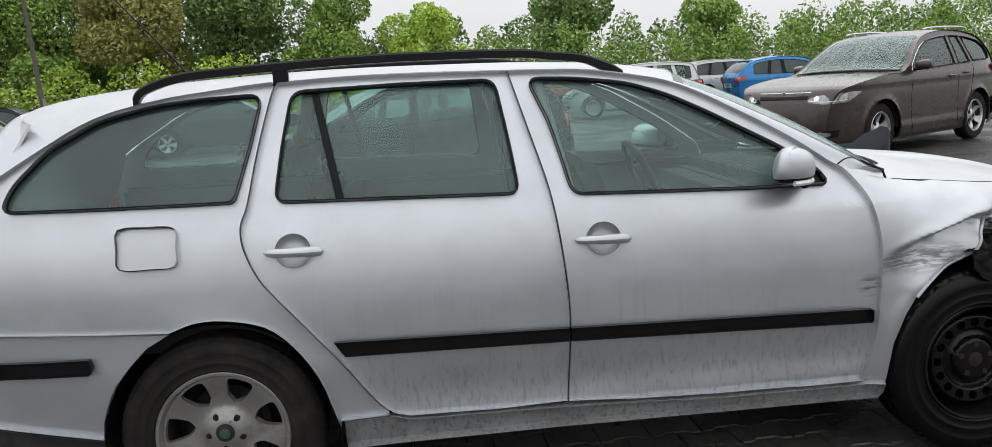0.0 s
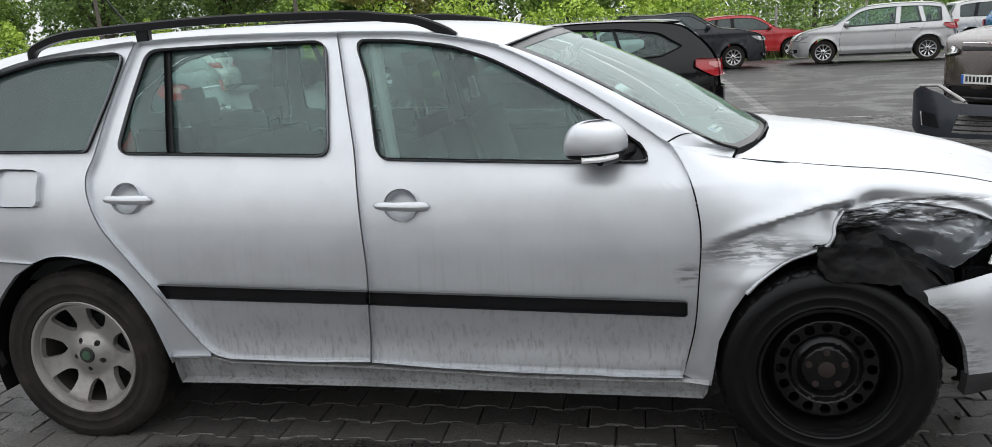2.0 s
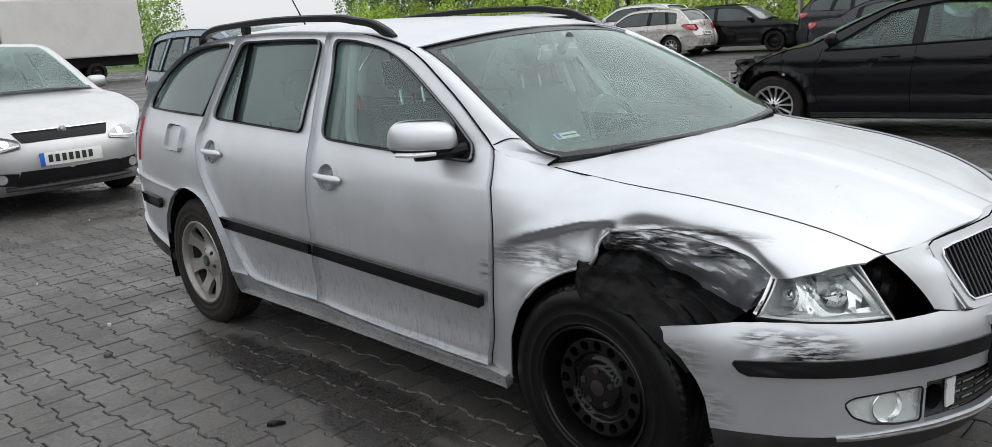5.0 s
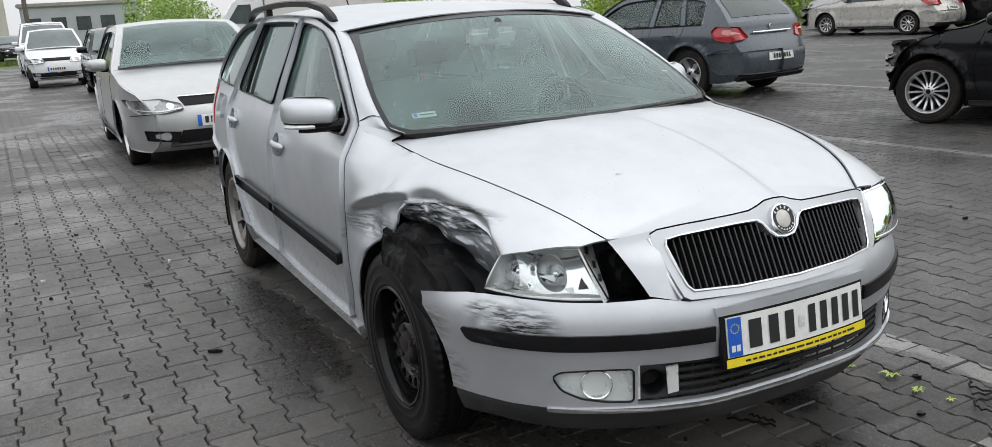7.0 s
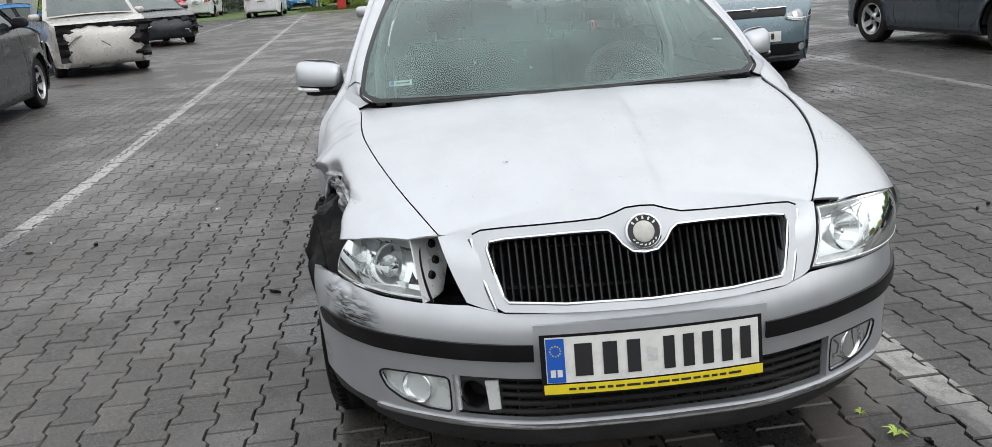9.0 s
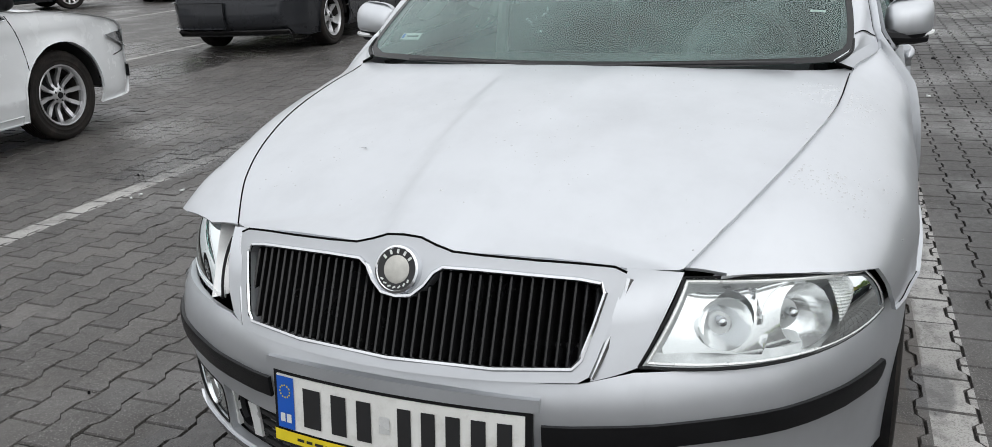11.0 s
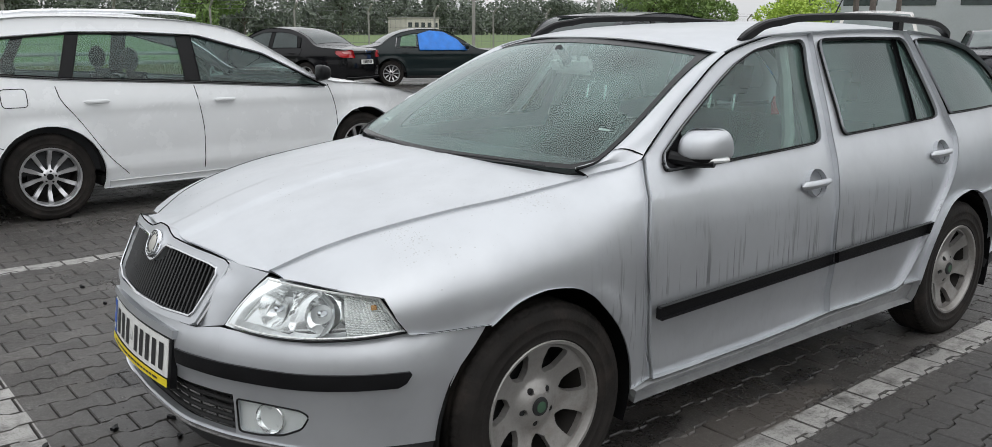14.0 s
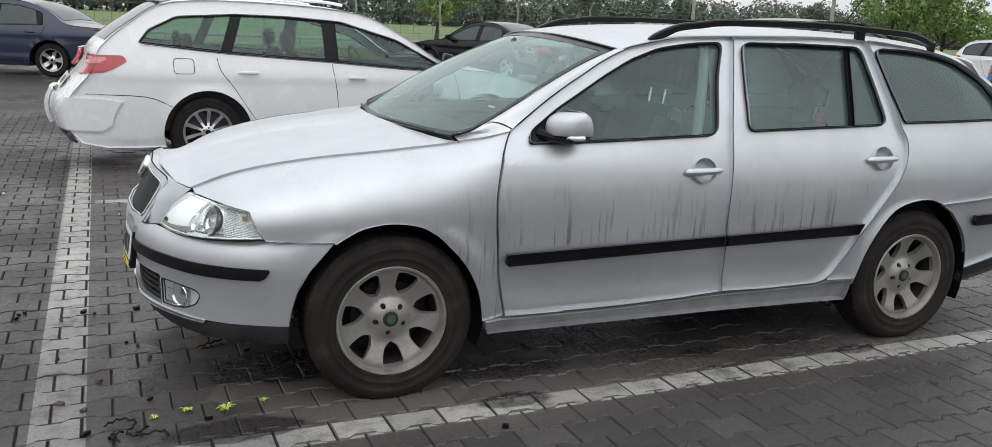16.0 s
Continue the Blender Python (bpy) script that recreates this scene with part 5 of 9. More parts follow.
# fog lamps
for s in (1, -1):
    loop = fog_l if s > 0 else fog_r
    seat = [(s * u, z) for u, z in ((U(0.492), 0.320), (U(0.492), 0.437), (U(0.70), 0.434), (U(0.70), 0.320))]
    fogpart = part("fog_lamp", flipped(sheet(seat, bump_at(-0.014), 0.03, (), 0.0, 0.0)), M_LAMPGREY, bumper, "fog lamp behind a clear lens")
    lens = part("lens", flipped(sheet(shrunk(loop, 0.004), bump_at(-0.006), 0.03, (), 0.008, 0.002)), M_LENS, fogpart, "clear lens")
    lens.visible_shadow = False
    c = bump_at(-0.038)(s * U(0.585), 0.382)
    c2 = bump_at(0.0)(s * U(0.585), 0.382)
    ax = (c2 - c).normalized()
    ring = lathe([(0.0, 0.004), (0.018, 0.006), (0.036, 0.022), (0.042, 0.036), (0.044, 0.034), (0.040, 0.0)], 28, axis="z")
    part("reflector", shifted(ring, Matrix.Translation(c) @ ax.to_track_quat("Z", "Y").to_matrix().to_4x4()), M_REFLECT, fogpart)
    part("fog_trim", tube([bump_at(-0.001)(u, z) for u, z in loop + loop[:1]], 0.0030, 6, caps=False), M_SEAL, fogpart, "dark rim")
    # open pocket beside the fog lamp on the struck side
    if s < 0:
        pocket = bump_at(-0.03)
        cc = pocket(-U(0.447), 0.378)
        tubeb = lathe([(0.040, 0.0), (0.043, 0.006), (0.036, 0.010), (0.034, -0.05), (0.0, -0.055)], 24, axis="z")
        part("open_pocket", shifted(tubeb, Matrix.Translation(cc) @ Vector((0.9, -0.4, 0)).to_track_quat("Z", "Y").to_matrix().to_4x4()), M_BLACKPL, bumper, "open hole where a cover is missing")
        flap = [(-U(0.378), 0.345), (-U(0.380), 0.424), (-U(0.412), 0.420), (-U(0.406), 0.340)]
        part("broken_cover", flipped(sheet(flap, bump_at(-0.010), 0.03, (), 0.006, 0.001)), M_LAMPGREY, bumper, "broken grey cover piece")
        panel = [(-U(0.376), 0.326), (-U(0.376), 0.434), (-U(0.484), 0.434), (-U(0.484), 0.326)]
        hole = [(-U(0.445) + 0.036 * math.cos(k * math.pi / 10), 0.378 + 0.040 * math.sin(k * math.pi / 10)) for k in range(20)]
        part("pocket_panel", flipped(sheet(panel, bump_at(-0.024), 0.03, (hole,), 0.01, 0.0)), M_GREYPL, bumper, "dull black panel round the open hole")
        part("fog_bracket", flipped(sheet([(-U(0.480), 0.33), (-U(0.480), 0.43), (-U(0.494), 0.43), (-U(0.494), 0.33)], bump_at(-0.014), 0.03, (), 0.01, 0.001)), M_LAMPGREY, bumper, "grey bracket with screw holes")


# grille
def grille_x(y, z):
    return 0.880 - 0.485 * (z - 0.605) - 0.39 * y * y


def on_grille(out=0.0):
    return lambda y, z: Vector((grille_x(y, z) + out, y, z + out * 0.35))


g_half = [(0.0, 0.818), (0.035, 0.816), (0.065, 0.806), (0.10, 0.797), (0.16, 0.794), (0.25, 0.790), (0.33, 0.786), (0.385, 0.781), (0.405, 0.772), (0.405, 0.755), (0.39, 0.70), (0.372, 0.64), (0.362, 0.612), (0.345, 0.603), (0.2, 0.600), (0.0, 0.599)]
g_out = g_half[:-1] + [(-y, z) for y, z in g_half[::-1][:-1]]
i_half = [(0.0, 0.718), (0.03, 0.722), (0.052, 0.740), (0.068, 0.762), (0.085, 0.772), (0.16, 0.772), (0.25, 0.768), (0.33, 0.763), (0.365, 0.757), (0.374, 0.742), (0.362, 0.69), (0.346, 0.638), (0.333, 0.624), (0.2, 0.619), (0.0, 0.618)]
g_in = i_half[:-1] + [(-y, z) for y, z in i_half[::-1][:-1]]
grille = part("grille_surround", sheet(g_out, on_grille(0.024), 0.03, (g_in,), 0.04, 0.0), M_SILVER, car, "silver grille surround")
part("chrome_edge", tube([on_grille(0.0255)(y, z) for y, z in g_in + g_in[:1]], 0.0045, 6, caps=False), M_CHROME, grille, "thin chrome edge")
top_run = sorted((y, z) for y, z in g_out if z > 0.77)
part("surround_joint", tube([on_grille(0.0235)(y, z + 0.0015) for y, z in top_run], 0.0024, 6), M_GAP, grille, "dark joint between bonnet and surround")
for s_ in (1, -1):
    low_run = [(0.406, 0.764), (0.3985, 0.725), (0.388, 0.682), (0.373, 0.635), (0.363, 0.609)]
    part("chrome_flank", tube(smooth_curve([on_grille(0.014)(s_ * (y + 0.001), z) for y, z in low_run], 3), 0.010, 8, 0.006), M_CHROME, grille, "chromed flank of the surround")
for k in range(-19, 20):
    y = k * 0.0188
    top = 0.763 if abs(y) > 0.075 else 0.722 + 0.55 * max(0, abs(y) - 0.03)
    top = min(top, 0.775 - 0.03 * (abs(y) / 0.37) ** 4)
    bot = 0.624 + 0.10 * max(0.0, abs(y) - 0.335)
    if abs(y) > 0.345:
        bot = 0.64 + (abs(y) - 0.345) * 3
    top, bot = top + 0.005, bot - 0.003
    bm = patch(lambda u, v, y=y, top=top, bot=bot: Vector((grille_x(y, bot + (top - bot) * v) + 0.015 - 0.05 * abs(2 * u - 1) ** 2.6, y + 0.0046 * (1 if u > 0.5 else -1) * (abs(2 * u - 1)) ** 0.5, bot + (top - bot) * v)), 6, 8)
    part("grille_slat", bm, M_SLAT, grille)
part("grille_back", sheet(g_in, on_grille(-0.055), 0.08, (), 0.0, 0.0), M_UNDER, grille)
bmx = tube([(grille_x(y, 0.645) - 0.03, y, 0.645) for y in (-0.33, -0.15, 0, 0.15, 0.33)], 0.006, 6)
part("grille_crossbar", joined(bmx, tube([(grille_x(y, 0.735) - 0.035, y, 0.735) for y in (-0.36, -0.15, 0, 0.15, 0.36)], 0.006, 6)), M_BLACKPL, grille)
badge_m = Matrix.Translation((grille_x(0, 0.766) + 0.031, 0, 0.772)) @ Vector((1, 0, 0.46)).to_track_quat("Z", "Y").to_matrix().to_4x4()
badge = part("badge", shifted(lathe([(0.0, 0.006), (0.036, 0.006), (0.040, 0.010), (0.044, 0.008), (0.046, -0.01)], 40, axis="z"), badge_m), M_CHROME, grille, "round worn badge")
part("badge_ring", shifted(lathe([(0.026, 0.0075), (0.039, 0.0085), (0.040, 0.006)], 40, axis="z"), badge_m), M_INK, badge, "black badge ring")
part("badge_face", shifted(lathe([(0.0, 0.009), (0.022, 0.009), (0.026, 0.007)], 32, axis="z"), badge_m), M_BADGE, badge, "bare faded badge centre")
for k in range(5):
    a = math.pi * (0.22 + 0.14 * k)
    bm = bmesh.new()
    box(bm, (-0.0022, -0.004, 0), (0.0022, 0.004, 0.0012))
    part("badge_mark", shifted(bm, badge_m @ Matrix.Translation((0.0328 * math.cos(a), 0.0328 * math.sin(a), 0.0085)) @ Matrix.Rotation(a - math.pi / 2, 4, "Z")), M_PAPER, badge)
for k in range(7):
    a = -math.pi * (0.2 + 0.1 * k)
    bm = bmesh.new()
    box(bm, (-0.0015, -0.003, 0), (0.0015, 0.003, 0.0012))
    part("badge_mark", shifted(bm, badge_m @ Matrix.Translation((0.0328 * math.cos(a), 0.0328 * math.sin(a), 0.0085)) @ Matrix.Rotation(a + 0.5, 4, "Z")), M_PAPER, badge)

# number plate: bars in place of its characters
plate_m = Matrix.Translation((0.921, 0, 0.492)) @ Matrix.Rotation(radians(90), 4, "Z") @ Matrix.Rotation(radians(83), 4, "X")


def bent(w):
    return lambda u, v: Vector((u, v, -0.30 * u * u + w))


def rect(x0, y0, x1, y1):
    return [(x0, y0), (x1, y0), (x1, y1), (x0, y1)]


plate = part("number_plate", shifted(sheet(rect(-0.26, -0.052, 0.26, 0.060), bent(0.0), 0.05, (), 0.004, 0.002), plate_m), M_PLATE, bumper, "white number plate in a black holder")
part("plate_holder", shifted(sheet(rect(-0.272, -0.082, 0.272, 0.070), bent(-0.004), 0.05, (), 0.02, 0.004), plate_m), M_BLACKPL, plate, "black plate holder")
part("plate_ledge", shifted(sheet(rect(-0.285, 0.068, 0.285, 0.092), bent(0.002), 0.05, (), 0.02, 0.005), plate_m), M_SILVER, plate, "silver ledge over the plate")
part("plate_band", shifted(sheet(rect(-0.258, -0.050, -0.215, 0.058), bent(0.0015), 0.05, (), 0.0, 0.0), plate_m), M_PLATEBLUE, plate, "blue band with a ring of stars")
part("plate_strip", shifted(sheet(rect(-0.268, -0.079, 0.268, -0.055), bent(0.0015), 0.05, (), 0.0, 0.0), plate_m), M_YELLOW, plate, "yellow strip with small lettering")
for k in range(12):
    a = 2 * math.pi * k / 12
    part("star", shifted(sheet(circle2(-0.2365 + 0.0125 * math.cos(a), 0.028 + 0.0125 * math.sin(a), 0.002, 6), bent(0.003), 0.1, (), 0.0, 0.0), plate_m), M_YELLOW, plate)
part("band_mark", shifted(joined(*[sheet(rect(-0.2365 + dx - 0.006, -0.036, -0.2365 + dx + 0.006, -0.018), bent(0.003), 0.1, (), 0.0, 0.0) for dx in (-0.008, 0.008)]), plate_m), M_PAPER, plate)
xs = -0.198
for w in (0.055, 0.045, 0.042):
    part("plate_character", shifted(sheet(rect(xs + w * 0.12, -0.036, xs + w * 0.88, 0.044), bent(0.002), 0.05, (), 0.0, 0.0), plate_m), M_INK, plate)
    xs += w + 0.013
part("plate_seal", shifted(sheet(rect(-0.018, -0.012, 0.004, 0.022), bent(0.002), 0.05, (), 0.0, 0.0), plate_m), M_LAMPGREY, plate)
xs = 0.016
for w in (0.036,) * 5:
    part("plate_character", shifted(sheet(rect(xs + w * 0.12, -0.036, xs + w * 0.88, 0.044), bent(0.002), 0.05, (), 0.0, 0.0), plate_m), M_INK, plate)
    xs += w + 0.0118
bm = bmesh.new()
bars = []
xs = -0.21
random.seed(4)
while xs < 0.20:
    w = random.uniform(0.012, 0.034)
    bars.append(sheet(rect(xs, -0.0700, xs + w, -0.0640), bent(0.003), 0.05, (), 0.0, 0.0))
    xs += w + 0.006
part("strip_text", shifted(joined(*bars), plate_m), M_INK, plate)



def headlamp(side, m, broken=False):
    def f(u, v, d=0.0):
        p = lamp_corner(min(u, 0.68 - 0.13 * v) if broken else u, v)
        p = p - Vector((0.6, 0.6, 0.25)).normalized() * d
        return m @ Vector((p.x, side * p.y, p.z))

    def shell(u, v, d):
        return f(u * (0.68 - 0.13 * v) if broken else u, v, d)

    def fl(b):
        return b if side < 0 else flipped(b)

    def deep(u, v):
        ends = min(1.0, 6 * min(u, 1 - u, v * 0.5, (1 - v) * 0.5) + 0.15)
        return 0.066 * ends
    lamp = part("headlamp", fl(patch(lambda u, v: shell(u, v, deep(u, v)), 24, 14)), M_LAMPCASE, car, "smashed clear headlamp hanging loose" if broken else "clear glass headlamp")
    lens = part("lens", fl(patch(lambda u, v: shell(u, v, 0.0), 22, 10)), M_LENS, lamp, "clear lens")
    lens.visible_shadow = False
    rim = [(k / 22, 0.0) for k in range(23)] + [(1, k / 8) for k in range(1, 9)] + [(1 - k / 22, 1) for k in range(1, 23)] + [(0, 1 - k / 8) for k in range(1, 9)]
    part("lamp_seal", tube([shell(u, v, 0.004) for u, v in rim], 0.0036, 5, caps=False), M_SEAL, lamp, "dark edge of the lamp")
    part("lens_rim", tube([shell(0.5 + (u - 0.5) * 0.972, 0.5 + (v - 0.5) * 0.90, 0.002) for u, v in rim], 0.0032, 5, caps=False), M_LAMPGREY, lamp, "bright rim of the lens")

    # pale bezel with two round openings and a rib between them
    def bezel(s, w):
        u, v = s / 0.5, w / 0.13
        d = 0.030 + 0.016 * math.sin(u * 9.0) * (0.4 + v) + (0.012 if s > 0.20 - 0.3 * (w - 0.02) else 0.0)
        return f(u, v, d)
    outer = [(0.02, 0.006), (0.2, 0.006), (0.37, 0.008), (0.385, 0.06), (0.36, 0.122), (0.2, 0.124), (0.03, 0.122)]
    open_a = [(0.130 + 0.042 * math.cos(a), 0.064 + 0.044 * math.sin(a)) for a in (k * math.pi / 12 for k in range(24))]
    open_b = [(0.282 + 0.056 * math.cos(a), 0.066 + 0.050 * math.sin(a)) for a in (k * math.pi / 12 for k in range(24))]
    part("bezel", fl(sheet(outer, bezel, 0.012, (open_a, open_b), 0.012, 0.0)), M_FACET, lamp, "bright chromed bezel", sharp=20)
    for uc, vc, r in ((0.26, 0.49, 0.030 if broken else 0.048), (0.505, 0.50, 0.032) if broken else (0.564, 0.51, 0.062)):
        c = f(uc, vc, 0.074)
        ax = (f(uc, vc, 0.0) - c).normalized()
        ax = (ax + m.to_3x3() @ Vector((0.8, 0, 0.1))).normalized()
        turn = Matrix.Translation(c) @ ax.to_track_quat("Z", "Y").to_matrix().to_4x4()
        # faceted bowl: each facet throws its own patch of light
        bowl_ = lathe([(0.004, 0.0), (r * 0.3, 0.003), (r * 0.62, 0.016), (r * 0.86, 0.034), (r, 0.048)], 18, axis="z")
        for vt in bowl_.verts:
            vt.co += vt.co.normalized() * 0.002 * noise.noise(vt.co * 60)
        part("reflector", shifted(bowl_, turn), M_FACET, lamp, "bright faceted reflector bowl", sharp=24)
        part("bulb", shifted(lathe([(0.0, 0.036), (0.007, 0.034), (0.009, 0.028), (0.009, 0.0)], 12, axis="z"), turn), M_CHROME, lamp)

    def ribbed(u, v):
        a = 0.715 + 0.25 * u
        return f(a, 0.07 + 0.86 * v, 0.020 + 0.010 * u - 0.0035 * abs(((v * 17 + u * 3) % 1.0) * 2 - 1) - 0.0025 * abs(((u * 12) % 1.0) * 2 - 1))
    if not broken:
        part("indicator", fl(patch(ribbed, 48, 68)), M_LAMPGREY, lamp, "ribbed indicator section")
        part("indicator_bulb", shifted(lathe([(0.0, 0.014), (0.008, 0.010), (0.008, 0.0)], 12, axis="z"), Matrix.Translation(f(0.90, 0.62, 0.020))), M_AMBER, lamp)
    if broken:
        rnd = random.Random(12)
        for k in range(22):
            uc, vc, r = rnd.uniform(0.10, 0.60), rnd.uniform(0.12, 0.85), rnd.uniform(0.008, 0.022)
            t0 = rnd.uniform(0, 6.28)
            d0 = rnd.uniform(0.008, 0.034)
            bs = bmesh.new()
            vs = [bs.verts.new(f(uc + r * 2.2 * math.cos(t0 + a), min(0.97, max(0.03, vc + r * 6.5 * math.sin(t0 + a))), d0 + rnd.uniform(-0.006, 0.012))) for a in (0.0, 2.3 + rnd.uniform(-0.5, 0.5), 3.6 + rnd.uniform(-0.4, 0.6))]
            bs.faces.new(vs)
            part("shard", bs, (M_LENS, M_LENS, M_LAMPCASE, M_LENS, M_GREYPL)[k % 5], lamp, "loose splinter of the smashed lens")

        def bare_side(u, v):
            edge_ = Vector((0.734, -0.538, 0.607)).lerp(Vector((0.638, -0.560, 0.757)), v)
            back_ = Vector((0.664, -0.486, 0.612)).lerp(Vector((0.535, -0.449, 0.735)), v)
            p = edge_.lerp(back_, u)
            return p + Vector((0.5, 0.75, 0.1)) * 0.010 * math.sin(3.1 * u) * math.sin(5 * v + 1)
        side_wall = part("torn_housing", patch(bare_side, 8, 8, 0.004), M_LAMPGREY, lamp, "bare grey side of the lamp housing")
        for uu, vv in ((0.55, 0.82), (0.62, 0.55), (0.4, 0.35)):
            part("socket", shifted(lathe([(0.0, 0.008), (0.010, 0.008), (0.013, 0.0)], 12, axis="z"), Matrix.Translation(bare_side(uu, vv)) @ Vector((0.55, 0.8, 0.1)).to_track_quat("Z", "Y").to_matrix().to_4x4()), M_BLACKPL, side_wall)
    else:
        def gap_fill(u, v):
            u = 0.10 + 0.90 * u
            p = lamp_corner(u, 1) + Vector((-0.004, -0.004, -0.006))
            x, z = p.x - 0.012, p.z + 0.010
            q = Vector((x, min(fender_y(x, z), p.y + 0.02) - 0.008, z))
            return p + (q - p) * v
        part("lamp_gap", flipped(patch(gap_fill, 16, 2)), M_SILVER, lamp, "silver edge above the lamp")
    return lamp


headlamp(1, Matrix.Identity(4))
tip0, tip1 = Vector((0.792, -0.437, 0.622)), Vector((0.725, -0.520, 0.606))
headlamp(-1, Matrix.Translation(tip1) @ Matrix.Rotation(radians(-15), 4, "Z") @ Matrix.Rotation(radians(-3), 4, "X") @ Matrix.Translation(-tip0), True)


# torn fender on the struck side
TEAR = ([0.0, 0.025, 0.16, 0.31, 0.42, 0.50, 0.60], [0.80, 0.812, 0.822, 0.805, 0.772, 0.727, 0.70])
CREASE = ([-0.42, -0.36, -0.195, -0.06, 0.02, 0.1], [0.71, 0.738, 0.793, 0.832, 0.848, 0.85])


def crushed(x, z):
    y = fender_y(x, z)
    n1 = noise.noise(Vector((x * 6, z * 8, 1.7)))
    n2 = noise.noise(Vector((x * 19, z * 26, 4.2)))
    # pressed in along the tear
    front_in = eased((x - 0.0) / 0.12) * eased((0.60 - x) / 0.12)
    tear = hermite(x, *TEAR)
    press = 0.072 * front_in * math.exp(-((max(0.0, z - tear)) / 0.038) ** 2) * (1 + 0.25 * n1)
    # dent behind it, under a sharp crease
    c = hermite(x, *CREASE)
    back = eased((x + 0.40) / 0.25) * eased((0.06 - x) / 0.05)
    below = eased((c - z) / 0.032)
    rim = 1 - 0.55 * eased((0.70 - z) / 0.10)
    dent = back * below * rim * (0.070 + 0.024 * n1 + 0.008 * n2)
    ridge = 0.012 * back * math.exp(-((z - c) / 0.024) ** 2)
    fold = 0.030 * math.exp(-((x + 0.005) / 0.030) ** 2) * eased((c - z) / 0.02)
    return Vector((x, -(y - press - dent + ridge + fold * 0.6), z + 0.004 * n2 * back))


torn = [(0.42, 0.772), (0.36, 0.792), (0.31, 0.803), (0.24, 0.818), (0.16, 0.822), (0.10, 0.816), (0.045, 0.815), (0.020, 0.806), (0.0, 0.785), (-0.010, 0.76), (-0.012, 0.735), (-0.03, 0.708), (-0.063, 0.691), (-0.14, 0.663), (-0.214, 0.618), (-0.262, 0.57), (-0.299, 0.517), (-0.34, 0.42), (-0.363, 0.265)]
hl_edge_r = [(0.665, 0.757), (0.60, 0.752), (0.555, 0.742), (0.50, 0.727), (0.46, 0.752)]
fender_r = nudged(fgap_c[::-1], G) + fen_top[1:] + hl_edge_r + torn
part("torn_fender", sheet([(x, fender_v(x, z)) for x, z in fender_r], lambda x, v: crushed(x, fender_z(x, v)), 0.0085, (), 0.006, 0.0), M_SILVER, car, "torn and crumpled silver front fender", sharp=40)
lip_pts = [crushed(x, z) + Vector((0.002, -0.002, 0)) for x, z in ((0.10, 0.815), (0.045, 0.815), (0.020, 0.806), (0.0, 0.785), (-0.010, 0.76), (-0.012, 0.735), (-0.03, 0.708), (-0.063, 0.691), (-0.14, 0.663), (-0.214, 0.618), (-0.262, 0.57))]
part("rolled_edge", tube(smooth_curve(lip_pts, 4), 0.006, 8), M_SILVER, car, "bent rim of the torn fender")
FLAP_TOP = smooth_curve([(-0.005, -0.800, 0.785), (0.025, -0.803, 0.808), (0.16, -0.770, 0.820), (0.31, -0.730, 0.805), (0.42, -0.700, 0.772), (0.50, -0.662, 0.727)], 8)
FLAP_LOW = smooth_curve([(-0.010, -0.785, 0.745), (0.02, -0.775, 0.738), (0.10, -0.748, 0.730), (0.19, -0.715, 0.685), (0.30, -0.675, 0.622), (0.363, -0.655, 0.590), (0.43, -0.665, 0.645)], 8)


def along(pts, u):
    k = u * (len(pts) - 1)
    i = min(int(k), len(pts) - 2)
    return pts[i] + (pts[i + 1] - pts[i]) * (k - i)


def flap_at(u, v):
    """Scraped sheet metal peeled in above the wheel."""
    p = along(FLAP_TOP, u) * (1 - v) + along(FLAP_LOW, u) * v
    n1 = noise.noise(Vector((u * 5, v * 2.6, 8.1)))
    n2 = noise.noise(Vector((u * 14, v * 7, 3.3)))
    n3 = noise.noise(Vector((u * 34, v * 20, 5.3)))
    pleat = abs(((u * 4.6 + v * 0.9) % 1.0) * 2 - 1) - 0.5
    k = min(1.0, 4 * v)
    out = 0.030 * math.sin(math.pi * v) + k * (0.030 * n1 + 0.012 * n2 + 0.016 * pleat) + 0.004 * n3
    return p + Vector((0.25, -0.85, 0.2)) * out + Vector((0.006 * n2, 0, 0.008 * n3 * v))


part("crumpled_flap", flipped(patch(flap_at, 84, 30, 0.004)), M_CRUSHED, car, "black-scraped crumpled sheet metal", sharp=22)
LIN_TOP = smooth_curve([(-0.075, -0.800, 0.690), (-0.01, -0.790, 0.735), (0.08, -0.755, 0.740), (0.18, -0.715, 0.700), (0.28, -0.675, 0.640), (0.37, -0.640, 0.585)], 8)
LIN_LOW = smooth_curve([(-0.060, -0.872, 0.655), (-0.02, -0.888, 0.612), (0.06, -0.893, 0.612), (0.148, -0.893, 0.598), (0.229, -0.885, 0.545), (0.31, -0.850, 0.455)], 8)


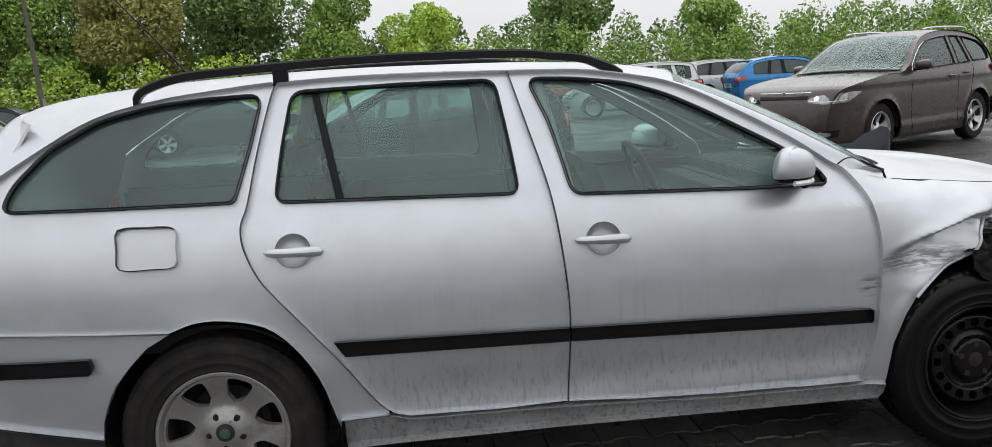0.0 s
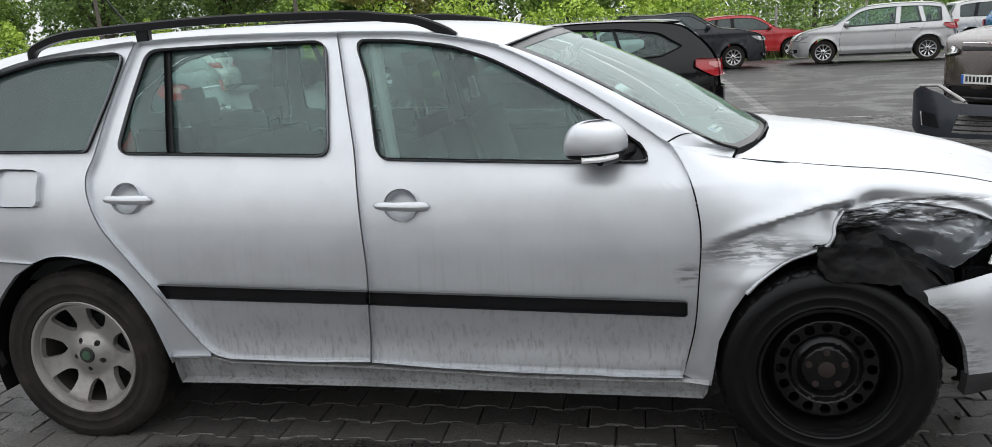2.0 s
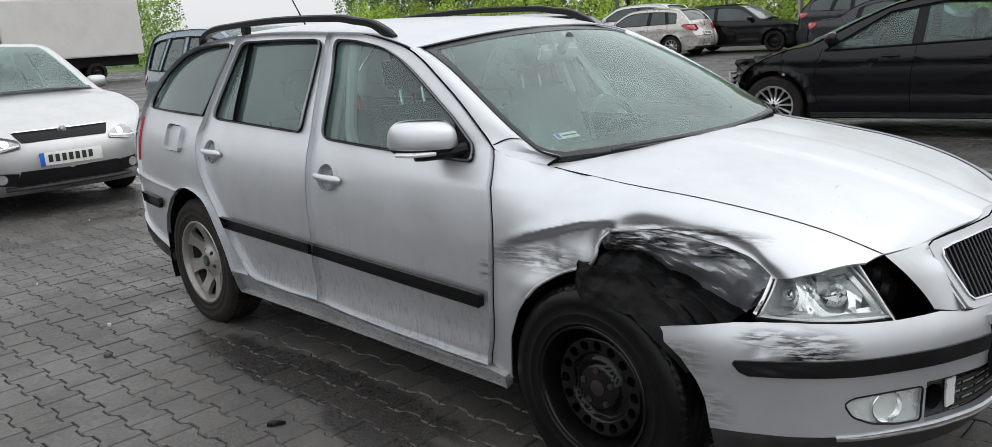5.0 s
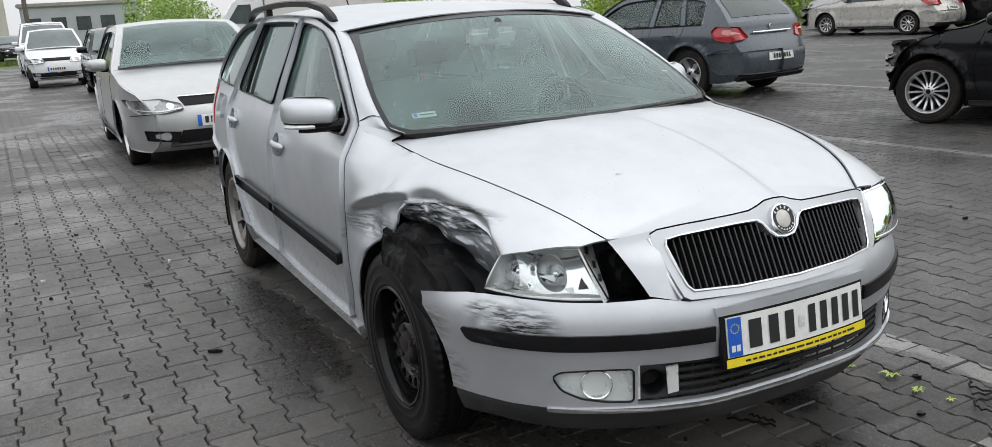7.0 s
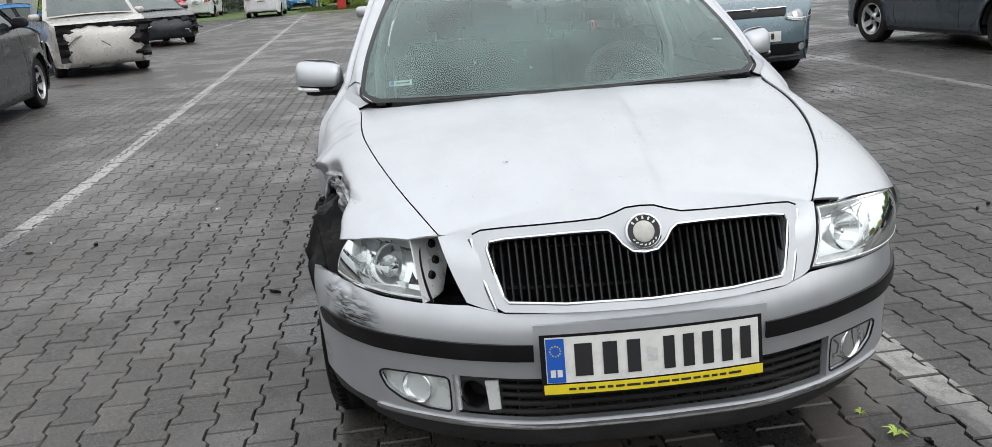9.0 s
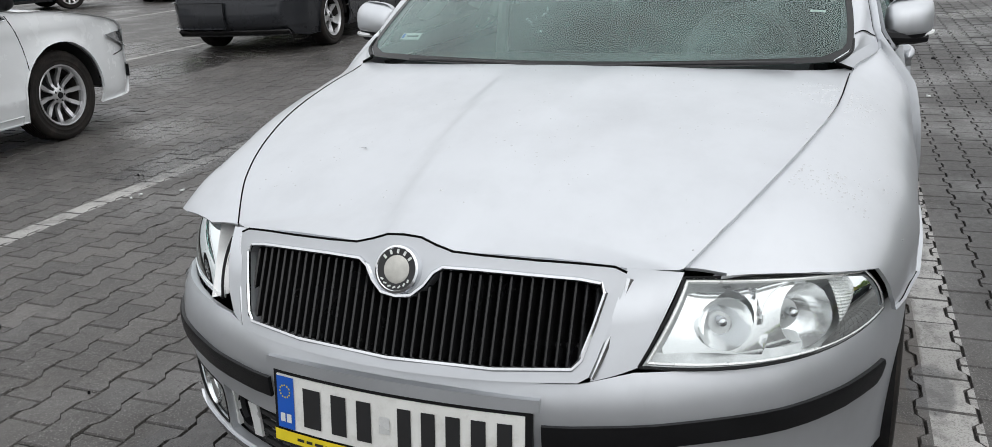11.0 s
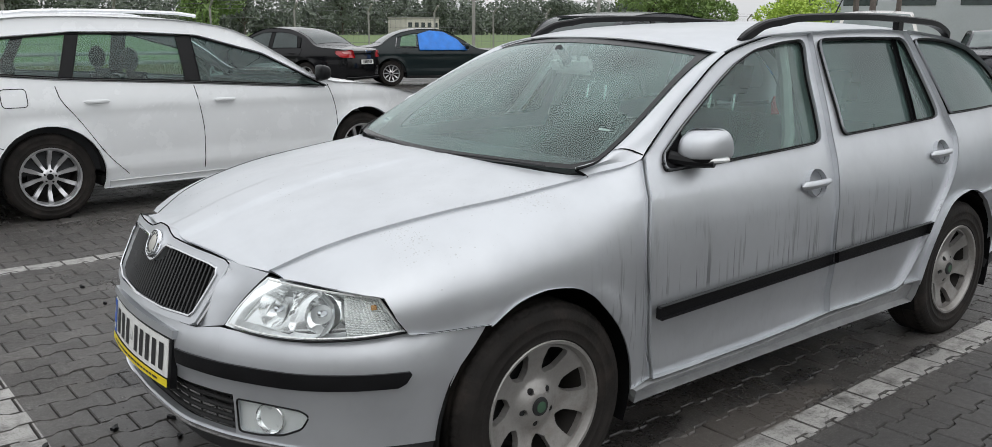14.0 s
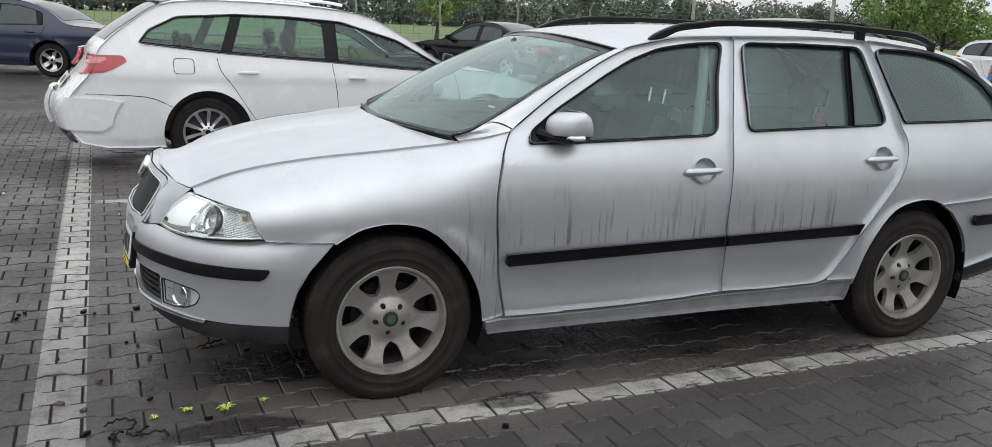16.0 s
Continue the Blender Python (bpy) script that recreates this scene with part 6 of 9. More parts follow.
def hanging_liner(u, v):
    p = along(LIN_TOP, u) * (1 - v) + along(LIN_LOW, u) * v
    n1 = noise.noise(Vector((u * 6, v * 4, 2.0)))
    n2 = noise.noise(Vector((u * 18, v * 12, 6.0)))
    fold_ = sum(math.exp(-((u - c0 - c1 * v) / 0.022) ** 2) for c0, c1 in ((0.14, 0.10), (0.30, -0.06), (0.58, 0.08), (0.76, -0.10))) * math.sin(math.pi * min(1.0, 0.25 + v))
    seam = 0.010 * math.exp(-((u - 0.42 - 0.2 * v) / 0.03) ** 2) + 0.008 * math.exp(-((v - 0.5 - 0.15 * u) / 0.05) ** 2)
    return p + Vector((0.2, -0.55, 0.8)) * (0.038 * math.sin(math.pi * v) + 0.026 * n1 * math.sin(math.pi * v) + 0.007 * n2 + 1.5 * seam - 0.016 * fold_)


part("hanging_liner", flipped(patch(hanging_liner, 48, 28, 0.003)), M_LINER, car, "torn black arch liner bulging over the wheel", sharp=40)


# inner arches, underbody, engine bay dark parts
def liner(cx, side, r):
    def f(u, v):
        a = math.pi * (-0.12 + 1.24 * u)
        bump = 0.008 * noise.noise(Vector((u * 9, v * 6, cx)))
        return Vector((cx + (r + bump) * math.cos(a), side * (0.86 - 0.42 * v), 0.312 + (r + bump) * math.sin(a)))
    return patch(f, 28, 8)


for cx, side, r in ((0.005, 1, 0.372), (-2.575, 1, 0.372), (-2.575, -1, 0.372)):
    part("arch_liner", liner(cx, side, r), M_LINER, car, "dull black wheel arch liner")


def torn_liner(u, v):
    a = math.pi * (-0.05 + 0.95 * u)
    n1 = noise.noise(Vector((u * 6, v * 5, 2.0)))
    r = 0.365 + 0.03 * n1 + 0.03 * math.sin(u * math.pi) * (1 - v)
    return Vector((0.02 + r * math.cos(a), -0.80 + 0.03 * n1 + 0.40 * v, 0.325 + r * math.sin(a)))


part("torn_arch_liner", patch(torn_liner, 40, 14), M_LINER, car, "torn black wheel arch liner bulging over the wheel")
for nm, lo, hi in (("boot_floor", (-3.45, -0.62, 0.24), (-2.98, 0.62, 0.42)), ("floor_pan", (-2.18, -0.78, 0.22), (-0.40, 0.78, 0.30)), ("rear_axle_pan", (-2.98, -0.42, 0.24), (-2.18, 0.42, 0.50)), ("engine_pan", (-0.40, -0.42, 0.22), (0.60, 0.42, 0.62)), ("bumper_beam", (0.40, -0.54, 0.26), (0.64, 0.54, 0.50))):
    bm = bmesh.new()
    box(bm, lo, hi, 0.03)
    part(nm, bm, M_UNDER, car, "dark underbody part")
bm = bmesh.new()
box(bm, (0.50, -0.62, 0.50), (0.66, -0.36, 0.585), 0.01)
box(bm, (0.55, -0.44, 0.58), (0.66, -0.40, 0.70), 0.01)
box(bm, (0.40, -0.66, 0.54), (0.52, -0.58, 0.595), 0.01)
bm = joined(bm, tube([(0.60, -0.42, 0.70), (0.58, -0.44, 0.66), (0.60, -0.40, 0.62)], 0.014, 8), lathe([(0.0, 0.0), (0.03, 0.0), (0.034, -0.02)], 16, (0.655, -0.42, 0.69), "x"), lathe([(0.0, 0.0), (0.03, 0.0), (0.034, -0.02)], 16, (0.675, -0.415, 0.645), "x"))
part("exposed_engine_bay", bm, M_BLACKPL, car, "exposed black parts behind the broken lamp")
# dark sheet added for the shade in the bay behind the broken lamp
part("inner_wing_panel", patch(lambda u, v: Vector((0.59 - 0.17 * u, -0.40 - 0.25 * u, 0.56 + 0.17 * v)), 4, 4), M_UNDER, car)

# door mirrors; the one on the sound side is folded in a little
MIR_Y = {1: 0.852, -1: 0.892}
for side in (1, -1):
    def shell(u, v, side=side):
        a, b = 2 * math.pi * u, math.pi * (v - 0.5)
        cx, sx = math.cos(a), math.sin(a)
        cb, sb = math.cos(b), math.sin(b)
        sg = lambda t, e: math.copysign(abs(t) ** e, t)
        x = 0.080 * sg(cb, 0.55) * sg(cx, 0.8)
        y = (0.066 if side > 0 else 0.096) * sg(cb, 0.5) * sg(sx, 0.7)
        z = 0.066 * sg(sb, 0.62) if sb > 0 else 0.040 * sg(sb, 0.4)
        x = x if x > 0 else x * 0.80
        z = z * (1 - 0.25 * max(0.0, x) / 0.080) if z > 0 else z
        # the housing sweeps back towards its outer end
        x += -0.45 * y + (0.25 * max(0.0, z) if x < 0 else -0.15 * max(0.0, z))
        return Vector((-0.700 + x, side * (MIR_Y[side] + y), (1.036 if side > 0 else 1.045) + z + 0.04 * y))

    def under(u, v, side=side):
        p = shell(u, 0.5 * v)
        mid = Vector((-0.700, side * MIR_Y[side], 1.020))
        return mid + Vector(((p.x - mid.x) * 0.93, (p.y - mid.y) * 0.93, (p.z - mid.z) * 0.9 - 0.012))
    bmm = patch(shell, 28, 18)
    base = patch(under, 28, 8)
    bmesh.ops.recalc_face_normals(base, faces=base.faces[:])
    bmesh.ops.recalc_face_normals(bmm, faces=bmm.faces[:])
    door = front_doors[0 if side > 0 else 1]
    part("mirror_housing", bmm, M_SILVER, door, "silver door mirror")
    part("mirror_base", base, M_BLACKPL, door, "black underside of the mirror")
    part("mirror_arm", tube([(-0.60, side * 0.78, 1.005), (-0.63, side * 0.83, 0.998), (-0.67, side * (MIR_Y[side] + 0.02), 0.992), (-0.68, side * (MIR_Y[side] + 0.05), 0.992)], 0.024, 10, 0.013), M_BLACKPL, door, "black mirror arm")
    out_y = MIR_Y[side] + (0.061 if side > 0 else 0.083)
    part("mirror_indicator", tube([(-0.635, side * (out_y - 0.085), 1.002), (-0.650, side * (out_y - 0.045), 1.002), (-0.680, side * (out_y - 0.008), 1.002), (-0.730, side * (out_y + 0.004), 1.002)], 0.0085, 8), M_LAMPGREY, door, "pale indicator strip under the mirror")
    part("mirror_glass", patch(lambda u, v, side=side: Vector((-0.730 - 0.04 * u, side * (MIR_Y[side] - 0.045 + 0.08 * u), 0.998 + 0.070 * v + 0.01 * u)), 1, 1), M_REFLECT, door)

# wheels
for at_, s, st in (((0.0, 0.775, 0.312), 1, "seven"), ((-2.578, 0.765, 0.312), 1, "seven"), ((-2.578, -0.765, 0.312), -1, "seven")):
    make_wheel(car, at_, s, 0.318, 0.20, 0.207, st)
make_wheel(car, (-0.02, -0.775, 0.318), -1, 0.320, 0.20, 0.200, "steel", wet=True)

# cabin
bm = bmesh.new()
box(bm, (-0.62, -0.66, 0.80), (-0.26, 0.66, 0.955), 0.05)
box(bm, (-0.78, -0.64, 0.62), (-0.55, 0.64, 0.90), 0.06)
part("dashboard", bm, M_DASH, car, "dark dashboard")
for y in (0.70, -0.70):
    part("pillar_trim", tube([(-1.37, y, 0.82), (-1.40, y * 0.985, 1.02), (-1.44, y * 0.90, 1.22), (-1.47, y * 0.82, 1.36)], 0.024, 8), M_CLOTHPALE, car, "pale door pillar trim")
ang = Matrix.Rotation(radians(-24), 4, "Y")
part("steering_wheel", shifted(joined(lathe([(0.17 + 0.016 * math.cos(a * math.pi / 4), 0.016 * math.sin(a * math.pi / 4)) for a in range(9)], 32, axis="x"), tube([(0, -0.16, 0), (0.02, 0, -0.02), (0, 0.16, 0)], 0.018, 8), tube([(0.02, 0, -0.02), (0, 0, -0.16)], 0.018, 8), lathe([(0.0, -0.03), (0.06, -0.02), (0.07, 0.02)], 20, axis="x")), Matrix.Translation((-0.86, 0.36, 0.90)) @ ang), M_DASH, car, "dark steering wheel")


def seat(parent, x, y, w, back_h, rests=1):
    bm = bmesh.new()
    box(bm, (x - 0.05, y - w / 2, 0.38), (x + 0.48, y + w / 2, 0.60), 0.06)
    part("seat_cushion", bm, M_SEAT, parent)
    bm = bmesh.new()
    box(bm, (-0.07, -w / 2, 0.0), (0.07, w / 2, back_h), 0.06)
    part("seat_back", shifted(bm, Matrix.Translation((x - 0.04, y, 0.52)) @ Matrix.Rotation(radians(-16), 4, "Y")), M_SEAT, parent)
    for k in range(rests):
        yy = y + (k - (rests - 1) / 2) * w / max(1, rests)
        bm = bmesh.new()
        box(bm, (-0.05, -0.13, 0.0), (0.05, 0.13, 0.19), 0.05)
        hm = Matrix.Translation((x - 0.06 - 0.28 * (back_h + 0.06), yy, 0.52 + 0.96 * (back_h + 0.045))) @ Matrix.Rotation(radians(-10), 4, "Y")
        part("headrest", shifted(bm, hm), M_SEAT, parent)
        part("headrest_posts", joined(*[shifted(tube([(0, d, -0.09), (0, d, 0.02)], 0.007, 6), hm) for d in (-0.06, 0.06)]), M_CHROME if rests == 1 else M_SEAT, parent)


seat(car, -1.14, 0.37, 0.50, 0.60)
seat(car, -1.14, -0.37, 0.50, 0.60)
seat(car, -2.08, 0.0, 1.25, 0.50, 2)
bm = bmesh.new()
box(bm, (-3.3, -0.66, 0.80), (-2.45, 0.66, 0.86), 0.02)
box(bm, (-2.2, -0.80, 0.30), (-0.5, -0.74, 0.93), 0.02)
box(bm, (-2.2, 0.74, 0.30), (-0.5, 0.80, 0.93), 0.02)
box(bm, (-3.3, -0.74, 0.55), (-2.3, -0.70, 0.98), 0.02)
box(bm, (-3.3, 0.70, 0.55), (-2.3, 0.74, 0.98), 0.02)
part("cabin_lining", bm, M_DASH, car, "dark door cards and load cover")
part("headlining", flipped(patch(lambda u, v: roof_at(0.03 + 0.90 * u, 0.06 + 0.88 * v) + Vector((0, 0, -0.035)), 16, 10)), M_CLOTHGREY, car, "grey headlining")
for s in (1, -1):
    part("centre_pillar_trim", tube([(-1.52, s * 0.585, 1.38), (-1.49, s * 0.68, 1.18), (-1.46, s * 0.76, 0.98)], 0.035, 8), M_CLOTHGREY, car)
    part("rear_pillar_trim", tube([(-2.36, s * 0.58, 1.37), (-2.42, s * 0.67, 1.18), (-2.45, s * 0.74, 1.02)], 0.035, 8), M_DASH, car)
    part("seat_belt", tube([(-1.51, s * 0.60, 1.30), (-1.47, s * 0.69, 1.0), (-1.45, s * 0.70, 0.7)], 0.012, 6), M_DASH, car)


# rain drops standing on the paint
def drop_sheet(spots):
    verts, faces = [], []
    for p, n, r in spots:
        q = n.to_track_quat("Z", "Y")
        o = len(verts)
        for k in range(6):
            a = k * math.pi / 3
            verts.append(p + q @ Vector((r * math.cos(a), r * 0.85 * math.sin(a), -0.0003)))
        for k in range(6):
            a = k * math.pi / 3 + 0.5
            verts.append(p + q @ Vector((r * 0.62 * math.cos(a), r * 0.5 * math.sin(a), r * 0.32)))
        verts.append(p + q @ Vector((0, 0, r * 0.42)))
        for k in range(6):
            j = (k + 1) % 6
            faces += [(o + k, o + j, o + 6 + j, o + 6 + k), (o + 6 + k, o + 6 + j, o + 12)]
    me = bpy.data.meshes.new("rain")
    me.from_pydata([tuple(v) for v in verts], [], faces)
    me.materials.append(M_DROP)
    for f in me.polygons:
        f.use_smooth = True
    return me


rd = random.Random(31)
spots = []
while len(spots) < 620:
    x = rd.uniform(-0.15, 0.72)
    if rd.random() < 0.68:
        y = rd.gauss(0.70, 0.06)
    else:
        y = rd.uniform(-0.5, 0.66)
    if noise.noise(Vector((x * 5, y * 5, 2.0))) < 0.08 and rd.random() < 0.94:
        continue
    ye = hermite(x, EX, EY)
    r = 0.0012 + 0.0026 * rd.random() ** 3
    if abs(y) < ye - 0.01:
        if x > 0.66:
            continue
        z = hood_z(x, y)
        n = Vector((hood_z(x - 0.01, y) - hood_z(x + 0.01, y), hood_z(x, y - 0.01) - hood_z(x, y + 0.01), 0.02)).normalized()
        spots.append((Vector((x, y, z)), n, r))
    elif y > ye + 0.01 and x < 0.42:
        lo, hi = 0.70, hermite(x, EX, EZ) - 0.004
        for _ in range(22):
            m_ = (lo + hi) / 2
            if fender_y(x, m_) > y:
                lo = m_
            else:
                hi = m_
        f0, f1, f2 = (fender_y(x, lo + d) for d in (-0.004, 0.0, 0.004))
        n = Vector((0.1, 1.0, -(f2 - f0) / 0.008)).normalized()
        spots.append((Vector((x, f1, lo)), n, r))
drops = new("rain", drop_sheet(spots))
drops.parent = hood
tagged(drops, "clear rain drops on silver paint", kind="stuff")

# ---- the other cars ----
WHEEL_KIT = {}


def quick_wheel(parent, at, side, radius, style):
    """A wheel whose meshes are shared by all the parked cars."""
    key = (style, round(radius, 3))
    if key not in WHEEL_KIT:
        stash = new("stash")
        w = make_wheel(stash, (0, 0, 0), 1, radius, 0.205, radius * 0.66, style, detail=False)
        WHEEL_KIT[key] = [(c.name.split(".")[0], c.data) for c in w.children]
        for c in list(w.children):
            bpy.data.objects.remove(c)
        bpy.data.objects.remove(w)
        bpy.data.objects.remove(stash)
    hub = new("wheel")
    hub.parent = parent
    hub.location = at
    hub.rotation_euler = (0, random.uniform(0, 1), 0 if side > 0 else math.pi)
    for nm, me in WHEEL_KIT[key]:
        o = new(nm, me)
        o.parent = hub
    return hub


SHAPES = {
    # top line from the front bumper's foot over the roof to the rear bumper's foot: (x from the front axle in wheelbases' unit metres, z)
    "hatch": dict(wb=2.6, fo=0.86, ro=0.72, w=1.76, h=1.47, hood=0.80, cowl=(-0.42, 0.98), roof_f=(-1.20, 1.42), roof_r=(-2.75, 1.40), tail=(-3.22, 1.02), belt=0.96, rake=0.10),
    "mpv": dict(wb=2.6, fo=0.80, ro=0.66, w=1.70, h=1.54, hood=0.86, cowl=(-0.30, 1.03), roof_f=(-1.05, 1.48), roof_r=(-2.85, 1.47), tail=(-3.14, 1.02), belt=0.98, rake=0.06),
    "suv": dict(wb=2.66, fo=0.88, ro=0.90, w=1.86, h=1.66, hood=0.96, cowl=(-0.42, 1.15), roof_f=(-1.22, 1.60), roof_r=(-2.95, 1.58), tail=(-3.42, 1.18), belt=1.12, rake=0.12),
    "estate": dict(wb=2.76, fo=0.94, ro=1.13, w=1.82, h=1.51, hood=0.78, cowl=(-0.42, 0.97), roof_f=(-1.28, 1.44), roof_r=(-3.15, 1.44), tail=(-3.76, 1.00), belt=0.96, rake=0.16),
    "sedan": dict(wb=2.72, fo=0.88, ro=1.08, w=1.79, h=1.43, hood=0.76, cowl=(-0.48, 0.94), roof_f=(-1.35, 1.39), roof_r=(-2.25, 1.38), tail=(-3.05, 1.00), belt=0.93, rake=0.0, deck=(-3.70, 0.94)),
    "micro": dict(wb=1.87, fo=0.42, ro=0.42, w=1.56, h=1.54, hood=0.86, cowl=(-0.02, 1.02), roof_f=(-0.62, 1.50), roof_r=(-1.72, 1.50), tail=(-2.22, 1.0), belt=0.98, rake=0.10),
    "van": dict(wb=2.75, fo=0.85, ro=0.80, w=1.82, h=1.85, hood=0.98, cowl=(-0.20, 1.12), roof_f=(-0.95, 1.78), roof_r=(-3.42, 1.80), tail=(-3.50, 1.10), belt=1.08, rake=0.02),
}


def clipped(loop, a, b):
    """The part of a loop on the left of the line from a to b."""
    out = []
    n = len(loop)
    side = lambda p: (b[0] - a[0]) * (p[1] - a[1]) - (b[1] - a[1]) * (p[0] - a[0])
    for i in range(n):
        p, q = loop[i], loop[(i + 1) % n]
        sp, sq = side(p), side(q)
        if sp >= 0:
            out.append(p)
        if sp * sq < 0:
            f = sp / (sp - sq)
            out.append((p[0] + (q[0] - p[0]) * f, p[1] + (q[1] - p[1]) * f))
    return out


def mirror_shell(c, side, rx=0.085, ry=0.105, rz=0.068):
    """A rounded, flat-backed door mirror housing."""
    def f(u, v):
        a, b = 2 * math.pi * u, math.pi * (v - 0.5)
        sg = lambda t, e: math.copysign(abs(t) ** e, t)
        x = rx * sg(math.cos(b), 0.6) * sg(math.cos(a), 0.8)
        y = ry * sg(math.cos(b), 0.5) * sg(math.sin(a), 0.65)
        z = rz * sg(math.sin(b), 0.6)
        x = x if x > 0 else x * 0.45
        return Vector((c[0] + x - 0.2 * y * side * side, side * (c[1] + y), c[2] + z * (1 - 0.2 * max(0.0, x) / rx)))
    bm = patch(f, 20, 12)
    bmesh.ops.recalc_face_normals(bm, faces=bm.faces[:])
    return bm


def make_car(label, shape, paint, front_axle, heading, style="five", name=None, glassmat=None, wheel_r=0.32, rails=False, wrecked=False, chrome=False, over=None, clear=False, dark_posts=False):
    """A parked car with panels, panes, lamps, wheels and mirrors. front_axle: where the middle of its front axle stands."""
    S = dict(SHAPES[shape])
    if over:
        S.update(over)
    pane_mat = glassmat or M_DARKGLASS
    root = thing(name or {"hatch": "hatchback_car", "mpv": "compact_car", "suv": "off_road_car", "estate": "white_estate_car", "sedan": "sedan_car", "micro": "city_car", "van": "delivery_van"}[shape], label, "van" if shape == "van" else "car", "parked cars",
                 pose(front_axle[0], front_axle[1], 0, 0, 0, heading))
    wb, fo, ro, hw, h = S["wb"], S["fo"], S["ro"], S["w"] / 2, S["h"]
    xr = -wb - ro
    belt = S["belt"]
    deck = S.get("deck")
    top = [(fo - 0.10, 0.20), (fo, 0.30), (fo + 0.01, 0.52), (fo - 0.06, S["hood"] - 0.14), (fo - 0.24, S["hood"])]
    nose_end = len(top) - 1
    mid = ((fo - 0.24) * 0.45 + S["cowl"][0] * 0.55, (S["hood"] * 0.4 + S["cowl"][1] * 0.6) + 0.015)
    top += [mid, S["cowl"]]
    i_cowl = len(top) - 1
    top += [((S["cowl"][0] + S["roof_f"][0]) / 2, (S["cowl"][1] + S["roof_f"][1]) / 2 + 0.03), S["roof_f"]]
    i_rf = len(top) - 1
    top += [((S["roof_f"][0] + S["roof_r"][0]) / 2, h - 0.01), S["roof_r"]]
    i_rr = len(top) - 1
    top += [((S["roof_r"][0] + S["tail"][0]) / 2 - 0.04, (S["roof_r"][1] + S["tail"][1]) / 2 + 0.03), S["tail"]]
    i_tail = len(top) - 1
    if deck:
        top += [deck, (xr + 0.03, 0.80)]
    else:
        top += [(S["tail"][0] - 0.05, S["tail"][1] - 0.16)]
    top += [(xr, 0.58), (xr + 0.01, 0.36), (xr + 0.10, 0.24)]

    def width(x, z):
        k = hermite(z, [0.15, 0.30, 0.55, belt - 0.1, belt, h], [0.93, 0.985, 1.0, 0.985, 0.955, 0.70])
        fr = hermite(x, [xr - 0.02, xr + 0.12, xr + 0.30, xr + 0.60, -wb + 0.3, -0.1, fo - 0.55, fo - 0.32, fo - 0.14, fo + 0.02], [0.74, 0.86, 0.93, 0.975, 1.0, 1.0, 0.975, 0.93, 0.84, 0.68])
        y = hw * k * fr
        for cx in (0.0, -wb):
            d = math.hypot(x - cx, z - wheel_r) - (wheel_r + 0.06)
            if -0.1 < d < 0.15:
                y += 0.012 * math.exp(-(d / 0.04) ** 2)
        if abs(z - (belt - 0.13)) < 0.06:
            y += 0.006 * (1 - abs(z - (belt - 0.13)) / 0.06)
        if abs(z - 0.37) < 0.07 and -wb + 0.35 < x < -0.35:
            y += 0.010 * (1 - abs(z - 0.37) / 0.07)
        return y

    R = wheel_r + 0.055

    def arch(cx):
        a0 = math.asin((0.21 - wheel_r) / R)
        return [(cx + R * math.cos(a), wheel_r + R * math.sin(a)) for a in [math.pi - a0 + (2 * a0 - math.pi) * k / 24 for k in range(25)]]

    topc = v2(smooth_curve([(*p, 0) for p in top], 4))
    sill_z = 0.205
    outline = topc + [(xr + 0.3, sill_z)] + arch(-wb) + arch(0.0)

    def side_fn(x, z):
        return Vector((x, width(x, z), z))

    # outline of the side windows, and the posts that split it
    wt = belt + 0.015
    x0 = S["cowl"][0] - 0.20
    x1 = S["tail"][0] + (0.22 if shape != "hatch" else 0.40) if not deck else S["tail"][0] + 0.46
    if shape == "van":
        x1 = -1.30
    xm = (S["roof_f"][0] + S["roof_r"][0]) / 2 + (0.10 if shape != "micro" else -0.2)

    def ztop(x):
        zs = None
        for a, b in zip(topc[i_cowl * 4:], topc[i_cowl * 4 + 1:]):
            if b[0] <= x <= a[0]:
                zs = a[1] + (b[1] - a[1]) * (a[0] - x) / max(1e-6, a[0] - b[0])
                break
        return (zs or h) - 0.085

    rise = S.get("rise", 0.05)
    if "dlo" in S:
        dlo = list(S["dlo"])
    else:
        lowline = [(x0 + (x1 - x0) * k / 4, wt - 0.02 + rise * k / 4) for k in range(5)]
        upline = []
        for k in range(13):
            x = x1 + 0.03 + (x0 - 0.06 - x1) * k / 12
            zb = wt - 0.02 + rise * (x0 - x) / (x0 - x1)
            upline.append((x, max(zb + (0.10 if k == 0 else 0.02), ztop(x))))
        dlo = lowline + upline
    dlo = round_poly(dlo, 0.03, 2)
    tip_x = max(p[0] for p in dlo)
    posts = S.get("posts")
    if posts is None:
        posts = [] if shape == "van" else [(xm, xm - 0.02, 0.055)]
        if shape not in ("micro", "van"):
            posts.append((-wb + 0.10, -wb + 0.22, 0.05) if not deck else (-wb + 0.16, -wb + 0.26, 0.05))

    def edge_line(post, sgn):
        return (post[0] + sgn * post[2], belt), (post[1] + sgn * post[2], h - 0.1)

    panes, bars_ = [], []
    rest_loop = dlo
    for post in sorted(posts, reverse=True):
        (fa, fb), (ra, rb_) = edge_line(post, 1), edge_line(post, -1)
        panes.append(clipped(rest_loop, fb, fa))
        bars_.append(clipped(clipped(rest_loop, fa, fb), rb_, ra))
        rest_loop = clipped(rest_loop, ra, rb_)
    panes.append(rest_loop)
    panes = [p for p in panes if len(p) > 2]
    gaps = (dlo,) if clear else ()
    fine = 0.06 if clear else 0.10
    sides = both(lambda: sheet(outline, side_fn, fine, gaps, 0.02, 0.0), "body_side", paint, (root, root))

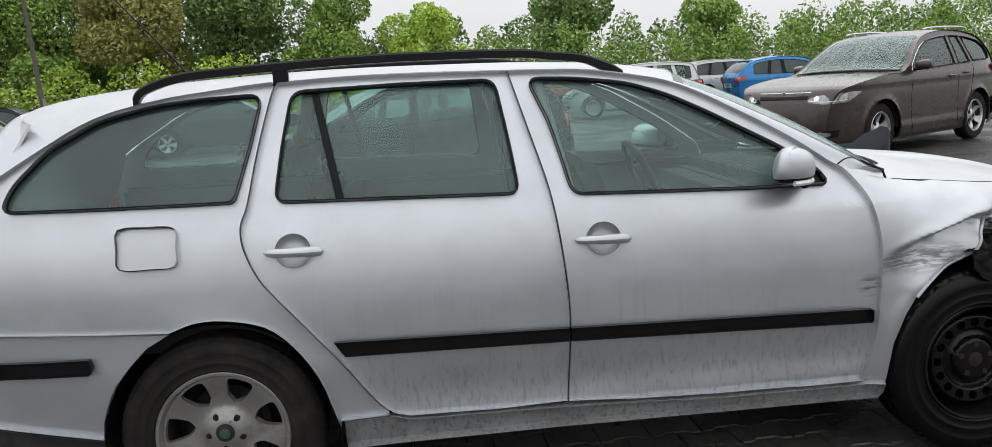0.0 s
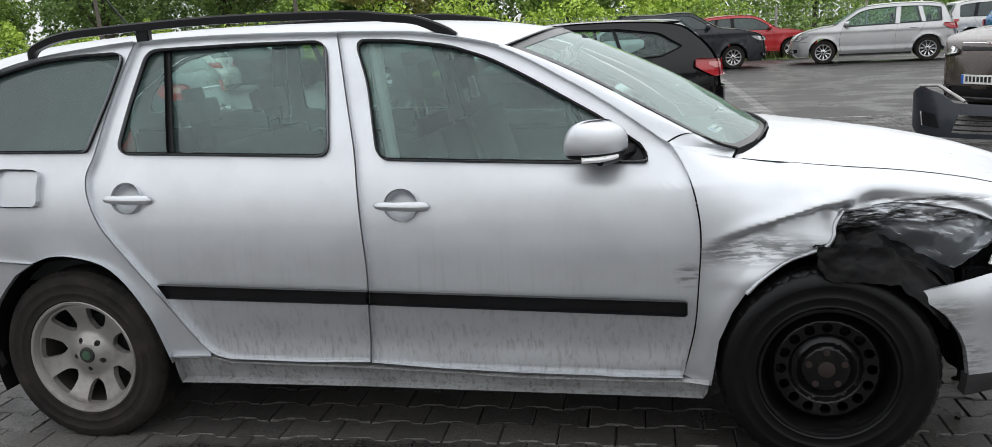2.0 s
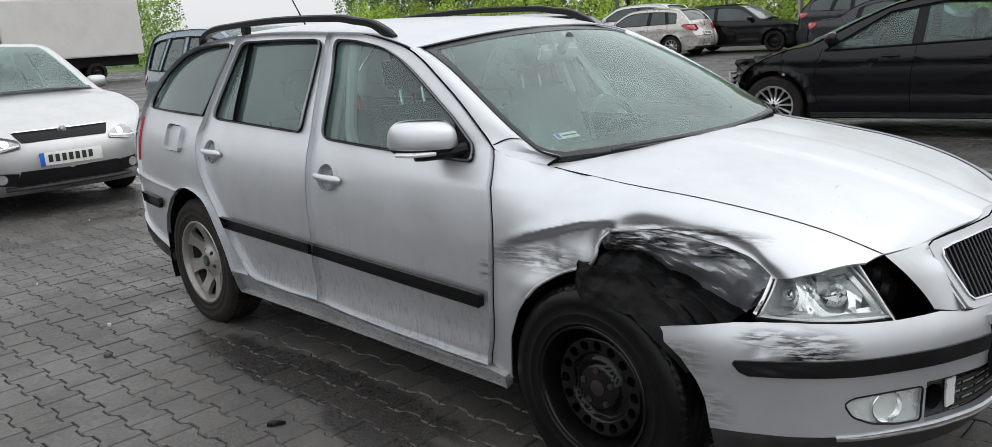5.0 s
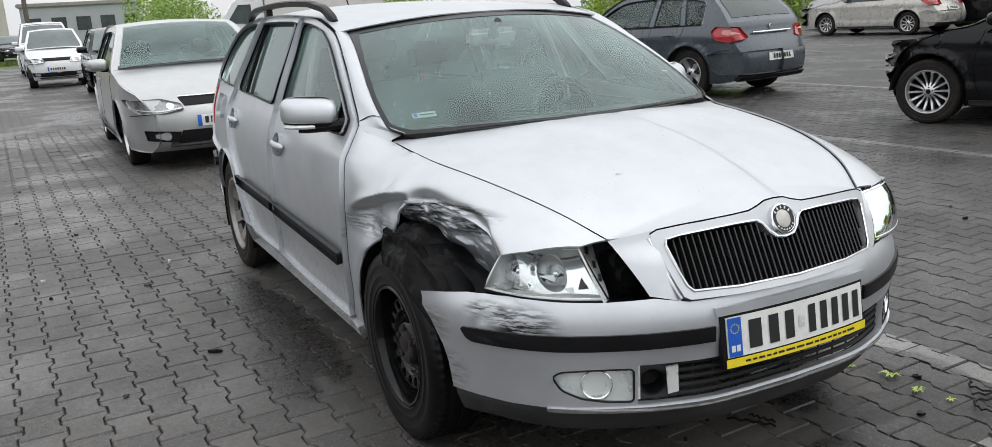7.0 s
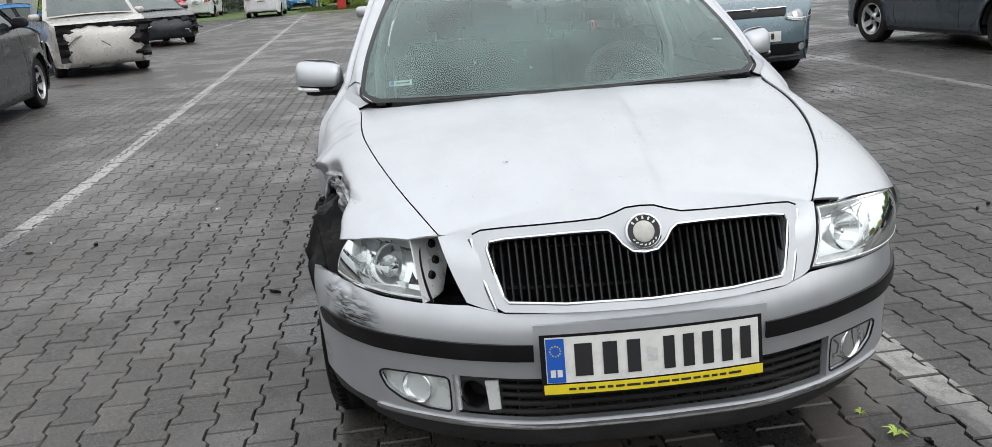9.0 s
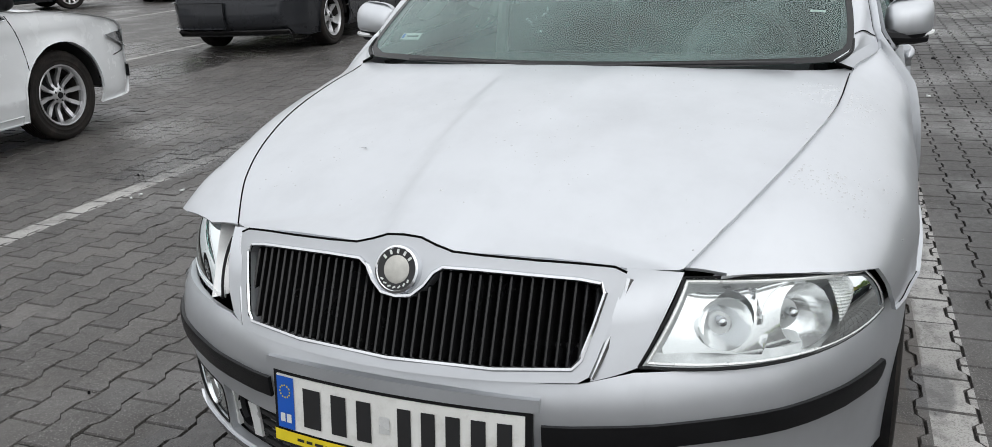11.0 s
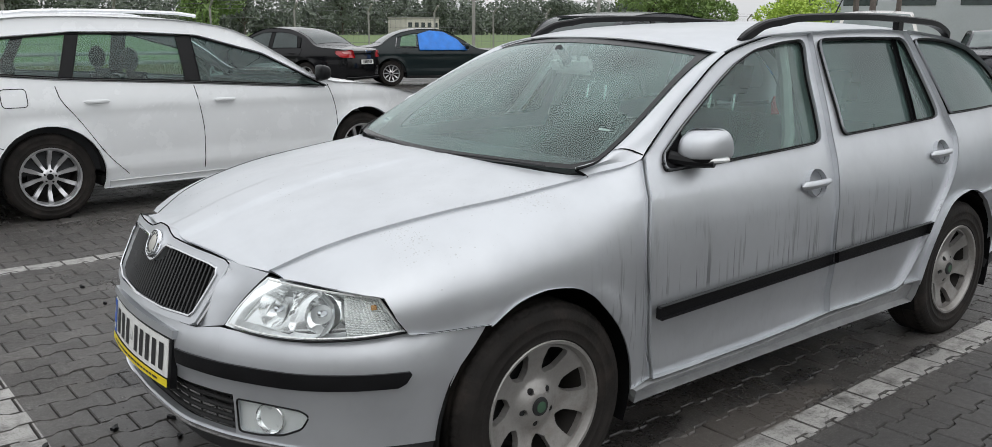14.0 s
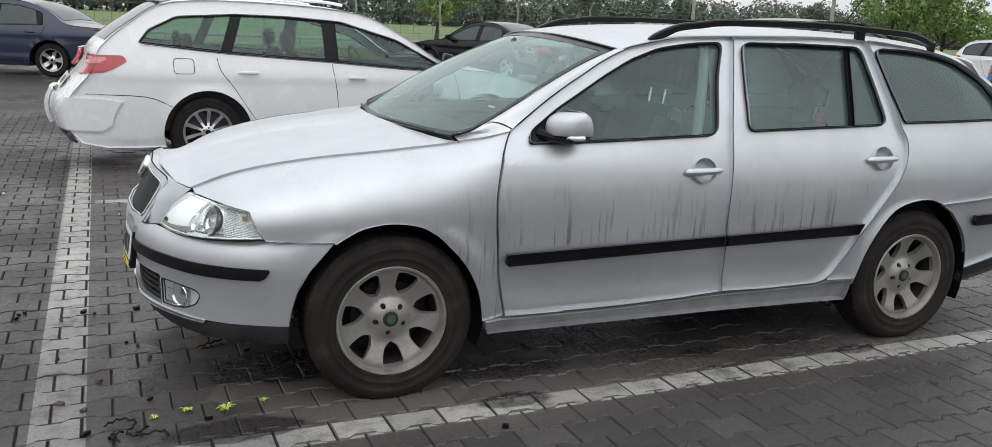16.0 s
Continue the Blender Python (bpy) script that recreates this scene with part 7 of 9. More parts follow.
    def band(i0, i1, nm, mat, lab="", out=0.0, across=12, inset=0.0, dep=0.0, part_of=(0.0, 1.0)):
        pts = topc[i0 * 4:i1 * 4 + 1]

        def f(u, v):
            k = u * (len(pts) - 1)
            a = min(int(k), len(pts) - 2)
            x = pts[a][0] + (pts[a + 1][0] - pts[a][0]) * (k - a)
            z = pts[a][1] + (pts[a + 1][1] - pts[a][1]) * (k - a)
            v = part_of[0] + (part_of[1] - part_of[0]) * v
            s = (2 * v - 1) * (1 - inset)
            y = width(x, z) * s
            front = max(0.0, min(1.0, (x - fo + 0.55) / 0.5))
            back = max(0.0, min(1.0, (xr + 0.6 - x) / 0.55))
            q = 1 - abs(s) ** 2.5
            x2 = x + 0.14 * front * q - 0.10 * back * q + (0.10 * q if i_cowl <= (i0 + i1) / 2 <= i_rf else 0.0) * (1 - u if i0 == i_cowl else 1)
            z2 = z + 0.035 * (1 - s * s) * (1 - max(front, back))
            return Vector((x2, y, z2)) + Vector((0.5, 0, 0.7)) * out
        return part(nm, patch(f, max(3, len(pts) - 1), across, dep), mat, root, lab)

    band(0, nose_end, "nose", paint)
    band(nose_end, i_cowl, "bonnet", paint)
    if clear:
        for vr in ((0.0, 0.045), (0.955, 1.0)):
            band(i_cowl, i_rf, "windscreen_pillar", paint, across=2, part_of=vr)
    else:
        band(i_cowl, i_rf, "windscreen_frame", paint)
    band(i_rf, i_rr, "roof", paint)
    band(i_rr, i_tail, "tailgate", paint)
    band(i_tail, len(top) - 1, "tail", paint)

    def strip(i0, i1, a, b, nm, mat, lab, ins):
        pts = topc[i0 * 4:i1 * 4 + 1]

        def f(u, v):
            k = (a + (b - a) * u) * (len(pts) - 1)
            j = min(int(k), len(pts) - 2)
            x = pts[j][0] + (pts[j + 1][0] - pts[j][0]) * (k - j)
            z = pts[j][1] + (pts[j + 1][1] - pts[j][1]) * (k - j)
            s = (2 * v - 1) * (1 - ins)
            y = width(x, z) * s
            q = 1 - abs(s) ** 2.5
            front = max(0.0, min(1.0, (x - fo + 0.55) / 0.5))
            back = max(0.0, min(1.0, (xr + 0.6 - x) / 0.55))
            t = a + (b - a) * u
            x2 = x + 0.14 * front * q - 0.10 * back * q + ((0.10 * q * (1 - t)) if i0 == i_cowl else 0.0)
            z2 = z + 0.035 * (1 - s * s) * (1 - max(front, back))
            dx, dz = pts[j + 1][0] - pts[j][0], pts[j + 1][1] - pts[j][1]
            ln = math.hypot(dx, dz)
            nrm = Vector((dz / ln, 0, -dx / ln))
            return Vector((x2, y, z2)) + nrm * 0.006
        return part(nm, flipped(patch(f, 8, 10)), mat, root, lab)

    if clear:
        ws_ = strip(i_cowl, i_rf, 0.02, 0.98, "windscreen", M_SCREEN, "grey rain-wet windscreen", 0.075)
        ws_.visible_shadow = False
        strip(i_cowl, i_rf, 0.0, 0.07, "black_edge", M_SEAL, "", 0.06)
    else:
        # opaque pane, its pale colour standing in for reflected sky
        strip(i_cowl, i_rf, 0.05, 0.96, "windscreen", M_PALEGLASS if glassmat is None else glassmat, "opaque grey windscreen with sky reflection in its colour", 0.07)
    if shape != "van":
        strip(i_rr, i_tail, 0.10, 0.86, "rear_window", pane_mat, "dark rear window", 0.12)
    on_side = lambda out: (lambda x, z: Vector((x, width(x, z) + out, z)))
    for loop in panes:
        made = both(lambda: sheet(loop, on_side(-0.003 if clear else 0.004), 0.14, (), 0.006, 0.0), "side_window", M_CARGLASS if clear else pane_mat, (root, root), "greenish side window" if clear else "dark side window")
        if clear:
            for w in made:
                w.visible_shadow = False
    for loop in bars_:
        if len(loop) > 2:
            both(lambda: sheet(loop, on_side(0.004 if dark_posts else 0.006), 0.14, (), 0.010, 0.0), "window_post", M_SEAL if dark_posts or not clear else paint, (root, root), "glossy black window post" if dark_posts else "")
    both(lambda: sheet(shrunk(dlo, -0.004), on_side(0.003), 0.10, (shrunk(dlo, 0.013),), 0.008, 0.0), "window_seal", M_SEAL, (root, root))
    if chrome:
        ring_ = shrunk(dlo, -0.008)
        both(lambda: tube([on_side(0.005)(x, z) for x, z in ring_ + ring_[:1]], 0.0055, 5, caps=False), "window_trim", M_CHROME, (root, root), "bright window trim")
    if clear:
        bm = bmesh.new()
        for s in (-1, 1):
            xa = xm + 0.25
            box(bm, (xa - 0.05, s * hw * 0.42 - 0.24, 0.40), (xa + 0.45, s * hw * 0.42 + 0.24, belt - 0.40), 0.05)
            box(bm, (xa - 0.16, s * hw * 0.42 - 0.23, 0.45), (xa - 0.02, s * hw * 0.42 + 0.23, belt + 0.10), 0.05)
            bmesh.ops.create_uvsphere(bm, u_segments=12, v_segments=8, radius=1.0, matrix=Matrix.Translation((xa - 0.14, s * hw * 0.42, belt + 0.20)) @ Matrix.Diagonal((0.06, 0.13, 0.10, 1)))
        part("front_seats", bm, M_SEAT, root, "dark front seats")
        bm = bmesh.new()
        box(bm, (xm - 0.85, -hw * 0.72, 0.45), (xm - 0.70, hw * 0.72, belt + 0.10), 0.05)
        for s in (-1, 1):
            bmesh.ops.create_uvsphere(bm, u_segments=12, v_segments=8, radius=1.0, matrix=Matrix.Translation((xm - 0.81, s * hw * 0.42, belt + 0.15)) @ Matrix.Diagonal((0.05, 0.12, 0.085, 1)))
        part("rear_seat", bm, M_SEAT, root, "dark rear seat")
        bm = bmesh.new()
        box(bm, (S["cowl"][0] - 0.48, -hw * 0.80, 0.55), (S["cowl"][0] - 0.05, hw * 0.80, belt - 0.01), 0.06)
        box(bm, (S["tail"][0] + 0.30, -hw * 0.84, 0.34), (S["cowl"][0] - 0.10, hw * 0.84, 0.42), 0.03)
        for s in (-1, 1):
            box(bm, (S["tail"][0] + 0.30, s * hw * 0.86 - 0.02, 0.34), (S["cowl"][0] - 0.2, s * hw * 0.86 + 0.02, belt - 0.02), 0.01)
        part("cabin_lining", bm, M_DASH, root, "dark dashboard and door cards")
        part("steering_wheel", shifted(lathe([(0.17 + 0.015 * math.cos(a * math.pi / 3), 0.015 * math.sin(a * math.pi / 3)) for a in range(7)], 20, axis="x"), Matrix.Translation((S["cowl"][0] - 0.56, hw * 0.42, belt - 0.02)) @ Matrix.Rotation(radians(-22), 4, "Y")), M_DASH, root)
    # door joints and handles
    def joint(pts):
        crv = smooth_curve([(*p, 0) for p in pts], 4)
        made = both(lambda: tube([(q.x, width(q.x, q.y) - 0.0005, q.y) for q in crv], 0.0035, 5), "door_joint", M_GAP, (root, root))
        return made
    if shape not in ("micro", "van"):
        joint([(-wb + 0.09, belt + 0.03), (-wb + 0.12, belt - 0.08), (-wb + 0.23, 0.73), (-wb + 0.40, 0.47), (-wb + 0.56, 0.30)])
        joint([(-wb - R * 0.80, wheel_r + R * 0.62), (-wb - R - 0.14, 0.645), (xr + 0.14, 0.66)])
    joint([(tip_x + 0.02, belt - 0.03), (tip_x + 0.09, 0.70), (tip_x + 0.08, 0.45), (tip_x + 0.02, 0.29)])
    xb = posts[0][0] if posts else x1 + 0.02
    joint([(xb, belt), (xb + 0.05, 0.62), (xb + 0.04, 0.29)])
    for xh in (xb + 0.24, -wb + 0.36) if shape not in ("micro", "van") else (xb + 0.2,):
        zh = belt - 0.12 + (0.03 if xh < xb else 0.0)

        def pull(u, v, xh=xh, zh=zh):
            a, q = 2 * math.pi * v, 2 * u - 1
            k = (1 - abs(q) ** 6) ** 0.4
            return Vector((xh + 0.10 * q, width(xh + 0.10 * q, zh) + 0.026 - 0.010 * q * q + 0.010 * k * math.cos(a), zh + 0.015 * k * math.sin(a)))
        both(lambda: patch(pull, 10, 8), "door_handle", paint, (root, root))
        both(lambda xh=xh, zh=zh: sheet([(xh + 0.055 * math.cos(k * math.pi / 8), zh + 0.004 + 0.032 * math.sin(k * math.pi / 8)) for k in range(16)], on_side(0.002), 0.1, (), 0.0, 0.0), "handle_recess", paint, (root, root))
    flap_l = round_poly([(-wb - 0.28, belt - 0.11), (-wb - 0.28, belt + 0.02), (-wb - 0.11, belt + 0.02), (-wb - 0.11, belt - 0.11)], 0.03, 3)
    if clear and shape in ("estate", "hatch"):
        part("fuel_flap_joint", tube([(x, -width(x, z) - 0.0005, z) for x, z in flap_l + flap_l[:1]], 0.003, 5, caps=False), M_GAP, root, "joint of the fuel flap")
    both(lambda: sheet([(-wb + R + 0.03, 0.20), (-R - 0.03, 0.20), (-R - 0.03, 0.26), (-wb + R + 0.03, 0.26)], lambda x, z: Vector((x, width(x, z) + 0.006, z)), 0.2, (), 0.01, 0.0), "sill", paint if shape == "estate" else M_GREYPL, (root, root))
    # mirrors
    for s in (1, -1):
        xq = tip_x - 0.10
        yq = width(xq, belt) + 0.115
        part("door_mirror", mirror_shell((xq, yq, belt + 0.075), s), M_BLACKPL if shape == "estate" else paint, root)
        part("mirror_arm", tube([(xq + 0.04, s * (yq - 0.14), belt + 0.015), (xq + 0.01, s * (yq - 0.03), belt + 0.02)], 0.022, 6), M_BLACKPL, root)
    # lamps, grille, plates
    hz = S["hood"] - 0.13

    def front_fn(out):
        def f(y, z):
            s = min(1.0, abs(y) / max(0.05, hw * 0.86))
            base = hermite(z, [0.20, 0.30, 0.52, S["hood"] - 0.14, S["hood"]], [fo - 0.10, fo, fo + 0.01, fo - 0.06, fo - 0.24])
            return Vector((base + 0.14 * (1 - s ** 2.5) - 0.16 * s ** 6 + out - 0.0, y, z))
        return f

    yc = hw * 0.66

    def wrap(side, out):
        """Nose surface unrolled round its corner: e across, then back along the flank."""
        def f(e, z):
            if e <= yc:
                p = front_fn(out)(e, z)
            else:
                d = e - yc
                x = fo - 0.02 + 0.14 * 0.05 - 0.80 * d - hermite(z, [0.3, 0.55, S["hood"] - 0.14, S["hood"]], [0.0, 0.0, 0.07, 0.22])
                p = Vector((x, width(x, z) + out, z))
            return Vector((p.x, side * p.y, p.z))
        return f

    if not wrecked:
        for s in (1, -1):
            lf = (lambda b: b) if s > 0 else flipped
            hl_loop = round_poly([(yc - 0.22, hz - 0.06), (yc - 0.02, hz - 0.095), (yc + 0.16, hz - 0.085), (yc + 0.28, hz - 0.02), (yc + 0.38, hz + 0.045), (yc + 0.20, hz + 0.055), (yc - 0.02, hz + 0.040), (yc - 0.20, hz - 0.01)], 0.03, 2)
            lampw = part("headlamp", lf(sheet(hl_loop, wrap(s, 0.012), 0.04, (), 0.02, 0.006)), M_LAMPDARK, root, "clear headlamp with dark inside")
            for ec, rr in ((yc - 0.10, 0.034), (yc + 0.08, 0.056)):
                part("reflector", lf(sheet(circle2(ec, hz - 0.018, rr, 14), wrap(s, 0.018), 0.05, (), 0.0, 0.0)), M_REFLECT, lampw, "bright reflector")
            part("lamp_strip", lf(sheet([(yc - 0.20, hz - 0.048), (yc - 0.02, hz - 0.070), (yc + 0.15, hz - 0.050), (yc + 0.15, hz - 0.038), (yc - 0.02, hz - 0.058), (yc - 0.20, hz - 0.036)], wrap(s, 0.019), 0.05, (), 0.0, 0.0)), M_LAMPGREY, lampw)
            fogw = part("fog_recess", lf(sheet([(yc - 0.14, 0.30), (yc + 0.10, 0.32), (yc + 0.12, 0.42), (yc - 0.16, 0.40)], wrap(s, 0.008), 0.05, (), 0.02, 0.0)), M_BLACKPL, root, "black fog lamp recess")
            part("fog_lamp", lf(sheet(circle2(yc - 0.03, 0.36, 0.042, 14), wrap(s, 0.014), 0.06, (), 0.0, 0.0)), M_CLEARLAMP, fogw)
            jl = [(yc + 0.02, S["hood"] - 0.22), (yc + 0.42, S["hood"] - 0.245), (yc + 0.42, S["hood"] - 0.253), (yc + 0.02, S["hood"] - 0.228)]
            part("bumper_joint", lf(sheet(jl, wrap(s, 0.003), 0.1, (), 0.0, 0.0)), M_SEAL, root)
        g = [(-hw * 0.40, hz - 0.02), (hw * 0.40, hz - 0.02), (hw * 0.46, hz + 0.06), (-hw * 0.46, hz + 0.06)]
        gp = part("grille", sheet(g, front_fn(0.010), 0.08, (), 0.03, 0.004), M_BLACKPL, root, "dark grille")
        part("grille_bar", tube([front_fn(0.018)(-hw * 0.44 + hw * 0.88 * k / 8, hz + 0.062) for k in range(9)], 0.010, 6), M_CHROME, gp, "bright grille edge")
        part("lower_edge", tube([front_fn(0.012)(-hw * 0.60 + hw * 1.2 * k / 8, 0.265) for k in range(9)], 0.018, 6), M_GREYPL, root)
        part("grille_mark", shifted(lathe([(0, 0.006), (0.035, 0.004), (0.038, 0)], 16, axis="x"), Matrix.Translation(front_fn(0.02)(0, hz + 0.05))), M_CHROME, gp)
        lowg = [(-hw * 0.52, 0.29), (hw * 0.52, 0.29), (hw * 0.46, 0.41), (-hw * 0.46, 0.41)]
        part("lower_grille", sheet(lowg, front_fn(0.008), 0.08, (), 0.03, 0.004), M_BLACKPL, root, "black lower grille")
        pl = part("number_plate", sheet(rect(-0.26, 0.44, 0.26, 0.55), front_fn(0.022), 0.1, (), 0.01, 0.0), M_PLATE, root, "white number plate")
        for k in range(7):
            part("plate_mark", sheet(rect(-0.19 + 0.055 * k, 0.465, -0.155 + 0.055 * k, 0.53), front_fn(0.025), 0.2, (), 0.0, 0.0), M_INK, pl)
        part("plate_band", sheet(rect(-0.26, 0.44, -0.22, 0.55), front_fn(0.025), 0.2, (), 0.0, 0.0), M_PLATEBLUE, pl)
    else:
        random.seed(int(abs(front_axle[0]) * 10))

        def tangle(u, v):
            n1 = noise.noise(Vector((u * 6 + front_axle[0], v * 5, 1.0)))
            n2 = noise.noise(Vector((u * 17, v * 13, front_axle[1])))
            return Vector((fo - 0.02 + 0.16 * n1 + 0.06 * n2, hw * 0.9 * (2 * u - 1), 0.30 + (hz - 0.15) * v))
        part("crushed_front", patch(tangle, 22, 14), M_BLACKPL, root, "crushed dark front end with hanging parts")
        for k in range(7):
            a = Vector((fo + random.uniform(-0.1, 0.14), random.uniform(-hw, hw) * 0.8, random.uniform(0.3, 0.7)))
            b = a + Vector((random.uniform(-0.1, 0.12), random.uniform(-0.4, 0.4), random.uniform(-0.25, 0.2)))
            part("bent_bracket", tube([a, (a + b) / 2 + Vector((0.05, 0, 0.05)), b], 0.02, 6), random.choice((M_BLACKPL, M_ALLOY, M_GREYPL)), root)
    tz = S["tail"][1] - 0.13 if not deck else deck[1] - 0.10

    def back_fn(out):
        def f(y, z):
            s = min(1.0, abs(y) / (hw * 0.9))
            xs_ = [p[0] for p in topc[i_tail * 4:]]
            zs_ = [p[1] for p in topc[i_tail * 4:]]
            base = xr
            for k in range(len(zs_) - 1):
                if min(zs_[k], zs_[k + 1]) <= z <= max(zs_[k], zs_[k + 1]):
                    base = xs_[k] + (xs_[k + 1] - xs_[k]) * (z - zs_[k]) / ((zs_[k + 1] - zs_[k]) or 1)
                    break
            return Vector((base - 0.10 * (1 - s ** 2.5) - out, y, z))
        return f

    ycb = hw * 0.72

    def wrap_back(side, out):
        """Tail surface unrolled round its corner: e across, then forward along the flank."""
        def f(e, z):
            if e <= ycb:
                p = back_fn(out)(e, z)
            else:
                x = back_fn(0)(hw * 0.9, z).x - 0.035 + 0.92 * (e - ycb)
                p = Vector((x - out * 0.4, width(x, z) + out * 0.8, z))
            return Vector((p.x, side * p.y, p.z))
        return f

    if shape in ("hatch", "estate", "suv", "mpv"):
        for s in (1, -1):
            lf = flipped if s > 0 else (lambda b: b)
            low_b = [(0.0, 0.34), (ycb + 0.30, 0.34), (ycb + 0.42, 0.40), (ycb + 0.50, 0.60), (ycb + 0.30, 0.625), (0.0, 0.625)]
            part("rear_bumper", lf(sheet(low_b, wrap_back(s, 0.030), 0.06, (), 0.035, 0.012)), paint, root)
    quad = S.get("lamp", [(ycb - 0.16, tz - 0.10), (ycb + 0.16, tz - 0.07), (ycb + 0.30, tz + 0.03), (ycb + 0.26, tz + 0.075), (ycb - 0.10, tz + 0.075)])
    for s in (1, -1):
        lf = flipped if s > 0 else (lambda b: b)
        lamp = part("tail_lamp", lf(sheet(round_poly(quad, 0.03, 3), wrap_back(s, 0.012), 0.03, (), 0.03, 0.006)), M_RED, root, "red tail lamp")
        mid_e = sum(p[0] for p in quad) / len(quad)
        mid_z = sum(p[1] for p in quad) / len(quad)
        inner_q = [(mid_e + (e - mid_e) * 0.42 - 0.05, mid_z + (z - mid_z) * 0.36 + 0.028) for e, z in quad]
        part("reversing_lamp", lf(sheet(inner_q, wrap_back(s, 0.0165), 0.03, (), 0.0, 0.0)), M_PINK, lamp, "pale section of the tail lamp")
    pz = S.get("plate_z", tz - 0.19)
    pl = part("number_plate", sheet(rect(-0.26, pz - 0.055, 0.26, pz + 0.055), back_fn(0.038 if pz < 0.62 else 0.016), 0.2, (), 0.01, 0.0), M_PLATE, root, "white number plate")
    for k in range(7):
        part("plate_mark", sheet(rect(-0.19 + 0.055 * k, pz - 0.033, -0.155 + 0.055 * k, pz + 0.033), back_fn(0.042 if pz < 0.62 else 0.020), 0.2, (), 0.0, 0.0), M_INK, pl)
    if S.get("tailbar"):
        part("tailgate_bar", tube([back_fn(0.018)(hw * (-0.46 + 0.92 * k / 8), tz - 0.015) for k in range(9)], 0.014, 6), M_CHROME, root, "bright bar across the tailgate")
    part("tail_mark", shifted(lathe([(0, 0.006), (0.035, 0.004), (0.038, 0)], 16, axis="x"), Matrix.Translation(back_fn(0.004)(0, tz + 0.05)) @ Matrix.Rotation(math.pi, 4, "Z")), M_CHROME, root)
    part("rear_bumper_strip", sheet(rect(-hw * 0.8, 0.24, hw * 0.8, 0.30), back_fn(0.010), 0.2, (), 0.02, 0.0), M_GREYPL, root)
    if shape in ("hatch", "suv", "estate"):
        bm = bmesh.new()
        box(bm, (S["roof_r"][0] - 0.14, -hw * 0.52, S["roof_r"][1] + 0.005), (S["roof_r"][0] + 0.06, hw * 0.52, S["roof_r"][1] + 0.03), 0.012)
        part("roof_spoiler", bm, paint, root)
    if rails:
        for s in (1, -1):
            xa, xb = S["roof_f"][0] - 0.15, S["roof_r"][0] + 0.1
            pts = [(xa + (xb - xa) * k / 10, s * hw * 0.66, h + 0.012 + 0.03 * math.sin(math.pi * k / 10) ** 0.4) for k in range(11)]
            part("roof_rail", tube(pts, 0.016, 6), M_CHROME if chrome else M_BLACKPL, root)
    # dark floor and arches
    bm = bmesh.new()
    box(bm, (-wb + R, -hw * 0.88, 0.20), (-R, hw * 0.88, 0.30), 0.02)
    part("floor_pan", bm, M_UNDER, root)
    for cx in (0.0, -wb):
        for s in (1, -1):
            part("arch_liner", patch(lambda u, v, cx=cx, s=s: Vector((cx + (R + 0.005) * math.cos(math.pi * u), s * (hw - 0.03 - 0.4 * v), wheel_r + (R + 0.005) * math.sin(math.pi * u))), 10, 2), M_UNDER, root)
            quick_wheel(root, (cx, s * (hw - 0.135), wheel_r), s, wheel_r, style)
    return root


def paint_of(name, c, metal=0.4, rough=0.28):
    dark = max(c) < 0.05
    return car_paint(name, c, metal, rough, 0.04 if min(c) > 0.6 else 0.15, (), random.uniform(0, 9), 0.0, 0.45 if dark else 0.5, 0.12 if dark else 0.5)


random.seed(11)
M_PINK = tinted_lamp("pale_red_lamp", (0.62, 0.22, 0.21))
M_LAMPDARK = material("lamp_inside", (0.12, 0.125, 0.13), 0.08, 0.5, 0.3, 18, coat=1.0, second=(0.52, 0.53, 0.54))
P_BROWN = paint_of("brown_paint", (0.058, 0.043, 0.036))
P_BLUE = paint_of("bright_blue_paint", (0.02, 0.20, 0.48))
P_SIL = paint_of("pale_silver_paint", (0.50, 0.505, 0.505), 0.7, 0.34)
P_BEIGE = paint_of("beige_silver_paint", (0.50, 0.48, 0.45))
P_BLACK = paint_of("black_paint", (0.0045, 0.0045, 0.0055), 0.0, 0.16)
P_GREY = paint_of("blue_grey_paint", (0.075, 0.09, 0.105))
P_DGREY = paint_of("dark_grey_paint", (0.035, 0.037, 0.042))
P_TEAL = paint_of("teal_grey_paint", (0.14, 0.20, 0.23))
P_WHITE = paint_of("white_paint", (0.74, 0.755, 0.765), 0.0, 0.25)
P_DGREEN = paint_of("dark_green_paint", (0.010, 0.017, 0.018), 0.0, 0.2)
P_RED = paint_of("red_paint", (0.42, 0.02, 0.025), 0.0, 0.25)
P_NAVYGREY = paint_of("dark_bumper_paint", (0.030, 0.034, 0.042), 0.2, 0.3)
P_NAVY = paint_of("navy_paint", (0.012, 0.018, 0.05), 0.1, 0.2)

make_car("brown off-road car with a dented front bumper", "suv", P_BROWN, (3.99, 8.64), -149, "five", rails=True, chrome=True, wheel_r=0.36, clear=True, over=dict(cowl=(-0.60, 1.13), roof_f=(-1.42, 1.60), hood=0.99, h=1.68, rise=0.09))
make_car("bright blue hatchback seen past other cars", "hatch", P_BLUE, (11.3, 23.4), 2, "five", over=dict(wb=2.48, h=1.5))
make_car("silver compact car beside a blue hatchback", "mpv", P_SIL, (11.2, 28.2), 3, "five")
make_car("silver compact car with a dented flank", "mpv", P_SIL, (3.65, 23.25), 169, "ten", chrome=False, clear=True)
make_car("dark grey crossover car by the hedge", "suv", P_DGREY, (0.95, 22.9), 8, "ten", over=dict(h=1.58, wb=2.5))
make_car("bright red car by the hedge", "hatch", P_RED, (3.1, 28.0), 8, "five")
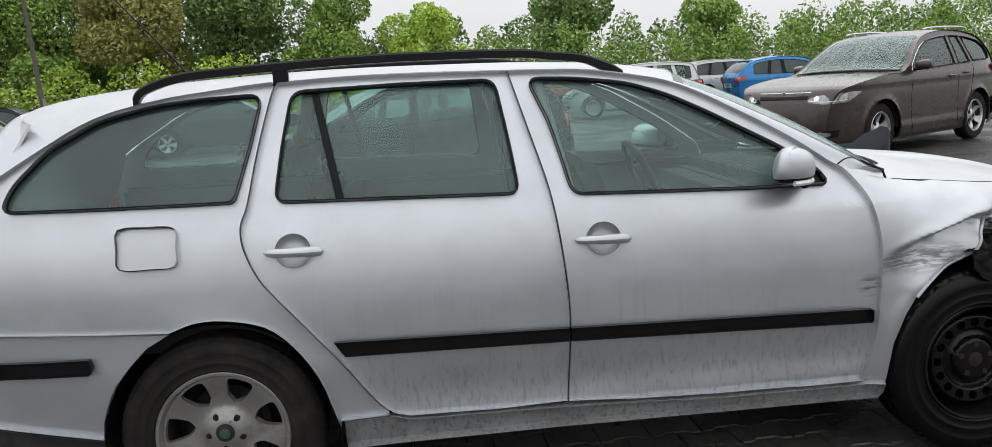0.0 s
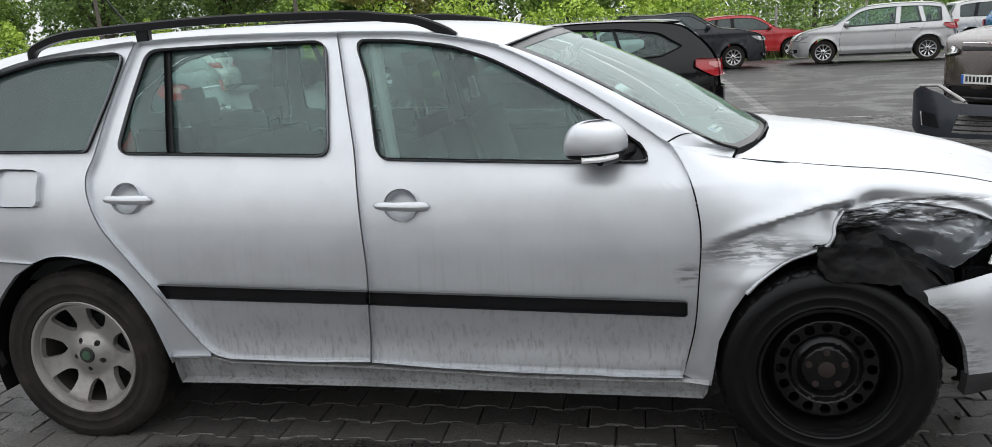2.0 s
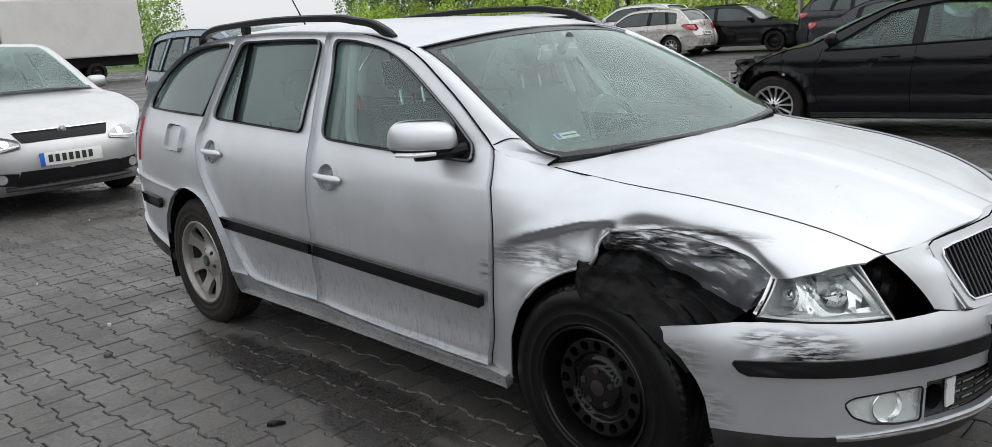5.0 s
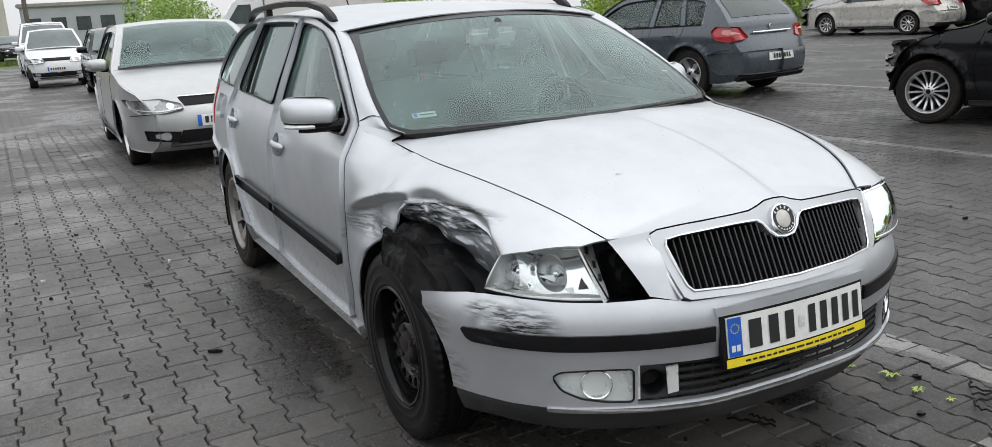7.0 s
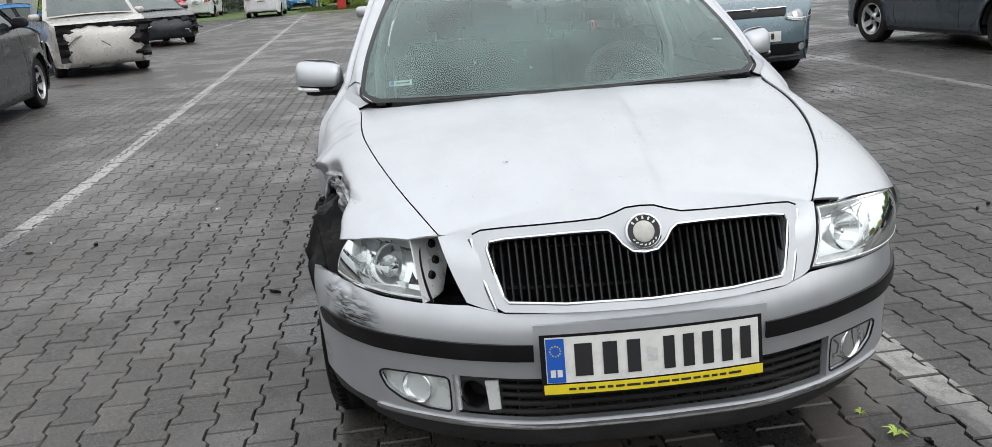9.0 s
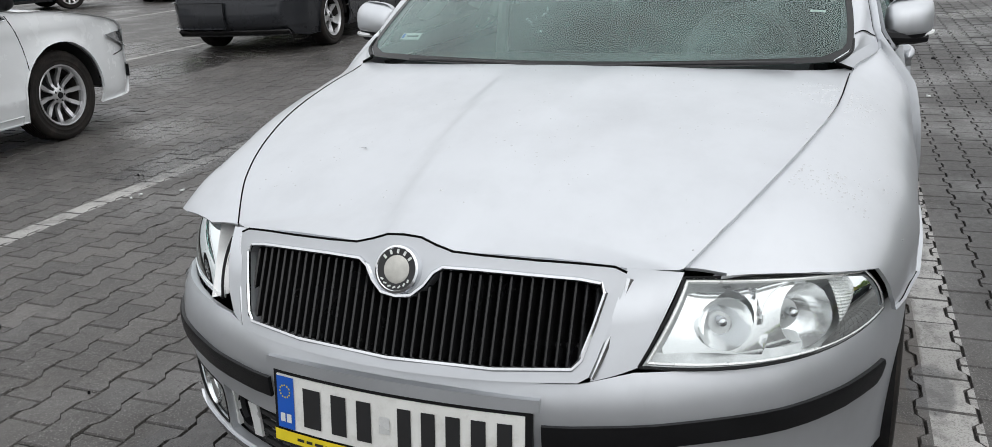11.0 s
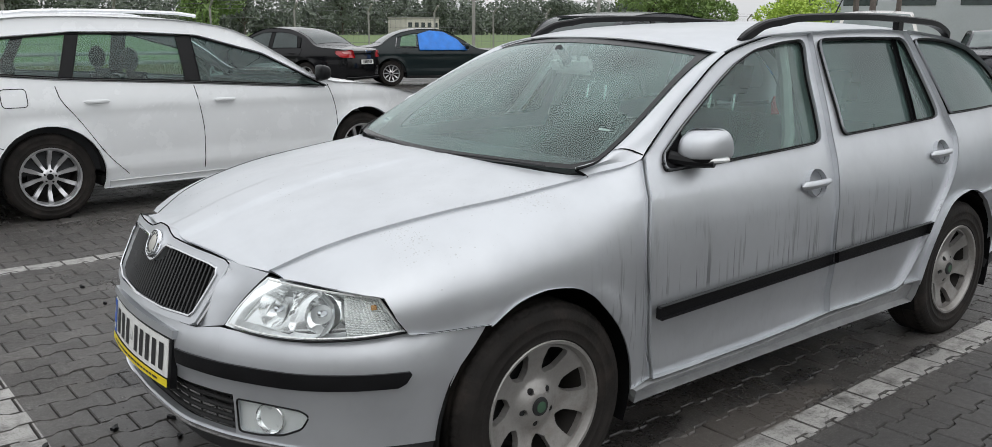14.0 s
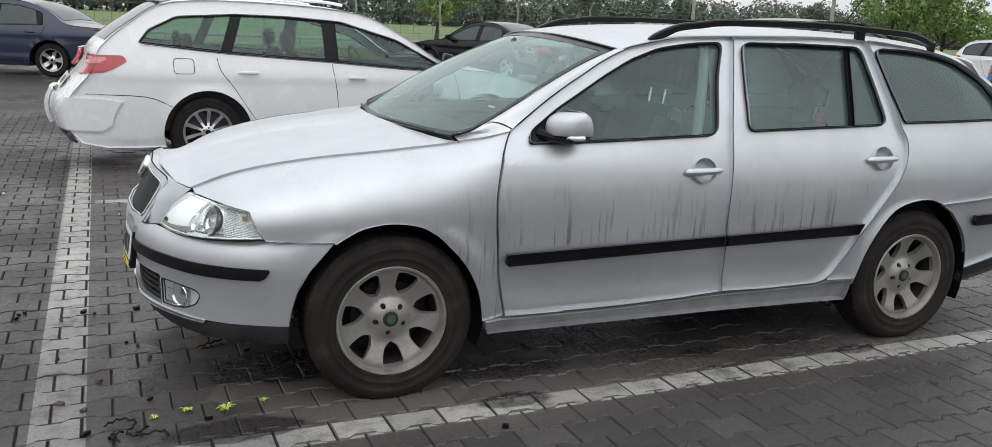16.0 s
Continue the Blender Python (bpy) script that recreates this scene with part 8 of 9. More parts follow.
make_car("black hatchback with bright wheels and a missing front bumper", "hatch", P_BLACK, (-3.47, 6.98), 194.4, "double", over=dict(wb=2.69, h=1.42, hood=0.80, roof_f=(-1.35, 1.38), roof_r=(-2.9, 1.36), tail=(-3.36, 1.0), ro=0.75, w=1.77, fo=0.42, dlo=[(-0.52, 0.90), (-1.2, 0.93), (-2.0, 0.965), (-2.72, 1.0), (-2.98, 1.10), (-2.72, 1.26), (-2.25, 1.325), (-1.6, 1.345), (-1.15, 1.27)], posts=[(-1.42, -1.46, 0.05), (-2.28, -2.20, 0.02)], lamp=[(0.48, 0.76), (0.78, 0.74), (1.02, 0.86), (0.98, 0.95), (0.55, 0.93)]), wheel_r=0.325, wrecked=True, clear=True, dark_posts=True)
make_car("blue-grey hatchback on five-spoke wheels", "hatch", P_GREY, (-9.96, 6.94), 187.6, "five", over=dict(ro=0.80, tailbar=True, plate_z=0.545, lamp=[(0.52, 0.80), (0.72, 0.76), (0.90, 0.80), (0.95, 0.90), (0.86, 0.97), (0.62, 0.95)]), chrome=True, clear=True, wheel_r=0.335)
make_car("pale beige hatchback with a broken nose", "hatch", P_BEIGE, (-17.0, 20.7), 186, "ten", over=dict(wb=2.65, ro=0.78), wrecked=True)
make_car("white off-road car behind a hatchback", "suv", P_WHITE, (-20.0, 24.0), 186, "five")
make_car("black hatchback with a crushed nose", "hatch", P_BLACK, (-12.2, 23.2), 10, "steel", wrecked=True)
make_car("dark navy sedan at the edge of the car park", "sedan", P_NAVY, (-11.0, 24.6), 184, "ten")
make_car("brown off-road car by the hedge", "suv", P_DGREY, (-7.3, 22.4), 5, "five")
make_car("dark sedan by the hedge", "sedan", P_DGREY, (-5.2, 19.3), 5, "five")
make_car("pale silver hatchback by the hedge", "hatch", P_SIL, (-3.2, 22.0), 175, "five")
make_car("silver hatchback with a dented front fender", "hatch", P_SIL, (-7.42, -0.17), 0.5, "ten", over=dict(wb=2.65, h=1.47), chrome=True, clear=True, dark_posts=True)
make_car("teal-grey compact car on grey paving", "mpv", P_TEAL, (-7.6, 3.15), 1, "ten", clear=True)
make_car("black hatchback in a row of cars", "hatch", P_BLACK, (-18.2, 0.25), 1, "five")
make_car("white city car with black trim", "micro", P_WHITE, (-24.7, -1.1), 0, "five", wheel_r=0.29)
make_car("white delivery van seen from behind", "van", P_WHITE, (-46.9, -8.5), 183, "steel")
make_car("white delivery van parked behind a city car", "van", P_WHITE, (-33.0, -1.1), 2, "steel")
make_car("dark crashed hatchback on grey paving", "hatch", P_DGREY, (-24.2, -8.0), 30, "five", wrecked=True)
make_car("red van in a far row", "van", P_RED, (-38.0, -11.6), 25, "steel")
make_car("blue car in a far row", "hatch", P_BLUE, (-52.5, -7.5), 8, "five")
make_car("dark car in a far row", "hatch", P_NAVY, (-55.0, -5.6), 8, "five")
make_car("dark off-road car seen from behind", "suv", P_DGREY, (-10.0, -6.75), 187.5, "five", wheel_r=0.35, over=dict(w=1.85))
make_car("clean white estate car on bright wheels", "estate", P_WHITE, (-2.42, -5.50), 184.6, "ten", rails=True, chrome=True, wheel_r=0.325, clear=True, dark_posts=True, over=dict(
    dlo=[(-0.38, 0.905), (-1.0, 0.945), (-1.6, 0.985), (-2.6, 1.04), (-3.32, 1.10), (-3.22, 1.22), (-2.99, 1.335), (-2.48, 1.375), (-2.0, 1.375), (-1.5, 1.35), (-0.95, 1.20)],
    posts=[(-1.62, -1.62, 0.065), (-2.62, -2.46, 0.05)], roof_f=(-1.30, 1.43), roof_r=(-3.0, 1.46), tail=(-3.62, 1.05), h=1.50))
make_car("dark green sedan with blue film over its side windows", "sedan", P_DGREEN, (-13.0, -16.5), 158, "ten", chrome=True, name="covered_sedan_car", clear=True)
make_car("black wrecked sedan in the weeds", "sedan", P_BLACK, (-7.3, -19.6), -62, "five", wrecked=True)
make_car("silver hatchback facing out of its row", "hatch", P_SIL, (-17.2, -17.0), 48, "five")
make_car("black sedan facing out of its row", "sedan", P_BLACK, (-15.0, -14.7), 46, "five")
make_car("navy sedan with its bonnet gone", "sedan", P_NAVY, (4.6, -16.8), -20, "five", wrecked=True)
make_car("burnt white van with its nose torn off", "van", P_BEIGE, (-15.6, -6.9), 28, "steel", wrecked=True)
make_car("blue estate car seen from behind", "hatch", P_BLUE, (-21.5, -10.2), 165, "ten")
make_car("white off-road car in a far row", "suv", P_WHITE, (-24.5, -13.5), 100, "five")
make_car("white delivery van in a far row", "van", P_WHITE, (-54.0, -13.4), 183, "steel")
make_car("dark hatchback in a far row", "hatch", P_DGREY, (-57.5, -2.4), 10, "five")
make_car("silver hatchback in a far row", "hatch", P_SIL, (-60.0, -9.6), 8, "five")

# ---- greenery, fences, far buildings ----


def leaf_material(name, c1, c2):
    m = bpy.data.materials.new(name)
    m.use_nodes = True
    n, l = m.node_tree.nodes, m.node_tree.links
    b = n["Principled BSDF"]
    g = n.new("ShaderNodeNewGeometry")
    tc = n.new("ShaderNodeTexCoord")
    nz = n.new("ShaderNodeTexNoise")
    nz.inputs["Scale"].default_value = 0.9
    nz.inputs["Detail"].default_value = 3
    l.new(tc.outputs["Object"], nz.inputs["Vector"])
    ad = n.new("ShaderNodeMath")
    ad.operation = "MULTIPLY_ADD"
    ad.inputs[1].default_value = 0.38
    l.new(g.outputs["Random Per Island"], ad.inputs[0])
    sb = n.new("ShaderNodeMath")
    sb.operation = "MULTIPLY_ADD"
    sb.inputs[1].default_value = 1.3
    sb.inputs[2].default_value = -0.4
    l.new(nz.outputs["Fac"], sb.inputs[0])
    l.new(sb.outputs[0], ad.inputs[2])
    mx = n.new("ShaderNodeMixRGB")
    mx.inputs["Color1"].default_value = (*c1, 1)
    mx.inputs["Color2"].default_value = (*c2, 1)
    l.new(ad.outputs[0], mx.inputs["Fac"])
    l.new(mx.outputs["Color"], b.inputs["Base Color"])
    b.inputs["Roughness"].default_value = 0.55
    b.inputs["Transmission Weight"].default_value = 0.0
    return m


L_DARK = leaf_material("dark_foliage", (0.098, 0.161, 0.045), (0.308, 0.448, 0.133))
L_MID = leaf_material("green_foliage", (0.126, 0.217, 0.042), (0.392, 0.546, 0.119))
L_LIGHT = leaf_material("bright_foliage", (0.224, 0.350, 0.042), (0.588, 0.742, 0.119))
L_BROWN = leaf_material("brownish_foliage", (0.182, 0.182, 0.049), (0.462, 0.434, 0.126))
L_GRASS = leaf_material("grass", (0.05, 0.08, 0.015), (0.16, 0.19, 0.05))
L_DRY = leaf_material("dry_weeds", (0.10, 0.10, 0.025), (0.26, 0.22, 0.07))
# the haze of distance is mixed into these leaf colours
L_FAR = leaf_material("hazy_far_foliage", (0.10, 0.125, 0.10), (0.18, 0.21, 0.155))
M_BARK = material("bark", (0.09, 0.075, 0.06), 0.9, 0, 0.3, 12, bump=0.6, bump_scale=40)
M_WOODPOLE = material("weathered_pole", (0.13, 0.11, 0.095), 0.85, 0, 0.25, 8, bump=0.4, bump_scale=60)
M_CONC = material("concrete", (0.32, 0.31, 0.29), 0.85, 0, 0.15, 4, bump=0.3, bump_scale=50)
M_WIRE = material("grey_wire", (0.16, 0.165, 0.165), 0.5, 0.6, 0.1, 20)
M_HALL = material("grey_cladding", (0.42, 0.44, 0.47), 0.6, 0.1, 0.08, 0.6, dirt=(0.3, 0.3, 0.3), dirt_amount=0.3)
M_ROOFRED = material("red_roof_tiles", (0.30, 0.09, 0.06), 0.8, 0, 0.2, 1.2)
M_PLASTER = material("pale_plaster", (0.55, 0.52, 0.47), 0.85, 0, 0.1, 1.0)
M_BOXTRUCK = material("white_truck_body", (0.66, 0.64, 0.61), 0.45, 0, 0.06, 0.8, dirt=(0.4, 0.38, 0.35), dirt_amount=0.3)
M_REDPL = material("red_sheet", (0.55, 0.03, 0.03), 0.5, 0, 0.1, 3)
M_BLUEFILM = material("blue_film", (0.01, 0.20, 0.72), 0.35, 0, 0.15, 6, bump=0.6, bump_scale=14)


def leaf_cloud(rng, blobs, count, size, stretch=1.0):
    """Verts and faces of many small tilted leaves spread through the skins of blobs (centre, radii)."""
    if size < 0.28:
        count, size = int(count * 4.2), size * 0.52
    vol = np.array([r[0] * r[1] * r[2] for _, r in blobs]) ** (2 / 3)
    pick = rng.choice(len(blobs), count, p=vol / vol.sum())
    cs = np.array([b[0] for b in blobs])[pick]
    rs = np.array([b[1] for b in blobs])[pick]
    d = rng.normal(size=(count, 3))
    d /= np.linalg.norm(d, axis=1)[:, None]
    rad = rng.uniform(0.45, 1.08, count) ** 0.5
    p = cs + d * rs * rad[:, None]
    a = rng.normal(size=(count, 3))
    a /= np.linalg.norm(a, axis=1)[:, None]
    b = np.cross(a, rng.normal(size=(count, 3)))
    b /= np.linalg.norm(b, axis=1)[:, None]
    s = size * rng.uniform(0.5, 1.4, count)[:, None]
    a, b = a * s * stretch, b * s * 0.55
    v = np.stack([p - a, p - b, p + a, p + b], 1).reshape(-1, 3)
    f = np.arange(count * 4).reshape(-1, 4)
    return v, f


def leaf_part(name, vf, mat, parent, label="", kind=""):
    me = bpy.data.meshes.new(name)
    me.from_pydata(vf[0].tolist(), [], vf[1].tolist())
    me.materials.append(mat)
    ob = new(name, me)
    if parent is not None:
        ob.parent = parent
    return tagged(ob, label, "", "", kind)


def make_tree(at, height, radius, leaves, mat, seed, label, trunk_h=None, leaf=0.17, name="tree"):
    rng = np.random.default_rng(seed)
    random.seed(seed)
    root = thing(name, label, "tree", "trees round the car park", Matrix.Translation((at[0], at[1], 0)))
    th = trunk_h or height * 0.28
    r0 = 0.03 * height
    wood = tube([(0, 0, -0.1), (0.05 * random.uniform(-1, 1), 0.05, th * 0.5), (0.1 * random.uniform(-1, 1), 0, th), (0, 0.1, height * 0.8)], r0, 8, r0 * 0.2)
    blobs = [((0, 0, th + (height - th) * 0.5), (radius * 0.6, radius * 0.6, (height - th) * 0.42))]
    for k in range(9):
        a = 2 * math.pi * k / 9 + random.uniform(-0.3, 0.3)
        z = th + (height - th) * random.uniform(0.12, 0.85)
        w = radius * random.uniform(0.45, 0.85) * (1 - 0.45 * max(0, (z - th) / (height - th) - 0.4))
        c = (w * math.cos(a), w * math.sin(a), z)
        wood = joined(wood, tube([(0, 0, th * 0.8 + 0.25 * (z - th)), (c[0] * 0.5, c[1] * 0.5, z - 0.15 * radius), c], r0 * 0.4, 6, r0 * 0.08))
        q = radius * random.uniform(0.30, 0.52)
        blobs.append((c, (q, q, q * random.uniform(0.7, 1.1))))
    blobs.append(((0, 0, height - radius * 0.3), (radius * 0.35, radius * 0.35, radius * 0.35)))
    part("trunk", wood, M_BARK, root, "brown trunk with limbs")
    leaf_part("crown", leaf_cloud(rng, blobs, leaves, leaf), mat, root, "leafy uneven crown")
    return root


def hedge(x0, x1, y, h, mat, seed, label, depth=1.6, per_m=220, leaf=0.15, name="hedge", uneven=0.5):
    rng = np.random.default_rng(seed)
    n = max(3, int((x1 - x0) / 1.1))
    blobs = []
    for k in range(n):
        x = x0 + (x1 - x0) * (k + rng.uniform(0, 1)) / n
        hh = h * (1 + uneven * rng.uniform(-0.5, 0.45))
        blobs.append(((x, y + rng.uniform(-depth, depth) * 0.4, hh * 0.5), (rng.uniform(0.7, 1.3), depth * 0.5, hh * 0.52)))
        if rng.uniform() < 0.5:
            blobs.append(((x + rng.uniform(-0.5, 0.5), y, hh * 0.95), (0.25, 0.25, 0.45 * uneven * 2 * rng.uniform(0.5, 1.2))))
    ob = leaf_part(name, leaf_cloud(rng, blobs, int(per_m * (x1 - x0)), leaf), mat, None, label, "stuff")
    tagged(ob, category="hedge")
    return ob


# north side
for i, (x, y, h, r, n, mat, lab) in enumerate((
        (-21.5, 36, 7.4, 3.0, 5200, L_DARK, "tall dark green tree behind the fence"), (-17.5, 37, 7.2, 3.2, 5600, L_MID, "broad green tree behind the fence"),
        (-13.6, 35.5, 7.8, 2.5, 5200, L_BROWN, "tree with brownish young leaves"), (-9.6, 38, 8.4, 3.0, 5400, L_DARK, "tall dark tree behind the hedge"),
        (-28.0, 36, 7.6, 3.1, 5200, L_DARK, "dark green tree behind the fence"), (-34.5, 35, 6.2, 2.6, 4200, L_MID, "green tree behind the fence"),
        (-5.2, 36.5, 5.6, 2.0, 3600, L_MID, "green tree in the hedge"), (5.2, 36, 5.4, 1.9, 3600, L_DARK, "dark round-topped tree in the hedge"),
        (-41, 34, 7, 3.0, 4200, L_DARK, "dark green tree behind the fence"), (-1.0, 38, 5.0, 2.0, 3000, L_LIGHT, "bright green tree in the hedge"), (12.5, 37, 4.6, 1.6, 2600, L_MID, "slim green tree in the hedge"))):
    make_tree((x, y), h, r, n, mat, 100 + i, lab)
hedge(-48, -22, 33.0, 2.6, L_LIGHT, 1, "bright green bushes along a fence")
hedge(-24, 2, 33.2, 2.5, L_LIGHT, 2, "bright green bushes along a fence")
hedge(0, 16, 33.6, 3.0, L_MID, 3, "green hedge along a fence")
hedge(14, 46, 34.0, 3.1, L_MID, 4, "green hedge along a fence", uneven=0.8)
hedge(-60, -8, 40.0, 7.2, L_DARK, 5, "dark green wood behind the bushes", 3.0, 300, 0.24)
hedge(-20, 40, 41.0, 3.6, L_DARK, 6, "dark green wood behind the bushes", 3.0, 200, 0.22)
# west side
hedge(-64, -44, 18.0, 4.0, L_MID, 7, "green bushes behind a truck")
hedge(-60, -46, 6.0, 3.6, L_MID, 8, "green bush between vans", 3.0)
make_tree((-48.4, -4.75), 2.6, 1.5, 2600, L_LIGHT, 301, "small bright green bush beside a red bin", 0.3, 0.12, "bush")
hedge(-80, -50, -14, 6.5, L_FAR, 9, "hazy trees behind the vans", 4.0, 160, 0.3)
# south side
make_tree((-12.3, -36), 5.4, 1.6, 3600, L_DARK, 302, "small dense green tree by a fence", 1.3, 0.13)
make_tree((-31.5, -27.5), 7.4, 3.6, 6000, L_DARK, 303, "wide dark green leafy tree", 1.2)
make_tree((-37.5, -30), 6.6, 3.0, 4200, L_DARK, 304, "dark green tree by a shrub", 1.2)
make_tree((-33.0, -20.5), 3.3, 1.8, 3000, L_LIGHT, 305, "bright green rounded shrub", 0.5, 0.13, "shrub")
make_tree((9.5, -40), 6.0, 2.6, 3600, L_MID, 306, "green tree by the field", 1.4)
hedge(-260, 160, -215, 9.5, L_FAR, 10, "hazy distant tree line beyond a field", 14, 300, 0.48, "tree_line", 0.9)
rng0 = np.random.default_rng(77)
for i in range(9):
    x = -210 + i * 34 + rng0.uniform(-9, 9)
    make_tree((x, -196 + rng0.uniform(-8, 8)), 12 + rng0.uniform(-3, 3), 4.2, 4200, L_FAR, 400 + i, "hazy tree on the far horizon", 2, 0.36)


def weeds(x0, x1, y0, y1, count, mat, seed, label, h=0.35):
    rng = np.random.default_rng(seed)
    p = np.stack([rng.uniform(x0, x1, count), rng.uniform(y0, y1, count), np.zeros(count)], 1)
    a = rng.uniform(0, 2 * np.pi, count)
    w = np.stack([np.cos(a), np.sin(a), np.zeros(count)], 1) * rng.uniform(0.01, 0.035, count)[:, None]
    hh = h * rng.uniform(0.3, 1.3, count)
    lean = rng.normal(size=(count, 3)) * 0.3
    lean[:, 2] = 1
    t = p + lean * hh[:, None]
    v = np.stack([p - w, p + w, t], 1).reshape(-1, 3)
    ob = leaf_part("weeds", (v, np.arange(count * 3).reshape(-1, 3)), mat, None, label, "stuff")
    tagged(ob, category="weeds")


weeds(-40, 14, -26, -20.5, 26000, L_DRY, 20, "rough yellow-green weeds at the car park's edge", 0.45)
weeds(-45, 45, 26.5, 33, 26000, L_GRASS, 21, "rough grass under the hedge", 0.3)
weeds(-52, -46.5, -7, -2, 2500, L_GRASS, 22, "rough grass at the car park's end", 0.2)
M_FIELD = material("green_field", (0.13, 0.19, 0.05), 0.9, 0, 0.3, 0.08, second=(0.06, 0.10, 0.03))
for nm, x0, y0, x1, y1 in (("field", -420, -420, 300, -20.8), ("verge", -420, 26.6, 300, 300), ("verge", -420, -20.8, -44, 26.6)):
    bm = patch(lambda u, v: Vector((x0 + (x1 - x0) * u, y0 + (y1 - y0) * v, 0.004)), 6, 6)
    tagged(part(nm, bm, M_FIELD, None), "rough green grassland round the car park", "grass", kind="structure")


def fence(a, b, step, height, label, barbed=True):
    a, b = Vector((*a, 0)), Vector((*b, 0))
    n = int((b - a).length / step)
    root = thing("wire_fence", label, "fence", "", Matrix.Translation(a))
    d = (b - a) / n
    for k in range(n + 1):
        q = d * k
        bm = tube([q + Vector((0, 0, -0.1)), q + Vector((0, 0, height))] + ([q + Vector((0.0, 0.28, height + 0.28))] if barbed else []), 0.045, 6)
        part("post", bm, M_CONC, root, "grey concrete post")
    for z in [height * k / 7 for k in range(1, 8)] + ([height + 0.14, height + 0.27] if barbed else []):
        off = Vector((0, max(0, z - height), z))
        part("wire", tube([off, off + d * n], 0.006, 4), M_WIRE, root)
    vert = []
    L = (b - a).length
    m = int(L / 0.25)
    for k in range(m):
        q = (b - a) * (k / m)
        vert.append((q + Vector((0, 0, 0.05)), q + Vector((0, 0, height))))
    vs, fs = [], []
    t = (b - a).normalized() * 0.004
    for p, q in vert:
        i = len(vs)
        vs += [p - t, p + t, q + t, q - t]
        fs.append((i, i + 1, i + 2, i + 3))
    me = bpy.data.meshes.new("wire_mesh")
    me.from_pydata(vs, [], fs)
    me.materials.append(M_WIRE)
    o = new("wire_mesh", me)
    o.parent = root
    o["kind"] = "stuff"
    return root


fence((-46, 30.2), (46, 30.6), 3.0, 1.7, "grey wire mesh fence in front of the hedge", False)
fence((-42, -29.5), (16, -27.0), 3.2, 2.1, "concrete-post wire fence with barbed wire")
rail_t = thing("guard_rail", "low grey guard rail at the edge of the grass", "rail", "", Matrix.Translation((-30, -25.2, 0)))
for z in (0.42, 0.68):
    part("beam", tube([(0, 0, z), (15, 0.4, z), (38, 1.0, z)], 0.06, 6), M_CONC, rail_t)
for k in range(20):
    part("post", tube([(2 * k, 0.05 * k, -0.1), (2 * k, 0.05 * k, 0.75)], 0.05, 6), M_CONC, rail_t)


def pole(at, h, r, label, lean=0.0, mat=None, arm=False):
    root = thing("utility_pole", label, "pole", "poles", Matrix.Translation((at[0], at[1], 0)))
    part("mast", tube([(0, 0, -0.2), (lean * 0.5, 0, h * 0.5), (lean, 0, h)], r, 8, r * 0.7), mat or M_WOODPOLE, root)
    if arm:
        part("arm", tube([(lean, 0, h), (lean + 0.9, 0.3, h + 0.1)], 0.04, 6), M_WIRE, root)
    return root


for p_ in ((-15.8, 31.5), (-24.6, 30.9)):
    pole(p_, 7.5, 0.10, "weathered wooden pole by the hedge", -0.3)
pole((-30.5, -15.4), 8.5, 0.13, "dark wooden utility pole")
pole((-33.5, -17.8), 8.5, 0.13, "dark wooden utility pole", 0.2)
pole((-34.5, -16.6), 8.0, 0.12, "dark wooden utility pole", -0.5)
pole((-18.5, -24.5), 7.5, 0.07, "thin grey pole behind the fence", 0, M_CONC)
pole((-26.0, -25.5), 7.5, 0.09, "thin grey pole behind the fence", 0, M_CONC)
pole((-47, -1.5), 9.0, 0.12, "dark pole behind the vans", 0, M_WOODPOLE, True)


def hall(at, size, heading, label, mat, windows=4, name="industrial_hall"):
    root = thing(name, label, "building", "", pose(at[0], at[1], 0, 0, 0, heading))
    w, d, h = size
    bm = bmesh.new()
    box(bm, (-w / 2, -d / 2, 0), (w / 2, d / 2, h), 0.05)
    part("wall", bm, mat, root)
    bm = bmesh.new()
    box(bm, (-w / 2 - 0.2, -d / 2 - 0.2, h - 0.05), (w / 2 + 0.2, d / 2 + 0.2, h + 0.25), 0.05)
    part("roof", bm, M_CONC, root)
    for k in range(windows):
        x = -w / 2 + w * (k + 0.5) / windows
        bm = bmesh.new()
        box(bm, (x - w / windows * 0.3, -d / 2 - 0.04, h * 0.45), (x + w / windows * 0.3, -d / 2 + 0.05, h * 0.75), 0.02)
        part("window", bm, M_DARKGLASS, root)
        bm = bmesh.new()
        box(bm, (x - w / windows * 0.3, d / 2 - 0.05, h * 0.45), (x + w / windows * 0.3, d / 2 + 0.04, h * 0.75), 0.02)
        part("window", bm, M_DARKGLASS, root)
    return root


hall((-62, -30), (18, 10, 7.0), 120, "large grey-clad industrial hall", M_HALL, 5)
hall((-78, -14), (22, 8, 4.6), 95, "long pale industrial building", M_PLASTER, 7)
hall((-80, 3.0), (9, 6, 3.6), 85, "low grey building behind the vans", M_HALL, 5)
hall((-122, -190), (11, 7, 4.2), 10, "small distant pale building", M_PLASTER, 5, "far_building")
house = thing("house", "distant house with a red roof", "house", "", pose(96, 196, 0, 0, 0, 25))
bm = bmesh.new()
box(bm, (-5, -4, 0), (5, 4, 3.2), 0.05)
part("wall", bm, M_PLASTER, house)
bm = bmesh.new()
vs = [bm.verts.new(c) for c in ((-5.4, -4.4, 3.2), (5.4, -4.4, 3.2), (5.4, 4.4, 3.2), (-5.4, 4.4, 3.2), (-5.4, 0, 6.4), (5.4, 0, 6.4))]
for f in ((0, 1, 5, 4), (2, 3, 4, 5), (0, 4, 3), (1, 2, 5), (3, 2, 1, 0)):
    bm.faces.new([vs[k] for k in f])
